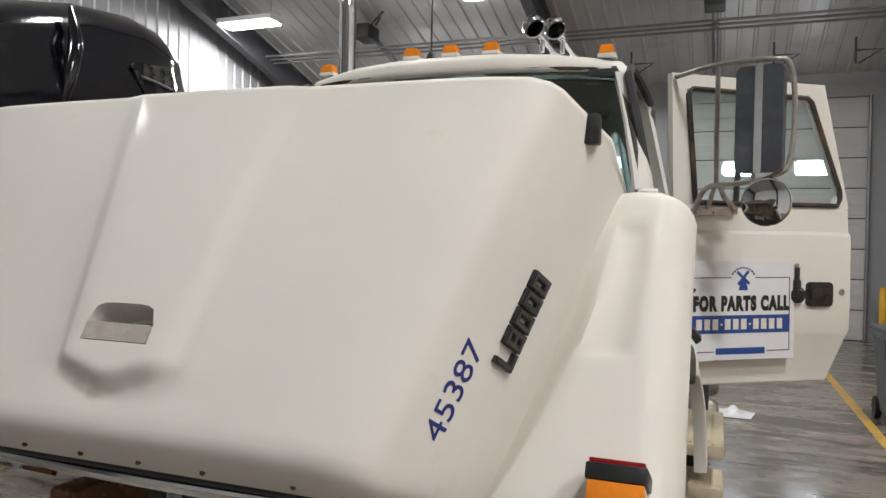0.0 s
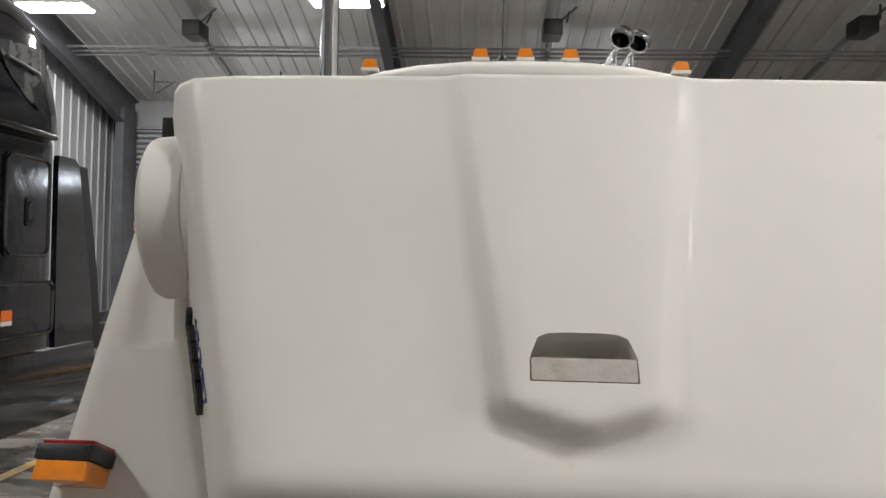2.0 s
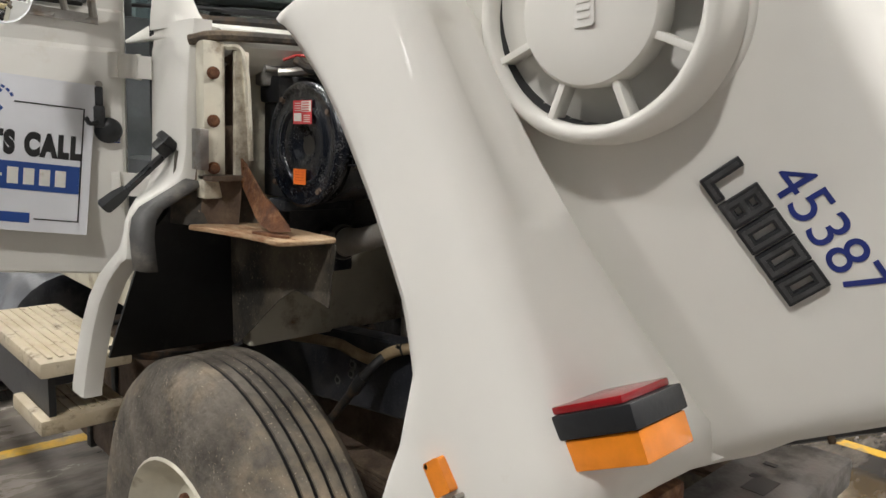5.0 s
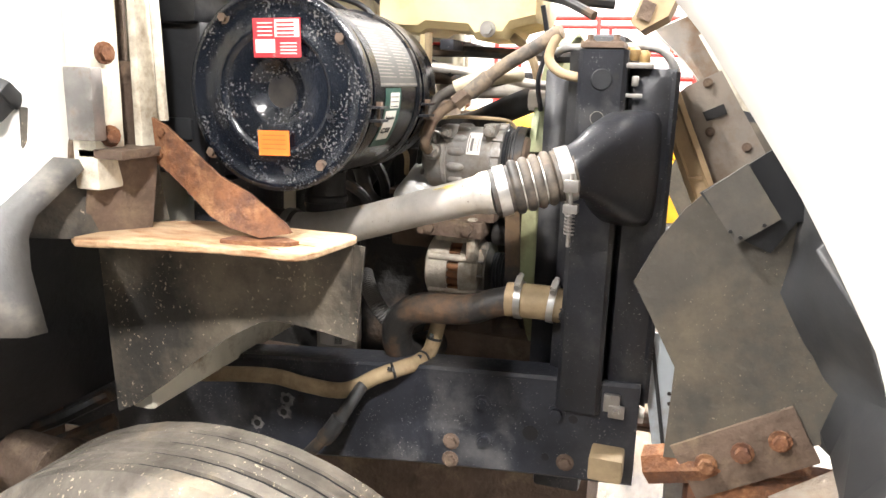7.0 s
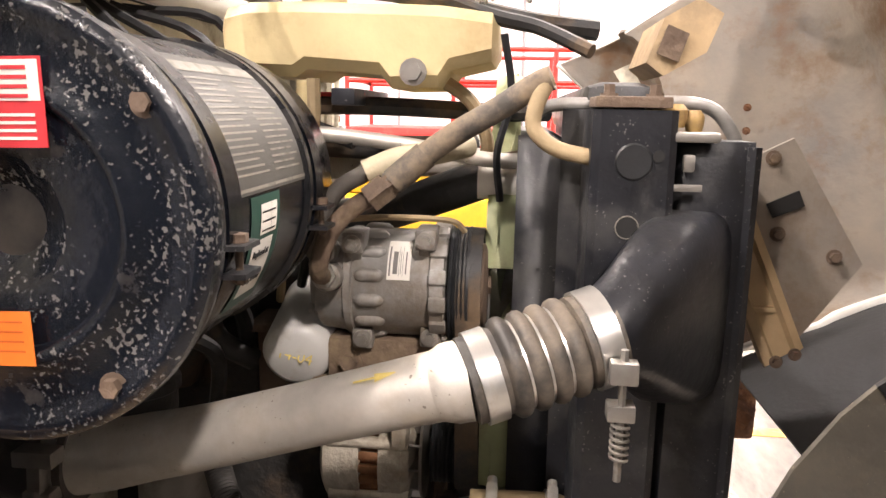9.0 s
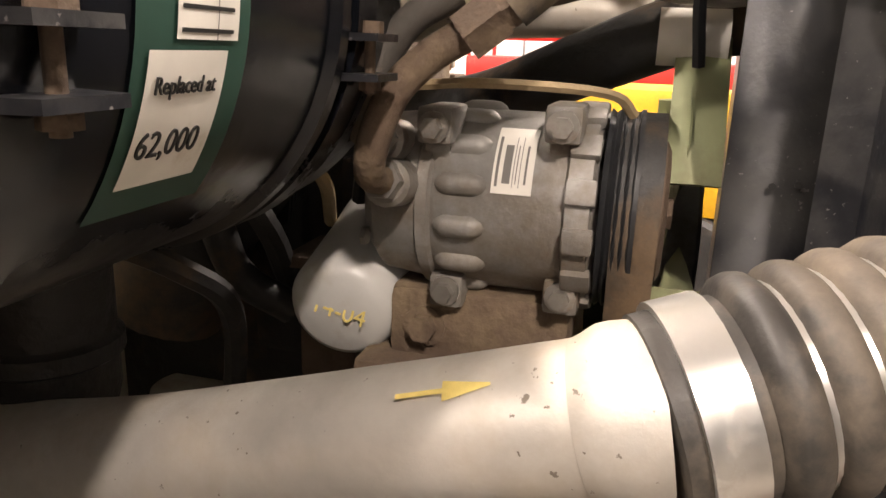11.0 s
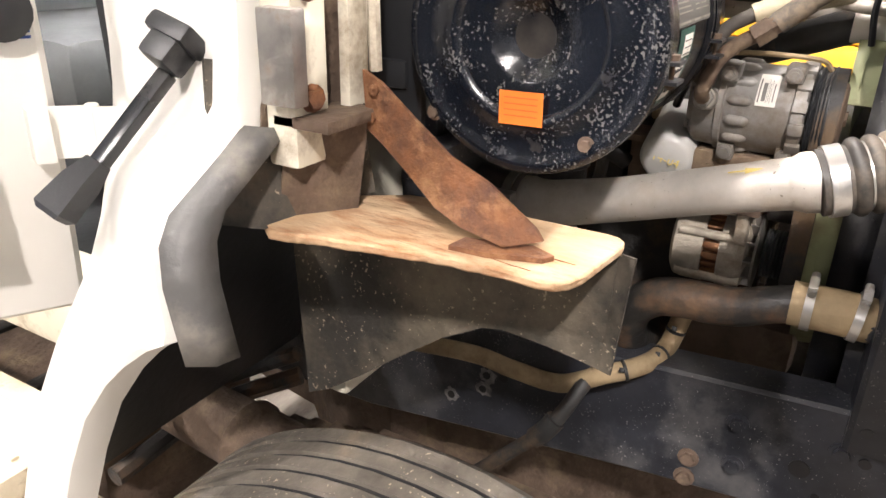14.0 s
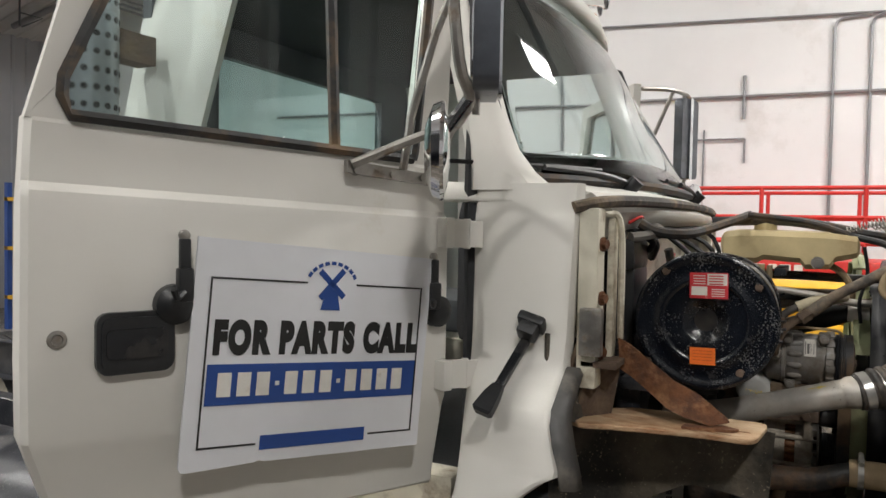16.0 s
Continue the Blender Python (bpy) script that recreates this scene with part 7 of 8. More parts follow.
box(b, (-0.17, 0.13, 0.85), (0.17, 0.9, 0.95), 0.03)
box(b, (-0.25, 0.12, 0.99), (-0.1, 0.4, 1.1), 0.03)
part("oil_pan", b, RUST_DULL, block)
b = BM()
for z, r, y0, y1 in ((1.09, 0.1, 0.15, 0.2), (1.36, 0.08, 0.15, 0.2)):
    cyl(b, (0, y0, z), (0, y1, z), r, seg=28)
part("crank_pulley", b, ENGINE_DARK, block)
# fuel filter, oil filter
b = BM()
lathe(b, (-0.225, 0.625, 0.925), (0, 0, 1), [(0, 0.03), (0.004, 0.05), (0.015, 0.056), (0.25, 0.056), (0.262, 0.06), (0.275, 0.06), (0.28, 0.05), (0.31, 0.05)], 32)
ff = part("fuel_filter", b, mat("greasy_white_can", (0.42, 0.4, 0.36), 0.4, var=0.12, scale=8, dirt=(0.2, 0.16, 0.12), dscale=6, dlevel=0.6, bump=0.06), truck, "greasy white spin-on filter")
b = BM()
rings(b, [[(-0.225 + math.cos(a) * 0.0567, 0.625 + math.sin(a) * 0.0567, z) for a in [radians(150 + 12 * k) for k in range(15)]] for z in (1.025, 1.09)], closed=False)
part("paper_label", b, PAPER, ff)
b = BM()
for j, z0 in enumerate((1.066, 1.04)):
    for k in range(7):
        a = radians(196 + 2.6 * k)
        c = V(-0.225 + math.cos(a) * 0.0575, 0.625 + math.sin(a) * 0.0575, z0)
        t = V(-math.sin(a), math.cos(a), 0)
        box(b, (-0.0007 - 0.0003 * (k % 2), -0.01, 0), (0.0007, 0.01, 0.0006), 0, frame_at(c, t, (0, 0, 1)))
part("code_bars", b, INK, ff)
b = BM()
lathe(b, (-0.4, 0.369, 1.421), (0.9, 0.05, 0.22), [(0, 0.001), (0.001, 0.034), (0.006, 0.041), (0.014, 0.045), (0.1, 0.046), (0.14, 0.048)], 32)
of = part("oil_filter", b, mat("dull_white_filter_can", (0.48, 0.48, 0.46), 0.35, var=0.08, scale=8, dirt=(0.3, 0.24, 0.17), dscale=7, dlevel=0.62), truck, "dull white spin-on oil filter with a yellow pen date")
lettering("pen_date", "14-04", 0.02, frame_at((-0.4012, 0.369, 1.424), (0.03, -1, -0.22), (0.23, -0.22, 1)), YELLOW_MARK, of, "yellow pen date", 0.0003)
b = BM()
box(b, (-0.3, 0.33, 1.42), (-0.2, 0.47, 1.432), 0.003)
box(b, (-0.29, 0.36, 1.3), (-0.19, 0.46, 1.43), 0.01)
part("filter_head", b, RUST_DULL, truck)

# air-conditioning compressor
CC = V(-0.35, 0, 1.515)
b = BM()
lathe(b, CC + V(0, 0.35, 0), (0, -1, 0), [(0, 0.02), (0.002, 0.05), (0.012, 0.062), (0.045, 0.066), (0.047, 0.07), (0.055, 0.07), (0.057, 0.066), (0.06, 0.068), (0.15, 0.068), (0.152, 0.073), (0.168, 0.073), (0.172, 0.06), (0.178, 0.055)], 48)
comp = part("compressor", b, CAST_ALU, truck, "grey cast air-conditioning compressor")
for k in range(7):
    a = radians(360 / 7 * k + 100)
    dv = V(math.cos(a), 0, math.sin(a))
    p = CC + dv * 0.064
    b = BM()
    tube(b, [p + V(0, 0.346, 0), p + V(0, 0.342, 0)], 0.007, 6, smooth=False)
    part("head_bolt", b, STEEL, comp)
# pressed pads round the rear half, toothed front flange
for k in range(14):
    a = radians(360 / 14 * k + 8)
    dv = V(math.cos(a), 0, math.sin(a))
    p = CC + dv * 0.0655
    b = BM()
    tube(b, [p + V(0, 0.287, 0) - dv * 0.004, p + V(0, 0.282, 0), p + V(0, 0.262, 0), p + V(0, 0.256, 0) - dv * 0.004], [0.005, 0.0085, 0.0085, 0.005], 10)
    part("cast_pad", b, CAST_ALU, comp)
    b = BM()
    box(b, (-0.009, 0.178, -0.004), (0.009, 0.199, 0.005), 0.003, Matrix.Translation((CC.x, 0, CC.z)) @ frame_at(dv * 0.0735, V(-dv.z, 0, dv.x), (0, 1, 0)))
    part("flange_tooth", b, CAST_ALU, comp)
for p, s in (((-0.419, 0.291, 1.576), 1), ((-0.414, 0.204, 1.581), 1), ((-0.406, 0.282, 1.454), -1), ((-0.406, 0.198, 1.459), -1)):
    p = Vector(p)
    b = BM()
    box(b, (p.x, p.y - 0.013, p.z - 0.014), (p.x + 0.05, p.y + 0.013, p.z + 0.012), 0.005)
    box(b, (p.x + 0.012, p.y - 0.01, p.z - (0.03 if s > 0 else -0.006)), (p.x + 0.04, p.y + 0.01, p.z - (0.005 if s > 0 else -0.04)), 0.004)
    part("mounting_lug", b, CAST_ALU, comp)
for p in ((-0.419, 0.291, 1.574), (-0.414, 0.204, 1.579), (-0.406, 0.282, 1.454), (-0.406, 0.198, 1.459)):
    b = BM()
    bolt(b, p, (-1, 0, 0), 0.0075, 0.007)
    part("lug_bolt", b, STEEL, comp)
b = BM()
n = 8
rings(b, [[(CC.x - math.cos(radians(a)) * 0.0688, y, CC.z + math.sin(radians(a)) * 0.0688) for a in [14 + 44 * i / n for i in range(n + 1)]] for y in (0.25, 0.222)], closed=False)
cl_ = part("maker_label", b, PAPER, comp, "small white printed label")
for k, (y0, y1) in enumerate(((0.248, 0.246), (0.243, 0.2375), (0.236, 0.2355), (0.234, 0.2333), (0.2315, 0.231), (0.228, 0.2265))):
    b = BM()
    a0, a1 = (18, 50) if k % 2 == 0 else (20, 44)
    rings(b, [[(CC.x - math.cos(radians(a)) * 0.0692, y, CC.z + math.sin(radians(a)) * 0.0692) for a in [a0 + (a1 - a0) * i / 5 for i in range(6)]] for y in (y0, y1)], closed=False)
    part("print_bar", b, INK_GREY, cl_)
b = BM()
prof = [(0, 0.05), (0.0, 0.0735)]
for k in range(4):
    prof += [(0.003 + 0.005 * k, 0.0735), (0.0055 + 0.005 * k, 0.0705)]
prof += [(0.024, 0.0735), (0.024, 0.05)]
lathe(b, CC + V(0, 0.152, 0), (0, 1, 0), prof, 48)
part("clutch_pulley", b, BLACK_PLASTIC, comp)
b = BM()
lathe(b, CC + V(0, 0.131, 0), (0, 1, 0), [(0, 0.02), (0.001, 0.046), (0.004, 0.052), (0.022, 0.053)], 32)
cyl(b, CC + V(0, 0.127, 0), CC + V(0, 0.134, 0), 0.012, seg=6)
part("clutch_plate", b, RUST_DULL, comp)
b = BM()
for p, s in (((-0.42, 0.318, 1.533), 1), ((-0.405, 0.328, 1.56), 1)):
    p = Vector(p)
    cyl(b, p + V(0.03, 0, -0.004), p + V(-0.02, 0, 0.004), 0.017, seg=16, bev=0.003)
    cyl(b, p + V(-0.014, 0, 0.004), p + V(-0.03, 0, 0.008), 0.014, seg=6)
part("hose_port", b, STEEL, comp)
b = BM()
tube(b, [(-0.44, 0.318, 1.538), (-0.468, 0.318, 1.548), (-0.478, 0.312, 1.57), (-0.474, 0.3, 1.6), (-0.465, 0.28, 1.622), (-0.457, 0.255, 1.638)], 0.0105, 10)
cyl(b, (-0.459, 0.262, 1.632), (-0.455, 0.242, 1.648), 0.017, seg=6)
cyl(b, (-0.456, 0.245, 1.645), (-0.453, 0.232, 1.655), 0.014, seg=6)
part("rusty_elbow", b, RUST_DULL, truck, "rusty steel compressor elbow")
b = BM()
tube(b, [(-0.43, 0.33, 1.565), (-0.455, 0.33, 1.575), (-0.462, 0.322, 1.6), (-0.452, 0.3, 1.64), (-0.44, 0.27, 1.66)], 0.01, 10)
part("grey_elbow", b, DUST_RUBBER, truck)
b = BM()
tube(b, [(-0.453, 0.24, 1.65), (-0.45, 0.21, 1.675), (-0.45, 0.17, 1.705), (-0.45, 0.12, 1.735), (-0.451, 0.082, 1.76), (-0.454, 0.066, 1.767)], 0.0135, 14)
cyl(b, (-0.454, 0.236, 1.652), (-0.4505, 0.2, 1.683), 0.0155, seg=16)
part("refrigerant_hose", b, DUST_RUBBER, truck, "dusty grey refrigerant hose")
b = BM()
tube(b, [(-0.44, 0.27, 1.66), (-0.43, 0.235, 1.675), (-0.41, 0.2, 1.682), (-0.36, 0.16, 1.69)], 0.0145, 14)
part("refrigerant_hose", b, PALE_HOSE, truck, "dusty tan refrigerant hose")
b = BM()
tube(b, [(-0.42, 0.32, 1.6), (-0.4, 0.26, 1.604), (-0.38, 0.18, 1.6), (-0.37, 0.16, 1.585)], 0.004, 6)
part("clutch_wire", b, TAN_RUBBER, truck)
# large coolant hoses and pipes over the engine
b = BM()
tube(b, [(-0.12, 0.4, 1.56), (-0.2, 0.3, 1.58), (-0.26, 0.2, 1.62), (-0.28, 0.12, 1.65), (-0.28, 0.04, 1.66)], 0.027, 14)
part("upper_hose", b, RUBBER, truck, "black upper radiator hose")
b = BM()
tube(b, [(-0.44, 0.42, 1.7), (-0.38, 0.36, 1.702), (-0.35, 0.25, 1.69), (-0.33, 0.12, 1.67), (-0.3, 0.06, 1.68)], 0.01, 10)
part("water_pipe", b, ALU, truck)
b = BM()
tube(b, [(-0.2, 0.5, 1.64), (-0.22, 0.3, 1.655), (-0.22, 0.16, 1.66), (-0.2, 0.08, 1.66)], 0.02, 12)
part("water_pipe", b, ALU, truck)
b = BM()
tube(b, [(-0.4, 0.5, 1.74), (-0.32, 0.4, 1.735), (-0.28, 0.28, 1.735), (-0.24, 0.14, 1.73), (-0.2, 0.06, 1.73)], 0.012, 8)
part("heater_hose", b, RUBBER, truck)
b = BM()
tube(b, [(-0.3, 0.5, 1.69), (-0.28, 0.4, 1.685), (-0.26, 0.3, 1.68), (-0.2, 0.16, 1.68)], 0.017, 10)
part("heater_hose", b, RUBBER, truck)
b = BM()
tube(b, [(-0.33, 0.47, 1.68), (-0.34, 0.42, 1.675), (-0.33, 0.36, 1.68)], 0.019, 10)
part("white_pipe", b, PAPER, truck)
b = BM()
tube(b, [(-0.3, 0.15, 1.64), (-0.3, 0.1, 1.64)], 0.022, 10, smooth=False)
part("white_pipe", b, PAPER, truck)
b = BM()
tube(b, [(-0.4, 0.55, 1.7), (-0.35, 0.6, 1.75), (-0.2, 0.62, 1.78)], 0.004, 5)
tube(b, [(-0.38, 0.5, 1.72), (-0.33, 0.44, 1.745), (-0.3, 0.3, 1.75)], 0.003, 5)
part("red_wire", b, RED_PAINT, truck)
b = BM()
tube(b, [(-0.37, 0.12, 1.82), (-0.355, 0.11, 1.75), (-0.35, 0.125, 1.68), (-0.33, 0.12, 1.62)], 0.005, 6)
part("wire_loom", b, BLACK_PLASTIC, truck)
for k in range(4):
    b = BM()
    tube(b, [(-0.36 + 0.03 * k, 0.64, 1.86), (-0.4 + 0.05 * k, 0.5, 1.74 + 0.03 * k), (-0.3, 0.46, 1.6), (-0.24 + 0.01 * k, 0.5, 1.45)], 0.007, 6)
    part("wire_loom", b, BLACK_PLASTIC, truck)
b = BM()
tube(b, [(-0.45, 0.66, 1.7), (-0.4, 0.6, 1.55), (-0.36, 0.52, 1.5), (-0.33, 0.5, 1.42), (-0.3, 0.46, 1.38)], 0.016, 10)
part("fuel_hose", b, RUBBER, truck)
b = BM()
tube(b, [(-0.42, 0.6, 1.8), (-0.36, 0.56, 1.6), (-0.34, 0.47, 1.48), (-0.27, 0.48, 1.4)], 0.012, 8)
part("fuel_hose", b, RUBBER, truck)

# expansion tank
b = BM()
loops = []
for y, z0, z1, w in ((0.128, 1.802, 1.835, 0.09), (0.135, 1.79, 1.846, 0.102), (0.185, 1.778, 1.852, 0.108), (0.198, 1.758, 1.853, 0.11), (0.255, 1.756, 1.855, 0.11), (0.268, 1.772, 1.855, 0.11), (0.36, 1.778, 1.857, 0.11), (0.375, 1.768, 1.857, 0.11), (0.43, 1.77, 1.856, 0.108), (0.462, 1.782, 1.85, 0.1), (0.47, 1.8, 1.838, 0.085)):
    c, r = -0.26, 0.014
    loops.append([(c - w, y, z0 + r), (c - w, y, z1 - r), (c - w + r, y, z1), (c, y, z1 + 0.004), (c + w - r, y, z1), (c + w, y, z1 - r), (c + w, y, z0 + r), (c + w - r, y, z0), (c - w + r, y, z0)])
rings(b, loops)
tank = part("expansion_tank", b, TANK, truck, "yellowed plastic coolant tank")
b = BM()
bolt(b, (-0.376, 0.226, 1.775), (-1, 0, 0), 0.011, 0.008)
part("tank_bolt", b, STEEL, tank)
b = BM()
cyl(b, (-0.35, 0.365, 1.7), (-0.35, 0.365, 1.765), 0.011)
cyl(b, (-0.27, 0.36, 1.85), (-0.27, 0.36, 1.88), 0.03, seg=20, bev=0.004)
part("tank_neck", b, TANK, tank)
b = BM()
box(b, (-0.36, 0.3, 1.735), (-0.13, 0.33, 1.756), 0.003)
part("tank_bracket", b, FRAME_BLACK, truck)
b = BM()
tube(b, [(-0.37, 0.4, 1.9), (-0.345, 0.25, 1.88), (-0.34, 0.14, 1.845), (-0.345, 0.08, 1.83), (-0.38, 0.02, 1.8)], 0.009, 8)
tube(b, [(-0.3, 0.5, 1.88), (-0.28, 0.3, 1.885), (-0.24, 0.1, 1.85), (-0.22, 0.0, 1.84)], 0.014, 8)
part("throttle_cable", b, RUBBER, truck)
b = BM()
for (p0, p1) in ((V(-0.34, 0.16, 1.862), V(-0.33, 0.04, 1.9)), (V(-0.3, 0.1, 1.87), V(-0.28, -0.02, 1.92))):
    P = []
    dv = p1 - p0
    _, u, w = basis(dv)
    for k in range(121):
        a = k * 2 * math.pi / 8
        P.append(p0 + dv * k / 120 + (u * math.cos(a) + w * math.sin(a)) * 0.008)
    tube(b, P, 0.002, 4, smooth=False)
part("return_spring", b, STEEL, truck, "dull coil return springs")

# alternator
AL = V(-0.33, 0, 1.275)
b = BM()
lathe(b, AL + V(0, 0.345, 0), (0, -1, 0), [(0, 0.03), (0.002, 0.055), (0.008, 0.066), (0.02, 0.07), (0.055, 0.07), (0.056, 0.06)], 40)
lathe(b, AL + V(0, 0.265, 0), (0, -1, 0), [(0, 0.06), (0.001, 0.07), (0.03, 0.07), (0.04, 0.062), (0.044, 0.04)], 40)
for a in (150, 215, 30):
    dv = V(math.cos(radians(a)), 0, math.sin(radians(a)))
    p = AL + dv * 0.07
    cyl(b, p + V(0, 0.33, 0), p + V(0, 0.225, 0), 0.008, seg=10)
box(b, (-0.41, 0.225, 1.31), (-0.37, 0.245, 1.4), 0.006)
box(b, (-0.36, 0.23, 1.33), (-0.3, 0.33, 1.38), 0.008)
alt = part("alternator", b, PALE_CAST, truck, "pale cast alternator with a copper winding gap")
b = BM()
cyl(b, AL + V(0, 0.292, 0), AL + V(0, 0.262, 0), 0.058, seg=28)
part("winding", b, COPPER, alt)
for k in range(24):
    b = BM()
    a = radians(15 * k)
    p = AL + V(math.cos(a), 0, math.sin(a)) * 0.0635
    box(b, (-0.0055, -0.013, -0.004), (0.0055, 0.013, 0.004), 0.002, frame_at(V(p.x, 0.277, p.z), V(-math.sin(a), 0, math.cos(a)), (0, 1, 0)))
    part("winding_bar", b, COPPER, alt)
b = BM()
lathe(b, AL + V(0, 0.212, 0), (0, -1, 0), [(0, 0.02), (0.0, 0.062), (0.004, 0.064), (0.006, 0.02)], 32)
part("cooling_fan", b, STEEL, alt)
for k in range(12):
    b = BM()
    a = radians(30 * k)
    p = AL + V(math.cos(a), 0, math.sin(a)) * 0.05
    box(b, (-0.012, -0.007, -0.0012), (0.012, 0.007, 0.0012), 0, frame_at(V(p.x, 0.219, p.z), (math.cos(a), 0, math.sin(a)), (0, 1, 0)))
    part("fan_vane", b, STEEL, alt)
b = BM()
prof = [(0, 0.02)] + [(0.002 + 0.003 * k, 0.042 if k % 2 == 0 else 0.0395) for k in range(11)] + [(0.035, 0.02)]
lathe(b, AL + V(0, 0.168, 0), (0, 1, 0), prof, 36)
cyl(b, AL + V(0, 0.155, 0), AL + V(0, 0.17, 0), 0.014, seg=6)
part("alternator_pulley", b, BLACK_PLASTIC, alt)
b = BM()
cyl(b, (-0.325, 0.165, 1.362), (-0.325, 0.207, 1.362), 0.03, seg=28, bev=0.003)
part("idler_pulley", b, BLACK_GLOSS, truck)
b = BM()
box(b, (-0.42, 0.21, 1.36), (-0.25, 0.35, 1.395), 0.006)
box(b, (-0.395, 0.19, 1.39), (-0.25, 0.33, 1.45), 0.01)
box(b, (-0.26, 0.2, 1.25), (-0.2, 0.34, 1.5), 0.01)
for p in ((-0.42, 0.24, 1.378), (-0.42, 0.32, 1.378), (-0.395, 0.3, 1.42)):
    bolt(b, p, (-1, 0, 0), 0.011)
part("accessory_bracket", b, RUST_DULL, truck)
# belt round compressor, alternator and crank
b = BM()
arc = []
for c, r, a0, a1 in ((CC, 0.0675, 60, 200), (AL, 0.0435, 165, 260), (V(0, 0, 1.09), 0.102, 235, 330), (V(0, 0, 1.36), 0.082, 330, 420)):
    for k in range(9):
        a = radians(a0 + (a1 - a0) * k / 8)
        arc.append((c.x + math.cos(a) * r, c.z + math.sin(a) * r, math.cos(a), math.sin(a)))
outer = [V(x + cx * 0.005, 0, z + cz * 0.005) for x, z, cx, cz in arc]
inner = [V(x, 0, z) for x, z, cx, cz in arc]
k_ = len(arc)
vs = [[b.verts.new(p + V(0, y, 0)) for p in lp] for lp, y in ((outer, 0.137), (outer, 0.167), (inner, 0.167), (inner, 0.137))]
for i in range(k_):
    j = (i + 1) % k_
    for q in range(4):
        b.faces.new((vs[q][i], vs[q][j], vs[(q + 1) % 4][j], vs[(q + 1) % 4][i]))
part("drive_belt", b, RUBBER, truck)

# lower radiator hose
b = BM()
tube(b, [(-0.452, 0.035, 1.252), (-0.462, 0.07, 1.258), (-0.464, 0.14, 1.257)], 0.034, 24, n=4)
ts = part("hose_sleeve", b, TAN_RUBBER, truck, "tan rubber sleeve on the lower radiator hose")
for p, dv in (((-0.459, 0.05, 1.256), (0, 1, 0.1)), ((-0.464, 0.115, 1.258), (0, 1, 0))):
    band("hose_clamp", p, dv, 0.0345, 0.013, ts, STAINLESS, (-0.4, 0, 1))
b = BM()
tube(b, [(-0.43, -0.01, 1.24), (-0.45, 0.015, 1.247), (-0.459, 0.05, 1.255)], 0.031, 18)
part("radiator_stub", b, FRAME_BLACK, truck)
b = BM()
tube(b, [(-0.464, 0.125, 1.258), (-0.462, 0.17, 1.243), (-0.46, 0.21, 1.227), (-0.458, 0.25, 1.22), (-0.456, 0.29, 1.217), (-0.454, 0.335, 1.207), (-0.45, 0.37, 1.177), (-0.44, 0.382, 1.135), (-0.41, 0.374, 1.095), (-0.3, 0.34, 1.08)], [0.0285, 0.029, 0.031, 0.0325, 0.0325, 0.0325, 0.0325, 0.0325, 0.0325, 0.0325], 22)
part("lower_hose", b, HOSE_BLACK, truck, "black lower radiator hose with rusty stains", smooth=60)
# wiring in tan sleeving and grey corrugated conduit
for pts, nm in (([(-0.42, 0.288, 1.205), (-0.42, 0.3, 1.154), (-0.43, 0.31, 1.111), (-0.47, 0.322, 1.099), (-0.515, 0.345, 1.097), (-0.535, 0.387, 1.081), (-0.54, 0.46, 1.04), (-0.545, 0.546, 1.041), (-0.55, 0.62, 1.05), (-0.555, 0.73, 1.04), (-0.56, 0.86, 1.02)], 0), ([(-0.4, 0.4, 1.1), (-0.43, 0.416, 1.059), (-0.44, 0.457, 1.046), (-0.45, 0.5, 1.028), (-0.46, 0.552, 1.002), (-0.47, 0.605, 0.974)], 1)):
    b = BM()
    tube(b, pts, 0.0165 if nm == 0 else 0.014, 12)
    lm = part("sleeved_loom", b, TAN_RUBBER, truck, "tan-sleeved wiring loom with black ties")
    P = spline(pts, 6)
    for k in (8, 16, 26) if nm == 0 else (14,):
        dv = (P[k + 1] - P[k - 1]).normalized()
        b = BM()
        lathe(b, P[k] - dv * 0.003, dv, [(0, 0.0168), (0.001, 0.0182), (0.005, 0.0182), (0.006, 0.0168)], 14, caps=False)
        box(b, (-0.004, -0.004, 0.014), (0.004, 0.004, 0.026), 0.001, Matrix.Translation(P[k]) @ Matrix.Rotation(radians(-60), 4, "Y"))
        part("cable_tie", b, INK, lm)
b = BM()
tube(b, [(-0.37, 0.49, 1.25), (-0.4, 0.465, 1.222), (-0.41, 0.443, 1.193), (-0.415, 0.405, 1.15)], 0.0165, 14, n=20, ribs=0.13)
part("corrugated_conduit", b, mat("grey_conduit_plastic", (0.12, 0.115, 0.11), 0.5, var=0.15, scale=8), truck, "grey corrugated conduit")

# inner wheel guard: board, strap and flap
b = BM()
rng = random.Random(5)
corners = [(-0.777, 0.34), (-0.78, 0.325), (-0.79, 0.315), (-0.806, 0.313), (-0.87, 0.32), (-0.905, 0.324), (-0.925, 0.331), (-0.937, 0.343), (-0.941, 0.362), (-0.94, 0.42), (-0.946, 0.48), (-0.962, 0.56), (-0.976, 0.62), (-0.988, 0.655), (-0.992, 0.68), (-0.974, 0.703), (-0.9, 0.69), (-0.838, 0.676), (-0.79, 0.61), (-0.779, 0.48)]
out = []
for i, (x, y) in enumerate(corners):
    x2, y2 = corners[(i + 1) % len(corners)]
    k = 6 if 8 <= i <= 12 else 1
    for j in range(k):
        f = j / k
        out.append((x + (x2 - x) * f + (rng.uniform(-0.0015, 0.0025) if k == 6 and j else 0), y + (y2 - y) * f))
flat(b, frame_at((0, 0, 1.424), (1, 0, 0), (0, 1, 0)), out, -0.005, 0.007)
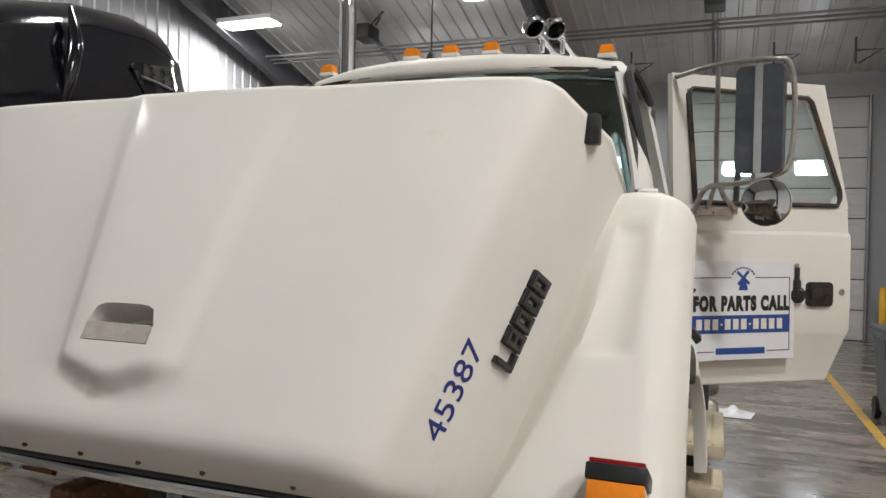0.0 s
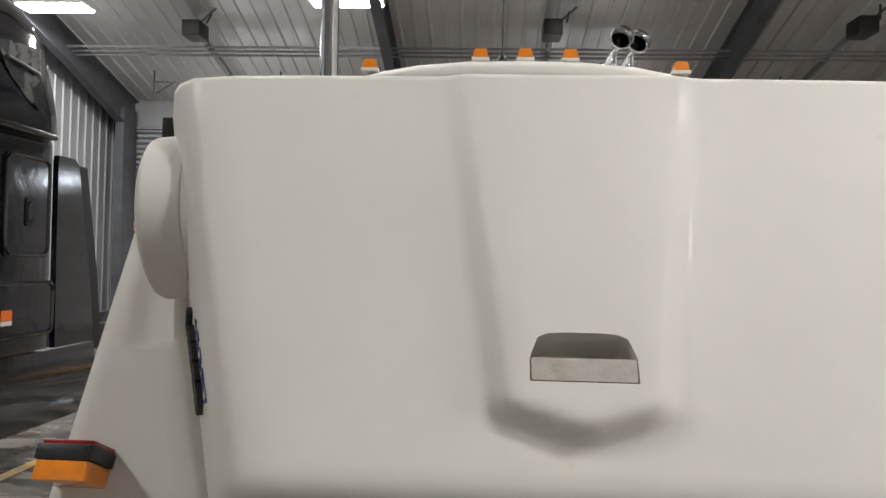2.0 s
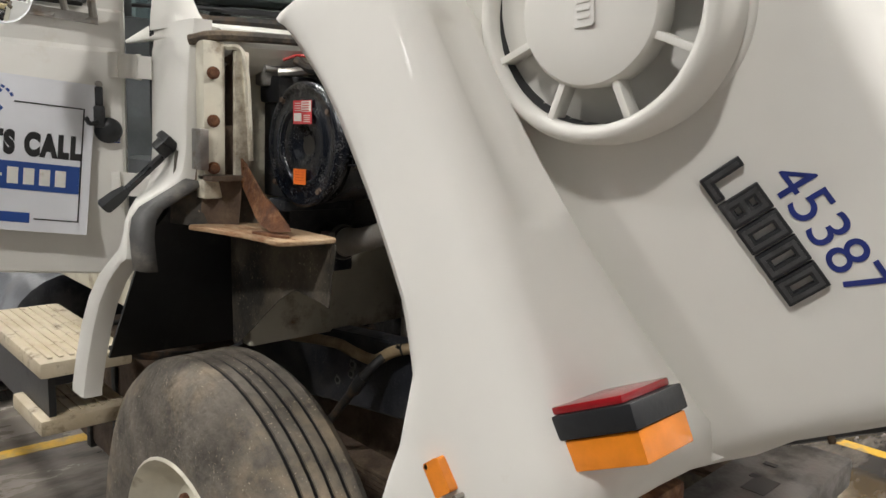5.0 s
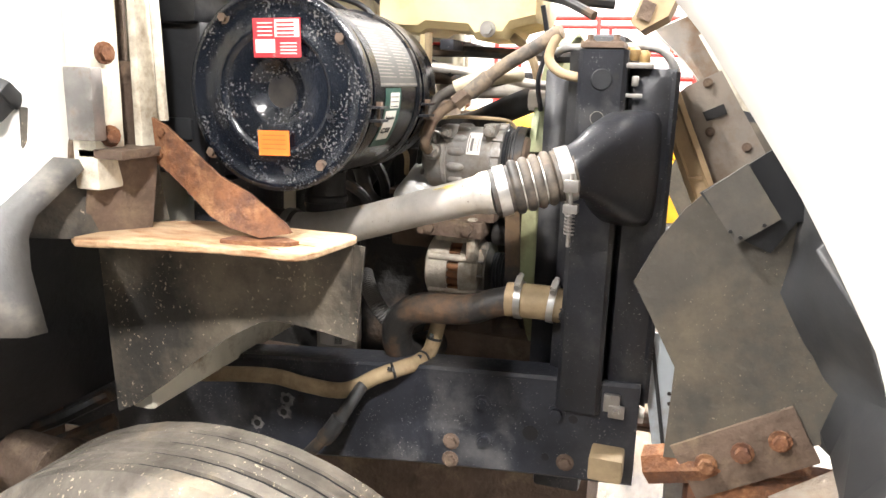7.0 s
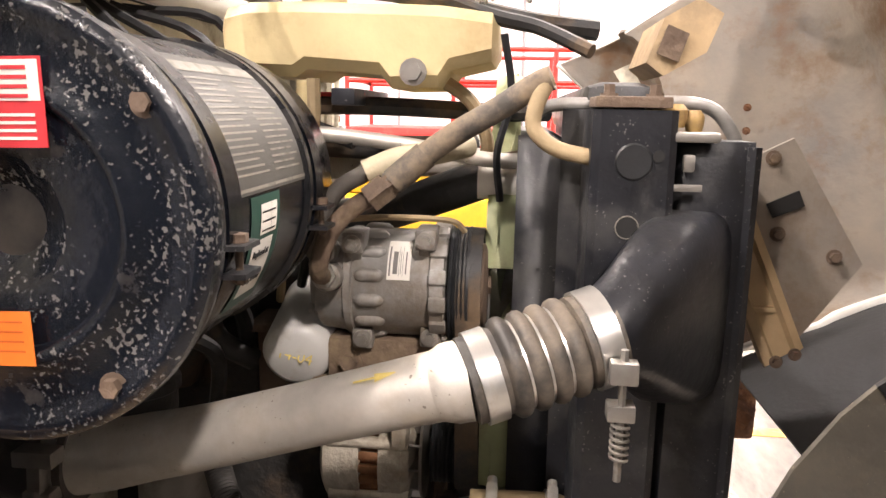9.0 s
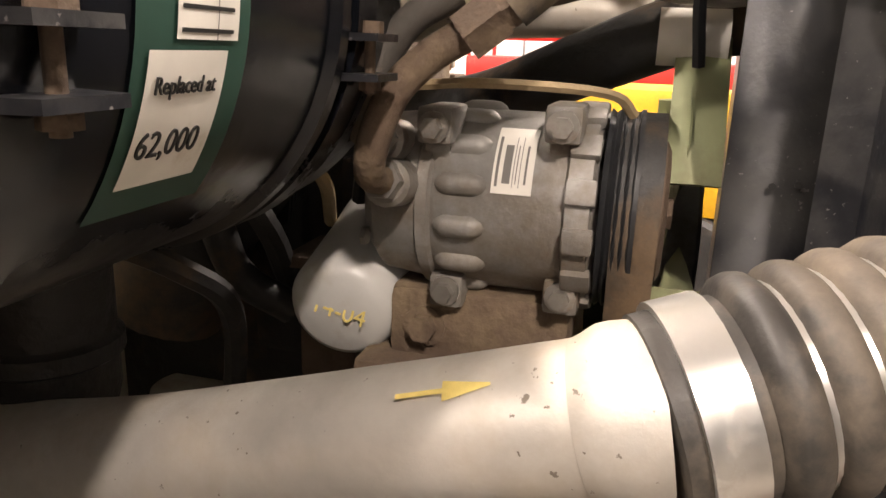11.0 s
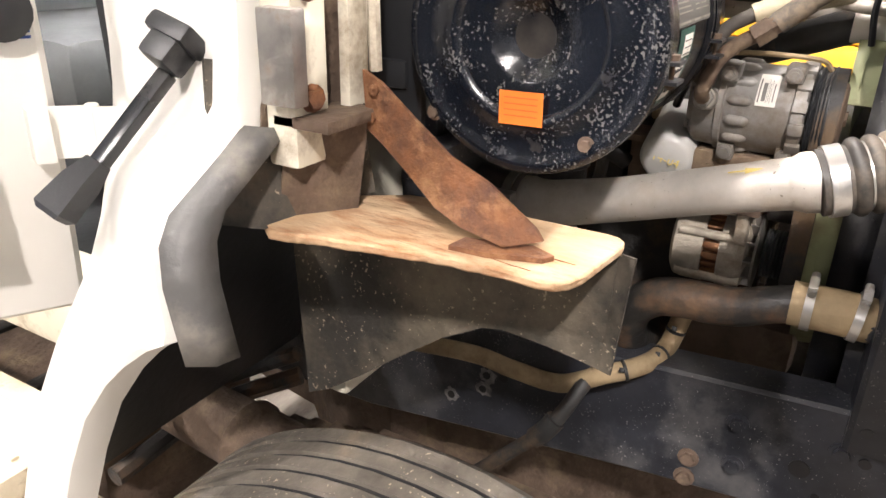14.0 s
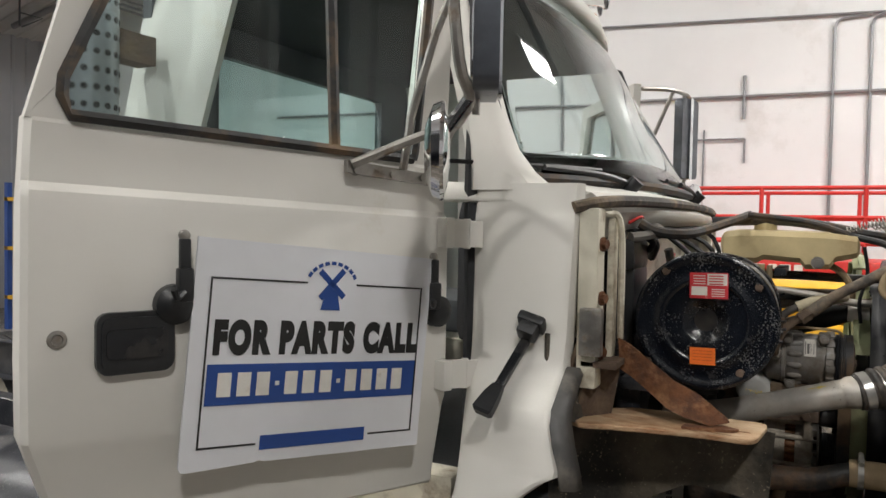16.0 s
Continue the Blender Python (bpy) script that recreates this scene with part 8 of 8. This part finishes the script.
bd = part("guard_board", b, BOARD, truck, "weathered splintered tan board over the wheel")
md = bd.modifiers.new("worn_edge", "BEVEL")
md.width, md.segments = 0.004, 2
for x, y, w, h in ((-0.925, 0.375, 0.0016, 0.05), (-0.885, 0.34, 0.0014, 0.045)):
    b = BM()
    plate(b, [(x, y, 1.4314), (x + w, y + h * 0.4, 1.4314), (x + 0.006, y + h, 1.4314), (x + 0.002 - w * 0.6, y + h * 0.5, 1.4314)], 0.001)
    part("splinter", b, RUST, bd, "raised brown splinter")
b = BM()
strap = [((-0.872, 0.627, 1.606), (-0.872, 0.622, 1.536)), ((-0.876, 0.598, 1.594), (-0.879, 0.594, 1.522)), ((-0.879, 0.566, 1.571), (-0.885, 0.56, 1.499)), ((-0.882, 0.5, 1.523), (-0.893, 0.512, 1.463)), ((-0.882, 0.45, 1.501), (-0.9, 0.474, 1.45)), ((-0.877, 0.392, 1.457), (-0.903, 0.43, 1.442)), ((-0.876, 0.384, 1.445), (-0.904, 0.42, 1.44))]
rings(b, [[Vector(p), Vector(p) + V(0.006, 0, 0), Vector(q) + V(0.006, 0, 0), Vector(q)] for p, q in strap])
plate(b, [(-0.874, 0.395, 1.4345), (-0.888, 0.364, 1.4345), (-0.902, 0.372, 1.4345), (-0.922, 0.43, 1.4345), (-0.925, 0.475, 1.4345), (-0.895, 0.47, 1.4345)], 0.006)
for y, z in ((0.607, 1.585), (0.612, 1.552)):
    bolt(b, (-0.873, y, z), (-1, 0, 0), 0.007, 0.004)
part("rusty_strap", b, RUST, truck, "rusty steel strap holding the board")
b = BM()
plate(b, [(-0.80, y, z) for y, z in ((0.318, 1.42), (0.322, 1.258), (0.355, 1.264), (0.4, 1.27), (0.46, 1.274), (0.488, 1.268), (0.548, 1.234), (0.629, 1.172), (0.69, 1.122), (0.76, 1.07), (0.8, 1.05), (0.82, 1.42))], 0.003)
plate(b, [(-0.797, 0.3185, 1.418), (-0.8, 0.297, 1.417), (-0.811, 0.306, 1.262), (-0.803, 0.3225, 1.26)], 0.003)
part("mud_flap", b, MUD_RUBBER, truck, "mud-splashed black inner wheel guard")
b = BM()
plate(b, [(-0.805, 0.66, 1.43), (-0.99, 0.69, 1.43), (-1.01, 0.75, 1.43), (-0.99, 0.76, 1.62), (-0.9, 0.7, 1.6), (-0.82, 0.67, 1.55)], 0.008)
part("torn_liner", b, MUD_RUBBER, truck)
b = BM()
plate(b, [(-0.86, 0.675, 1.9), (-0.86, 0.72, 1.9), (-0.87, 0.72, 1.5), (-0.87, 0.672, 1.48)], 0.006)
plate(b, [(-0.86, 0.665, 1.69), (-0.95, 0.67, 1.69), (-0.96, 0.72, 1.52), (-0.86, 0.68, 1.47)], 0.01)
for z in (1.86, 1.66, 1.52, 1.5):
    bolt(b, (-0.866, 0.695, z), (-1, 0, 0), 0.009)
part("guard_bracket", b, RUST_DULL, truck, "dirty bracket on the cab corner")

for pts, r, mt, nm in (
    ([(-0.7, 0.66, 1.86), (-0.66, 0.6, 1.83), (-0.6, 0.62, 1.8), (-0.52, 0.66, 1.82), (-0.4, 0.62, 1.84)], 0.009, BLACK_PLASTIC, "wire_loom"),
    ([(-0.76, 0.63, 1.835), (-0.72, 0.6, 1.84), (-0.66, 0.58, 1.85), (-0.6, 0.6, 1.86)], 0.012, STEEL, "air_fitting"),
    ([(-0.74, 0.64, 1.87), (-0.7, 0.62, 1.885), (-0.62, 0.63, 1.88)], 0.004, RED_PAINT, "red_wire"),
    ([(-0.35, 0.44, 1.74), (-0.34, 0.4, 1.72), (-0.35, 0.36, 1.71), (-0.36, 0.3, 1.69)], 0.009, RUBBER, "heater_hose"),
    ([(-0.42, 0.4, 1.62), (-0.4, 0.37, 1.6), (-0.37, 0.36, 1.56), (-0.33, 0.38, 1.5)], 0.007, BLACK_PLASTIC, "wire_loom"),
    ([(-0.43, 0.43, 1.6), (-0.4, 0.42, 1.56), (-0.36, 0.4, 1.52), (-0.3, 0.42, 1.47)], 0.006, TAN_RUBBER, "sensor_wire"),
    ([(-0.45, 0.55, 1.48), (-0.42, 0.5, 1.45), (-0.38, 0.48, 1.41), (-0.34, 0.5, 1.33), (-0.33, 0.52, 1.25)], 0.011, RUBBER, "fuel_hose"),
    ([(-0.3, 0.2, 1.77), (-0.3, 0.16, 1.74), (-0.29, 0.14, 1.69), (-0.26, 0.15, 1.66)], 0.009, TAN_RUBBER, "tank_hose"),
    ([(-0.4, 0.34, 1.765), (-0.4, 0.34, 1.72), (-0.38, 0.35, 1.69)], 0.008, TAN_RUBBER, "tank_hose"),
):
    b = BM()
    tube(b, pts, r, 8)
    part(nm, b, mt, truck)

# ---- black highway tractor parked alongside ----
bt = thing("black_tractor", "glossy black highway tractor with a tall sleeper, parked alongside", "truck", at=(-5.12, 0, 0))


def body_loft(bm, rows, rad, seg=10, lean=0.0):
    """rows: (y, half width, z0, z1) sections with leaning sides and rounded upper corners."""
    loops = []
    for y, hw, z0, z1 in rows:
        side = [(hw - lean * (k / 6) ** 2, z0 + (z1 - rad - z0) * k / 6) for k in range(6)]
        for k in range(seg + 1):
            a = math.pi / 2 * k / seg
            side.append((hw - lean - rad + rad * math.cos(a), z1 - rad + rad * math.sin(a)))
        loops.append([(-x, y, z) for x, z in side] + [(x, y, z) for x, z in reversed(side)])
    rings(bm, loops)
    return bm


def side_loop(y0, y1, z0, z1, r, x):
    out = rounded(y1 - y0, z1 - z0, r)
    return [((x, (y0 + y1) / 2 + u, (z0 + z1) / 2 + v)) for u, v in out]


b = BM()
body_loft(b, [(-0.8, 1.0, 1.0, 2.1), (-0.2, 1.15, 1.0, 2.5), (0.6, 1.3, 1.0, 2.72), (3.6, 1.335, 1.0, 2.78), (3.76, 1.33, 1.0, 2.78), (3.83, 1.29, 1.0, 2.78), (3.85, 1.2, 1.0, 2.78)], 0.1, 5)
part("sleeper_cab", b, TRUCK_BLACK, bt)
b = BM()
body_loft(b, [(0.2, 1.05, 2.5, 2.75), (0.7, 1.24, 2.62, 3.1), (1.3, 1.33, 2.68, 3.42), (2.0, 1.36, 2.72, 3.68), (2.7, 1.37, 2.74, 3.86), (3.3, 1.37, 2.75, 3.93), (3.6, 1.36, 2.75, 3.9), (3.8, 1.34, 2.75, 3.8), (3.9, 1.29, 2.76, 3.62), (3.94, 1.18, 2.78, 3.45)], 0.4, 12, 0.12)
fairing = part("roof_fairing", b, TRUCK_BLACK, bt, smooth=70)
b = BM()
tube(b, [(1.35, 0.7, 2.63), (1.375, 2.0, 2.73), (1.38, 3.0, 2.755), (1.375, 3.72, 2.755)], 0.028, 10)
part("drip_rail", b, TRUCK_BLACK, fairing)
b = BM()
tube(b, [(1.315, 2.3, 2.8), (1.37, 2.32, 3.1), (1.36, 2.38, 3.4), (1.25, 2.42, 3.7)], [0.02, 0.06, 0.06, 0.02], 12)
part("fairing_ridge", b, TRUCK_BLACK, fairing)
b = BM()
wm = frame_at((1.335, 3.33, 3.2), (0, 1, 0), (-0.12, 0, 1))
flat(b, wm, [(-0.3, 0.16), (-0.17, -0.06), (0.02, -0.2), (0.17, -0.26), (0.22, -0.22), (0.22, 0.2), (0.17, 0.25), (-0.25, 0.2)], -0.01, 0.006)
win = part("side_window", b, BLACK_GLOSS, fairing, "dark tinted sleeper window")
# pale tube standing in for a white reflection across the window
b = BM()
tube(b, [wm @ V(-0.19, 0.08, 0.012), wm @ V(0.0, 0.06, 0.016), wm @ V(0.2, 0.035, 0.012)], 0.014, 8)
part("reflection_streak", b, GALV, win)
b = BM()
body_loft(b, [(-3.2, 0.95, 0.9, 1.75), (-2.9, 1.0, 0.8, 1.9), (-0.8, 1.1, 0.8, 2.1)], 0.2)
part("bonnet", b, TRUCK_BLACK, bt)
for y0, y1, z0, z1, nm in ((3.14, 3.73, 1.76, 2.57, "luggage_door"), (2.95, 3.82, 1.12, 1.57, "lower_locker"), (0.6, 1.9, 1.1, 2.4, "cab_door")):
    b = BM()
    flat(b, frame_at((1.335, (y0 + y1) / 2, (z0 + z1) / 2), (0, 1, 0), (0, 0, 1)), rounded(y1 - y0, z1 - z0, 0.07), -0.02, 0.012)
    dr = part(nm, b, TRUCK_BLACK, bt)
    lp = side_loop(y0 + 0.02, y1 - 0.02, z0 + 0.02, z1 - 0.02, 0.07, 1.346)
    b = BM()
    tube(b, lp + lp[:1], 0.016, 8, smooth=False)
    part("pressed_rim", b, TRUCK_BLACK, dr)
    if nm == "luggage_door":
        b = BM()
        flat(b, frame_at((1.347, 3.44, 2.12), (0, 1, 0), (0, 0, 1)), rounded(0.09, 0.23, 0.03), 0, 0.012)
        lt = part("latch", b, BLACK_PLASTIC, dr)
        b = BM()
        flat(b, frame_at((1.359, 3.44, 2.12), (0, 1, 0), (0, 0, 1)), rounded(0.05, 0.17, 0.02), 0, 0.006)
        part("latch_paddle", b, BLACK_GLOSS, lt)
b = BM()
rings(b, [[(x, y0, z) for x in (1.28, 1.33)] + [(x, y1, z) for x in (1.335, 1.28)] for z, y0, y1 in ((0.99, 3.88, 4.5), (1.6, 3.87, 4.4), (2.3, 3.86, 4.24), (2.58, 3.86, 4.17), (2.63, 3.87, 4.1))])
ext = part("side_extender", b, TRUCK_BLACK, bt)
b = BM()
rings(b, [[(1.28, y1, z), (1.335, y1, z), (1.325, y1 + 0.15, z), (1.28, y1 + 0.15, z)] for z, y1 in ((0.99, 4.5), (1.6, 4.4), (2.3, 4.24), (2.58, 4.17))])
part("rubber_edge", b, BLACK_PLASTIC, ext, "matt rubber trailing edge")
b = BM()
rings(b, [[(1.2, y, 0.98), (1.34, y, 0.98), (1.36, y, 0.8), (1.35, y, 0.5), (1.31, y, 0.36), (1.2, y, 0.34)] for y in (0.0, 0.05, 2.6, 3.85, 3.86, 4.46, 4.5)])
part("side_skirt", b, TRUCK_BLACK, bt)
b = BM()
tube(b, [(1.34, 2.5, 1.9), (1.4, 2.5, 2.1), (1.4, 2.5, 2.5), (1.34, 2.5, 2.7)], 0.015)
part("grab_rail", b, CHROME, bt)
b = BM()
flat(b, frame_at((1.35, 3.2, 1.31), (0, 1, 0), (0, 0, 1)), rounded(0.13, 0.08, 0.006), 0, 0.004)
part("hazard_label", b, ORANGE_LABEL, bt)
b = BM()
flat(b, frame_at((1.35, 3.2, 1.25), (0, 1, 0), (0, 0, 1)), rounded(0.13, 0.035, 0.004), 0, 0.004)
part("paper_label", b, PAPER, bt)
for x in (-0.43, 0.43):
    b = BM()
    box(b, (x - 0.04, -2.8, 0.7), (x + 0.04, 8.3, 0.98))
    part("chassis_rail", b, FRAME_BLACK, bt)
for y in (5.77, 7.2):
    for x, sd in ((1.19, 1), (-1.19, -1)):
        wheel(bt, x, y, 0.51, 0.28, sd, BLACK_TYRE, CHROME)
wheel(bt, 1.05, -1.9, 0.51, 0.28, 1, BLACK_TYRE, CHROME)
wheel(bt, -1.05, -1.9, 0.51, 0.28, -1, BLACK_TYRE, CHROME)

# ---- things on the far side of the bay ----
lift = thing("scissor_lift", "red scissor lift with a railed platform, parked by the white wall", "scissor lift", at=(6.4, 0.2, 0))
b = BM()
box(b, (-0.55, -1.3, 0.25), (0.55, 1.3, 0.6), 0.04)
part("base", b, RED_PAINT, lift)
for y in (-0.95, 0.95):
    for x in (-0.5, 0.5):
        b = BM()
        cyl(b, (x - 0.08, y, 0.19), (x + 0.08, y, 0.19), 0.19, seg=20, bev=0.02)
        part("wheel", b, BLACK_TYRE, lift)
for i in range(4):
    z0, z1 = 0.62 + i * 0.165, 0.62 + (i + 1) * 0.165
    for x in (-0.35, 0.35):
        for ya, yb in ((-1.1, 1.1), (1.1, -1.1)):
            b = BM()
            tube(b, [(x, ya, z0), (x, yb, z1)], 0.035, 6, smooth=False)
            part("scissor_arm", b, RED_PAINT, lift)
b = BM()
box(b, (-0.6, -1.35, 1.36), (0.6, 1.6, 1.56), 0.02)
deck = part("platform", b, RED_PAINT, lift)
for z in (1.74, 2.0, 2.3):
    b = BM()
    tube(b, [(-0.58, -1.33, z), (-0.58, 1.58, z), (0.58, 1.58, z), (0.58, -1.33, z), (-0.58, -1.33, z)], 0.022, 8, smooth=False)
    part("rail", b, RED_PAINT, lift)
for y in (-1.33, -0.4, 0.55, 1.58):
    for x in (-0.58, 0.58):
        b = BM()
        tube(b, [(x, y, 1.56), (x, y, 2.3)], 0.022, 8, smooth=False)
        part("rail_post", b, RED_PAINT, lift)
for i, (y, w) in enumerate(((0.55, 0.1), (0.42, 0.08), (0.3, 0.1), (0.18, 0.08))):
    b = BM()
    box(b, (-0.612, y - w / 2, 1.41), (-0.601, y + w / 2, 1.51))
    part("maker_mark", b, PAPER, deck)
fl = thing("yellow_loader", "low yellow loading machine standing behind the truck", "machine", at=(4.4, 0.7, 0))
b = BM()
box(b, (-0.5, -1.3, 0.62), (0.5, 1.5, 1.12), 0.08)
box(b, (-0.42, -1.1, 1.12), (0.4, 1.1, 1.42), 0.06)
part("body", b, YELLOW, fl)
b = BM()
box(b, (-0.54, -1.35, 0.3), (0.54, 1.55, 0.6), 0.04)
part("undercarriage", b, BLACK_PLASTIC, fl)
for y in (-0.85, 1.0):
    for x in (-0.5, 0.5):
        b = BM()
        cyl(b, (x - 0.12, y, 0.33), (x + 0.12, y, 0.33), 0.33, seg=24, bev=0.03)
        part("wheel", b, BLACK_TYRE, fl)
b = BM()
box(b, (-0.52, -1.0, 0.95), (-0.505, -0.7, 1.05))
part("decal", b, INK, fl)
can = thing("waste_bin", "grey wheeled plastic waste bin standing by the bay line", "bin", at=(3.12, 6.8, 0))
b = BM()
rings(b, [[(sx * w, sy * w * 1.1, z) for sx, sy in ((-1, -1), (1, -1), (1, 1), (-1, 1))] for z, w in ((0.12, 0.24), (0.9, 0.3), (0.92, 0.33), (0.99, 0.33))])
part("bin_body", b, GREY_TRIM, can)
b = BM()
box(b, (-0.32, -0.36, 0.99), (0.32, 0.38, 1.03), 0.012)
part("lid", b, GREY_TRIM, can)
for x in (-0.25, 0.25):
    b = BM()
    cyl(b, (x - 0.03, 0.28, 0.12), (x + 0.03, 0.28, 0.12), 0.12, seg=18)
    part("wheel", b, BLACK_TYRE, can)
tw = thing("shop_towel", "crumpled white shop towel lying on the wet floor", "cloth", at=(1.37, 6.5, 0.004))
b = BM()
gv = {}
for i in range(15):
    for j in range(13):
        x, y = (i / 14 - 0.5) * 0.5, (j / 12 - 0.5) * 0.36
        e = min(1, 3.2 * (0.5 - abs(i / 14 - 0.5))) * min(1, 3.2 * (0.5 - abs(j / 12 - 0.5)))
        gv[i, j] = b.verts.new((x * (0.9 + 0.1 * math.sin(9 * y)), y, max(0.002, 0.1 * e * (0.55 + 0.8 * noise.noise((x * 9, y * 9, 3))))))
for i in range(14):
    for j in range(12):
        b.faces.new((gv[i, j], gv[i + 1, j], gv[i + 1, j + 1], gv[i, j + 1]))
part("cloth", b, SIGN_WHITE, tw)
rk = thing("storage_rack", "steel storage rack loaded with brown parts", "rack", at=(6.2, 11.6, 0))
for x in (-1.3, 1.3):
    for y in (-0.4, 0.4):
        b = BM()
        box(b, (x - 0.04, y - 0.04, 0), (x + 0.04, y + 0.04, 2.4))
        part("upright", b, BLUE, rk)
for z in (0.5, 1.3, 2.1):
    b = BM()
    box(b, (-1.34, -0.45, z), (1.34, 0.45, z + 0.06))
    part("shelf", b, YELLOW, rk)
random.seed(4)
for z in (0.56, 1.36):
    for i in range(5):
        w, h = random.uniform(0.14, 0.22), random.uniform(0.2, 0.5)
        cb = thing("parts_box", "brown cardboard parts box on the rack", "box", "boxes on the rack", at=(5.2 + i * 0.5, 11.6, z))
        b = BM()
        box(b, (-w, -0.25, 0), (w, 0.25, h), 0.006)
        part("carton", b, TAN_FIBRE, cb)
for i, (x, y, z) in enumerate(((-1.2, 9.2, 0), (-0.2, 9.6, 0))):
    pl = thing("wood_pallet", "weathered wooden pallet lying on the floor", "pallet", "pallets", at=(x, y, z))
    for k in range(6):
        b = BM()
        box(b, (-0.5, -0.5 + k * 0.19, 0.1), (0.5, -0.4 + k * 0.19, 0.125), 0.003)
        part("deck_board", b, BOARD, pl)
    for x2 in (-0.46, 0, 0.46):
        b = BM()
        box(b, (x2 - 0.03, -0.5, 0), (x2 + 0.03, 0.56, 0.1), 0.003)
        part("stringer", b, BOARD, pl)
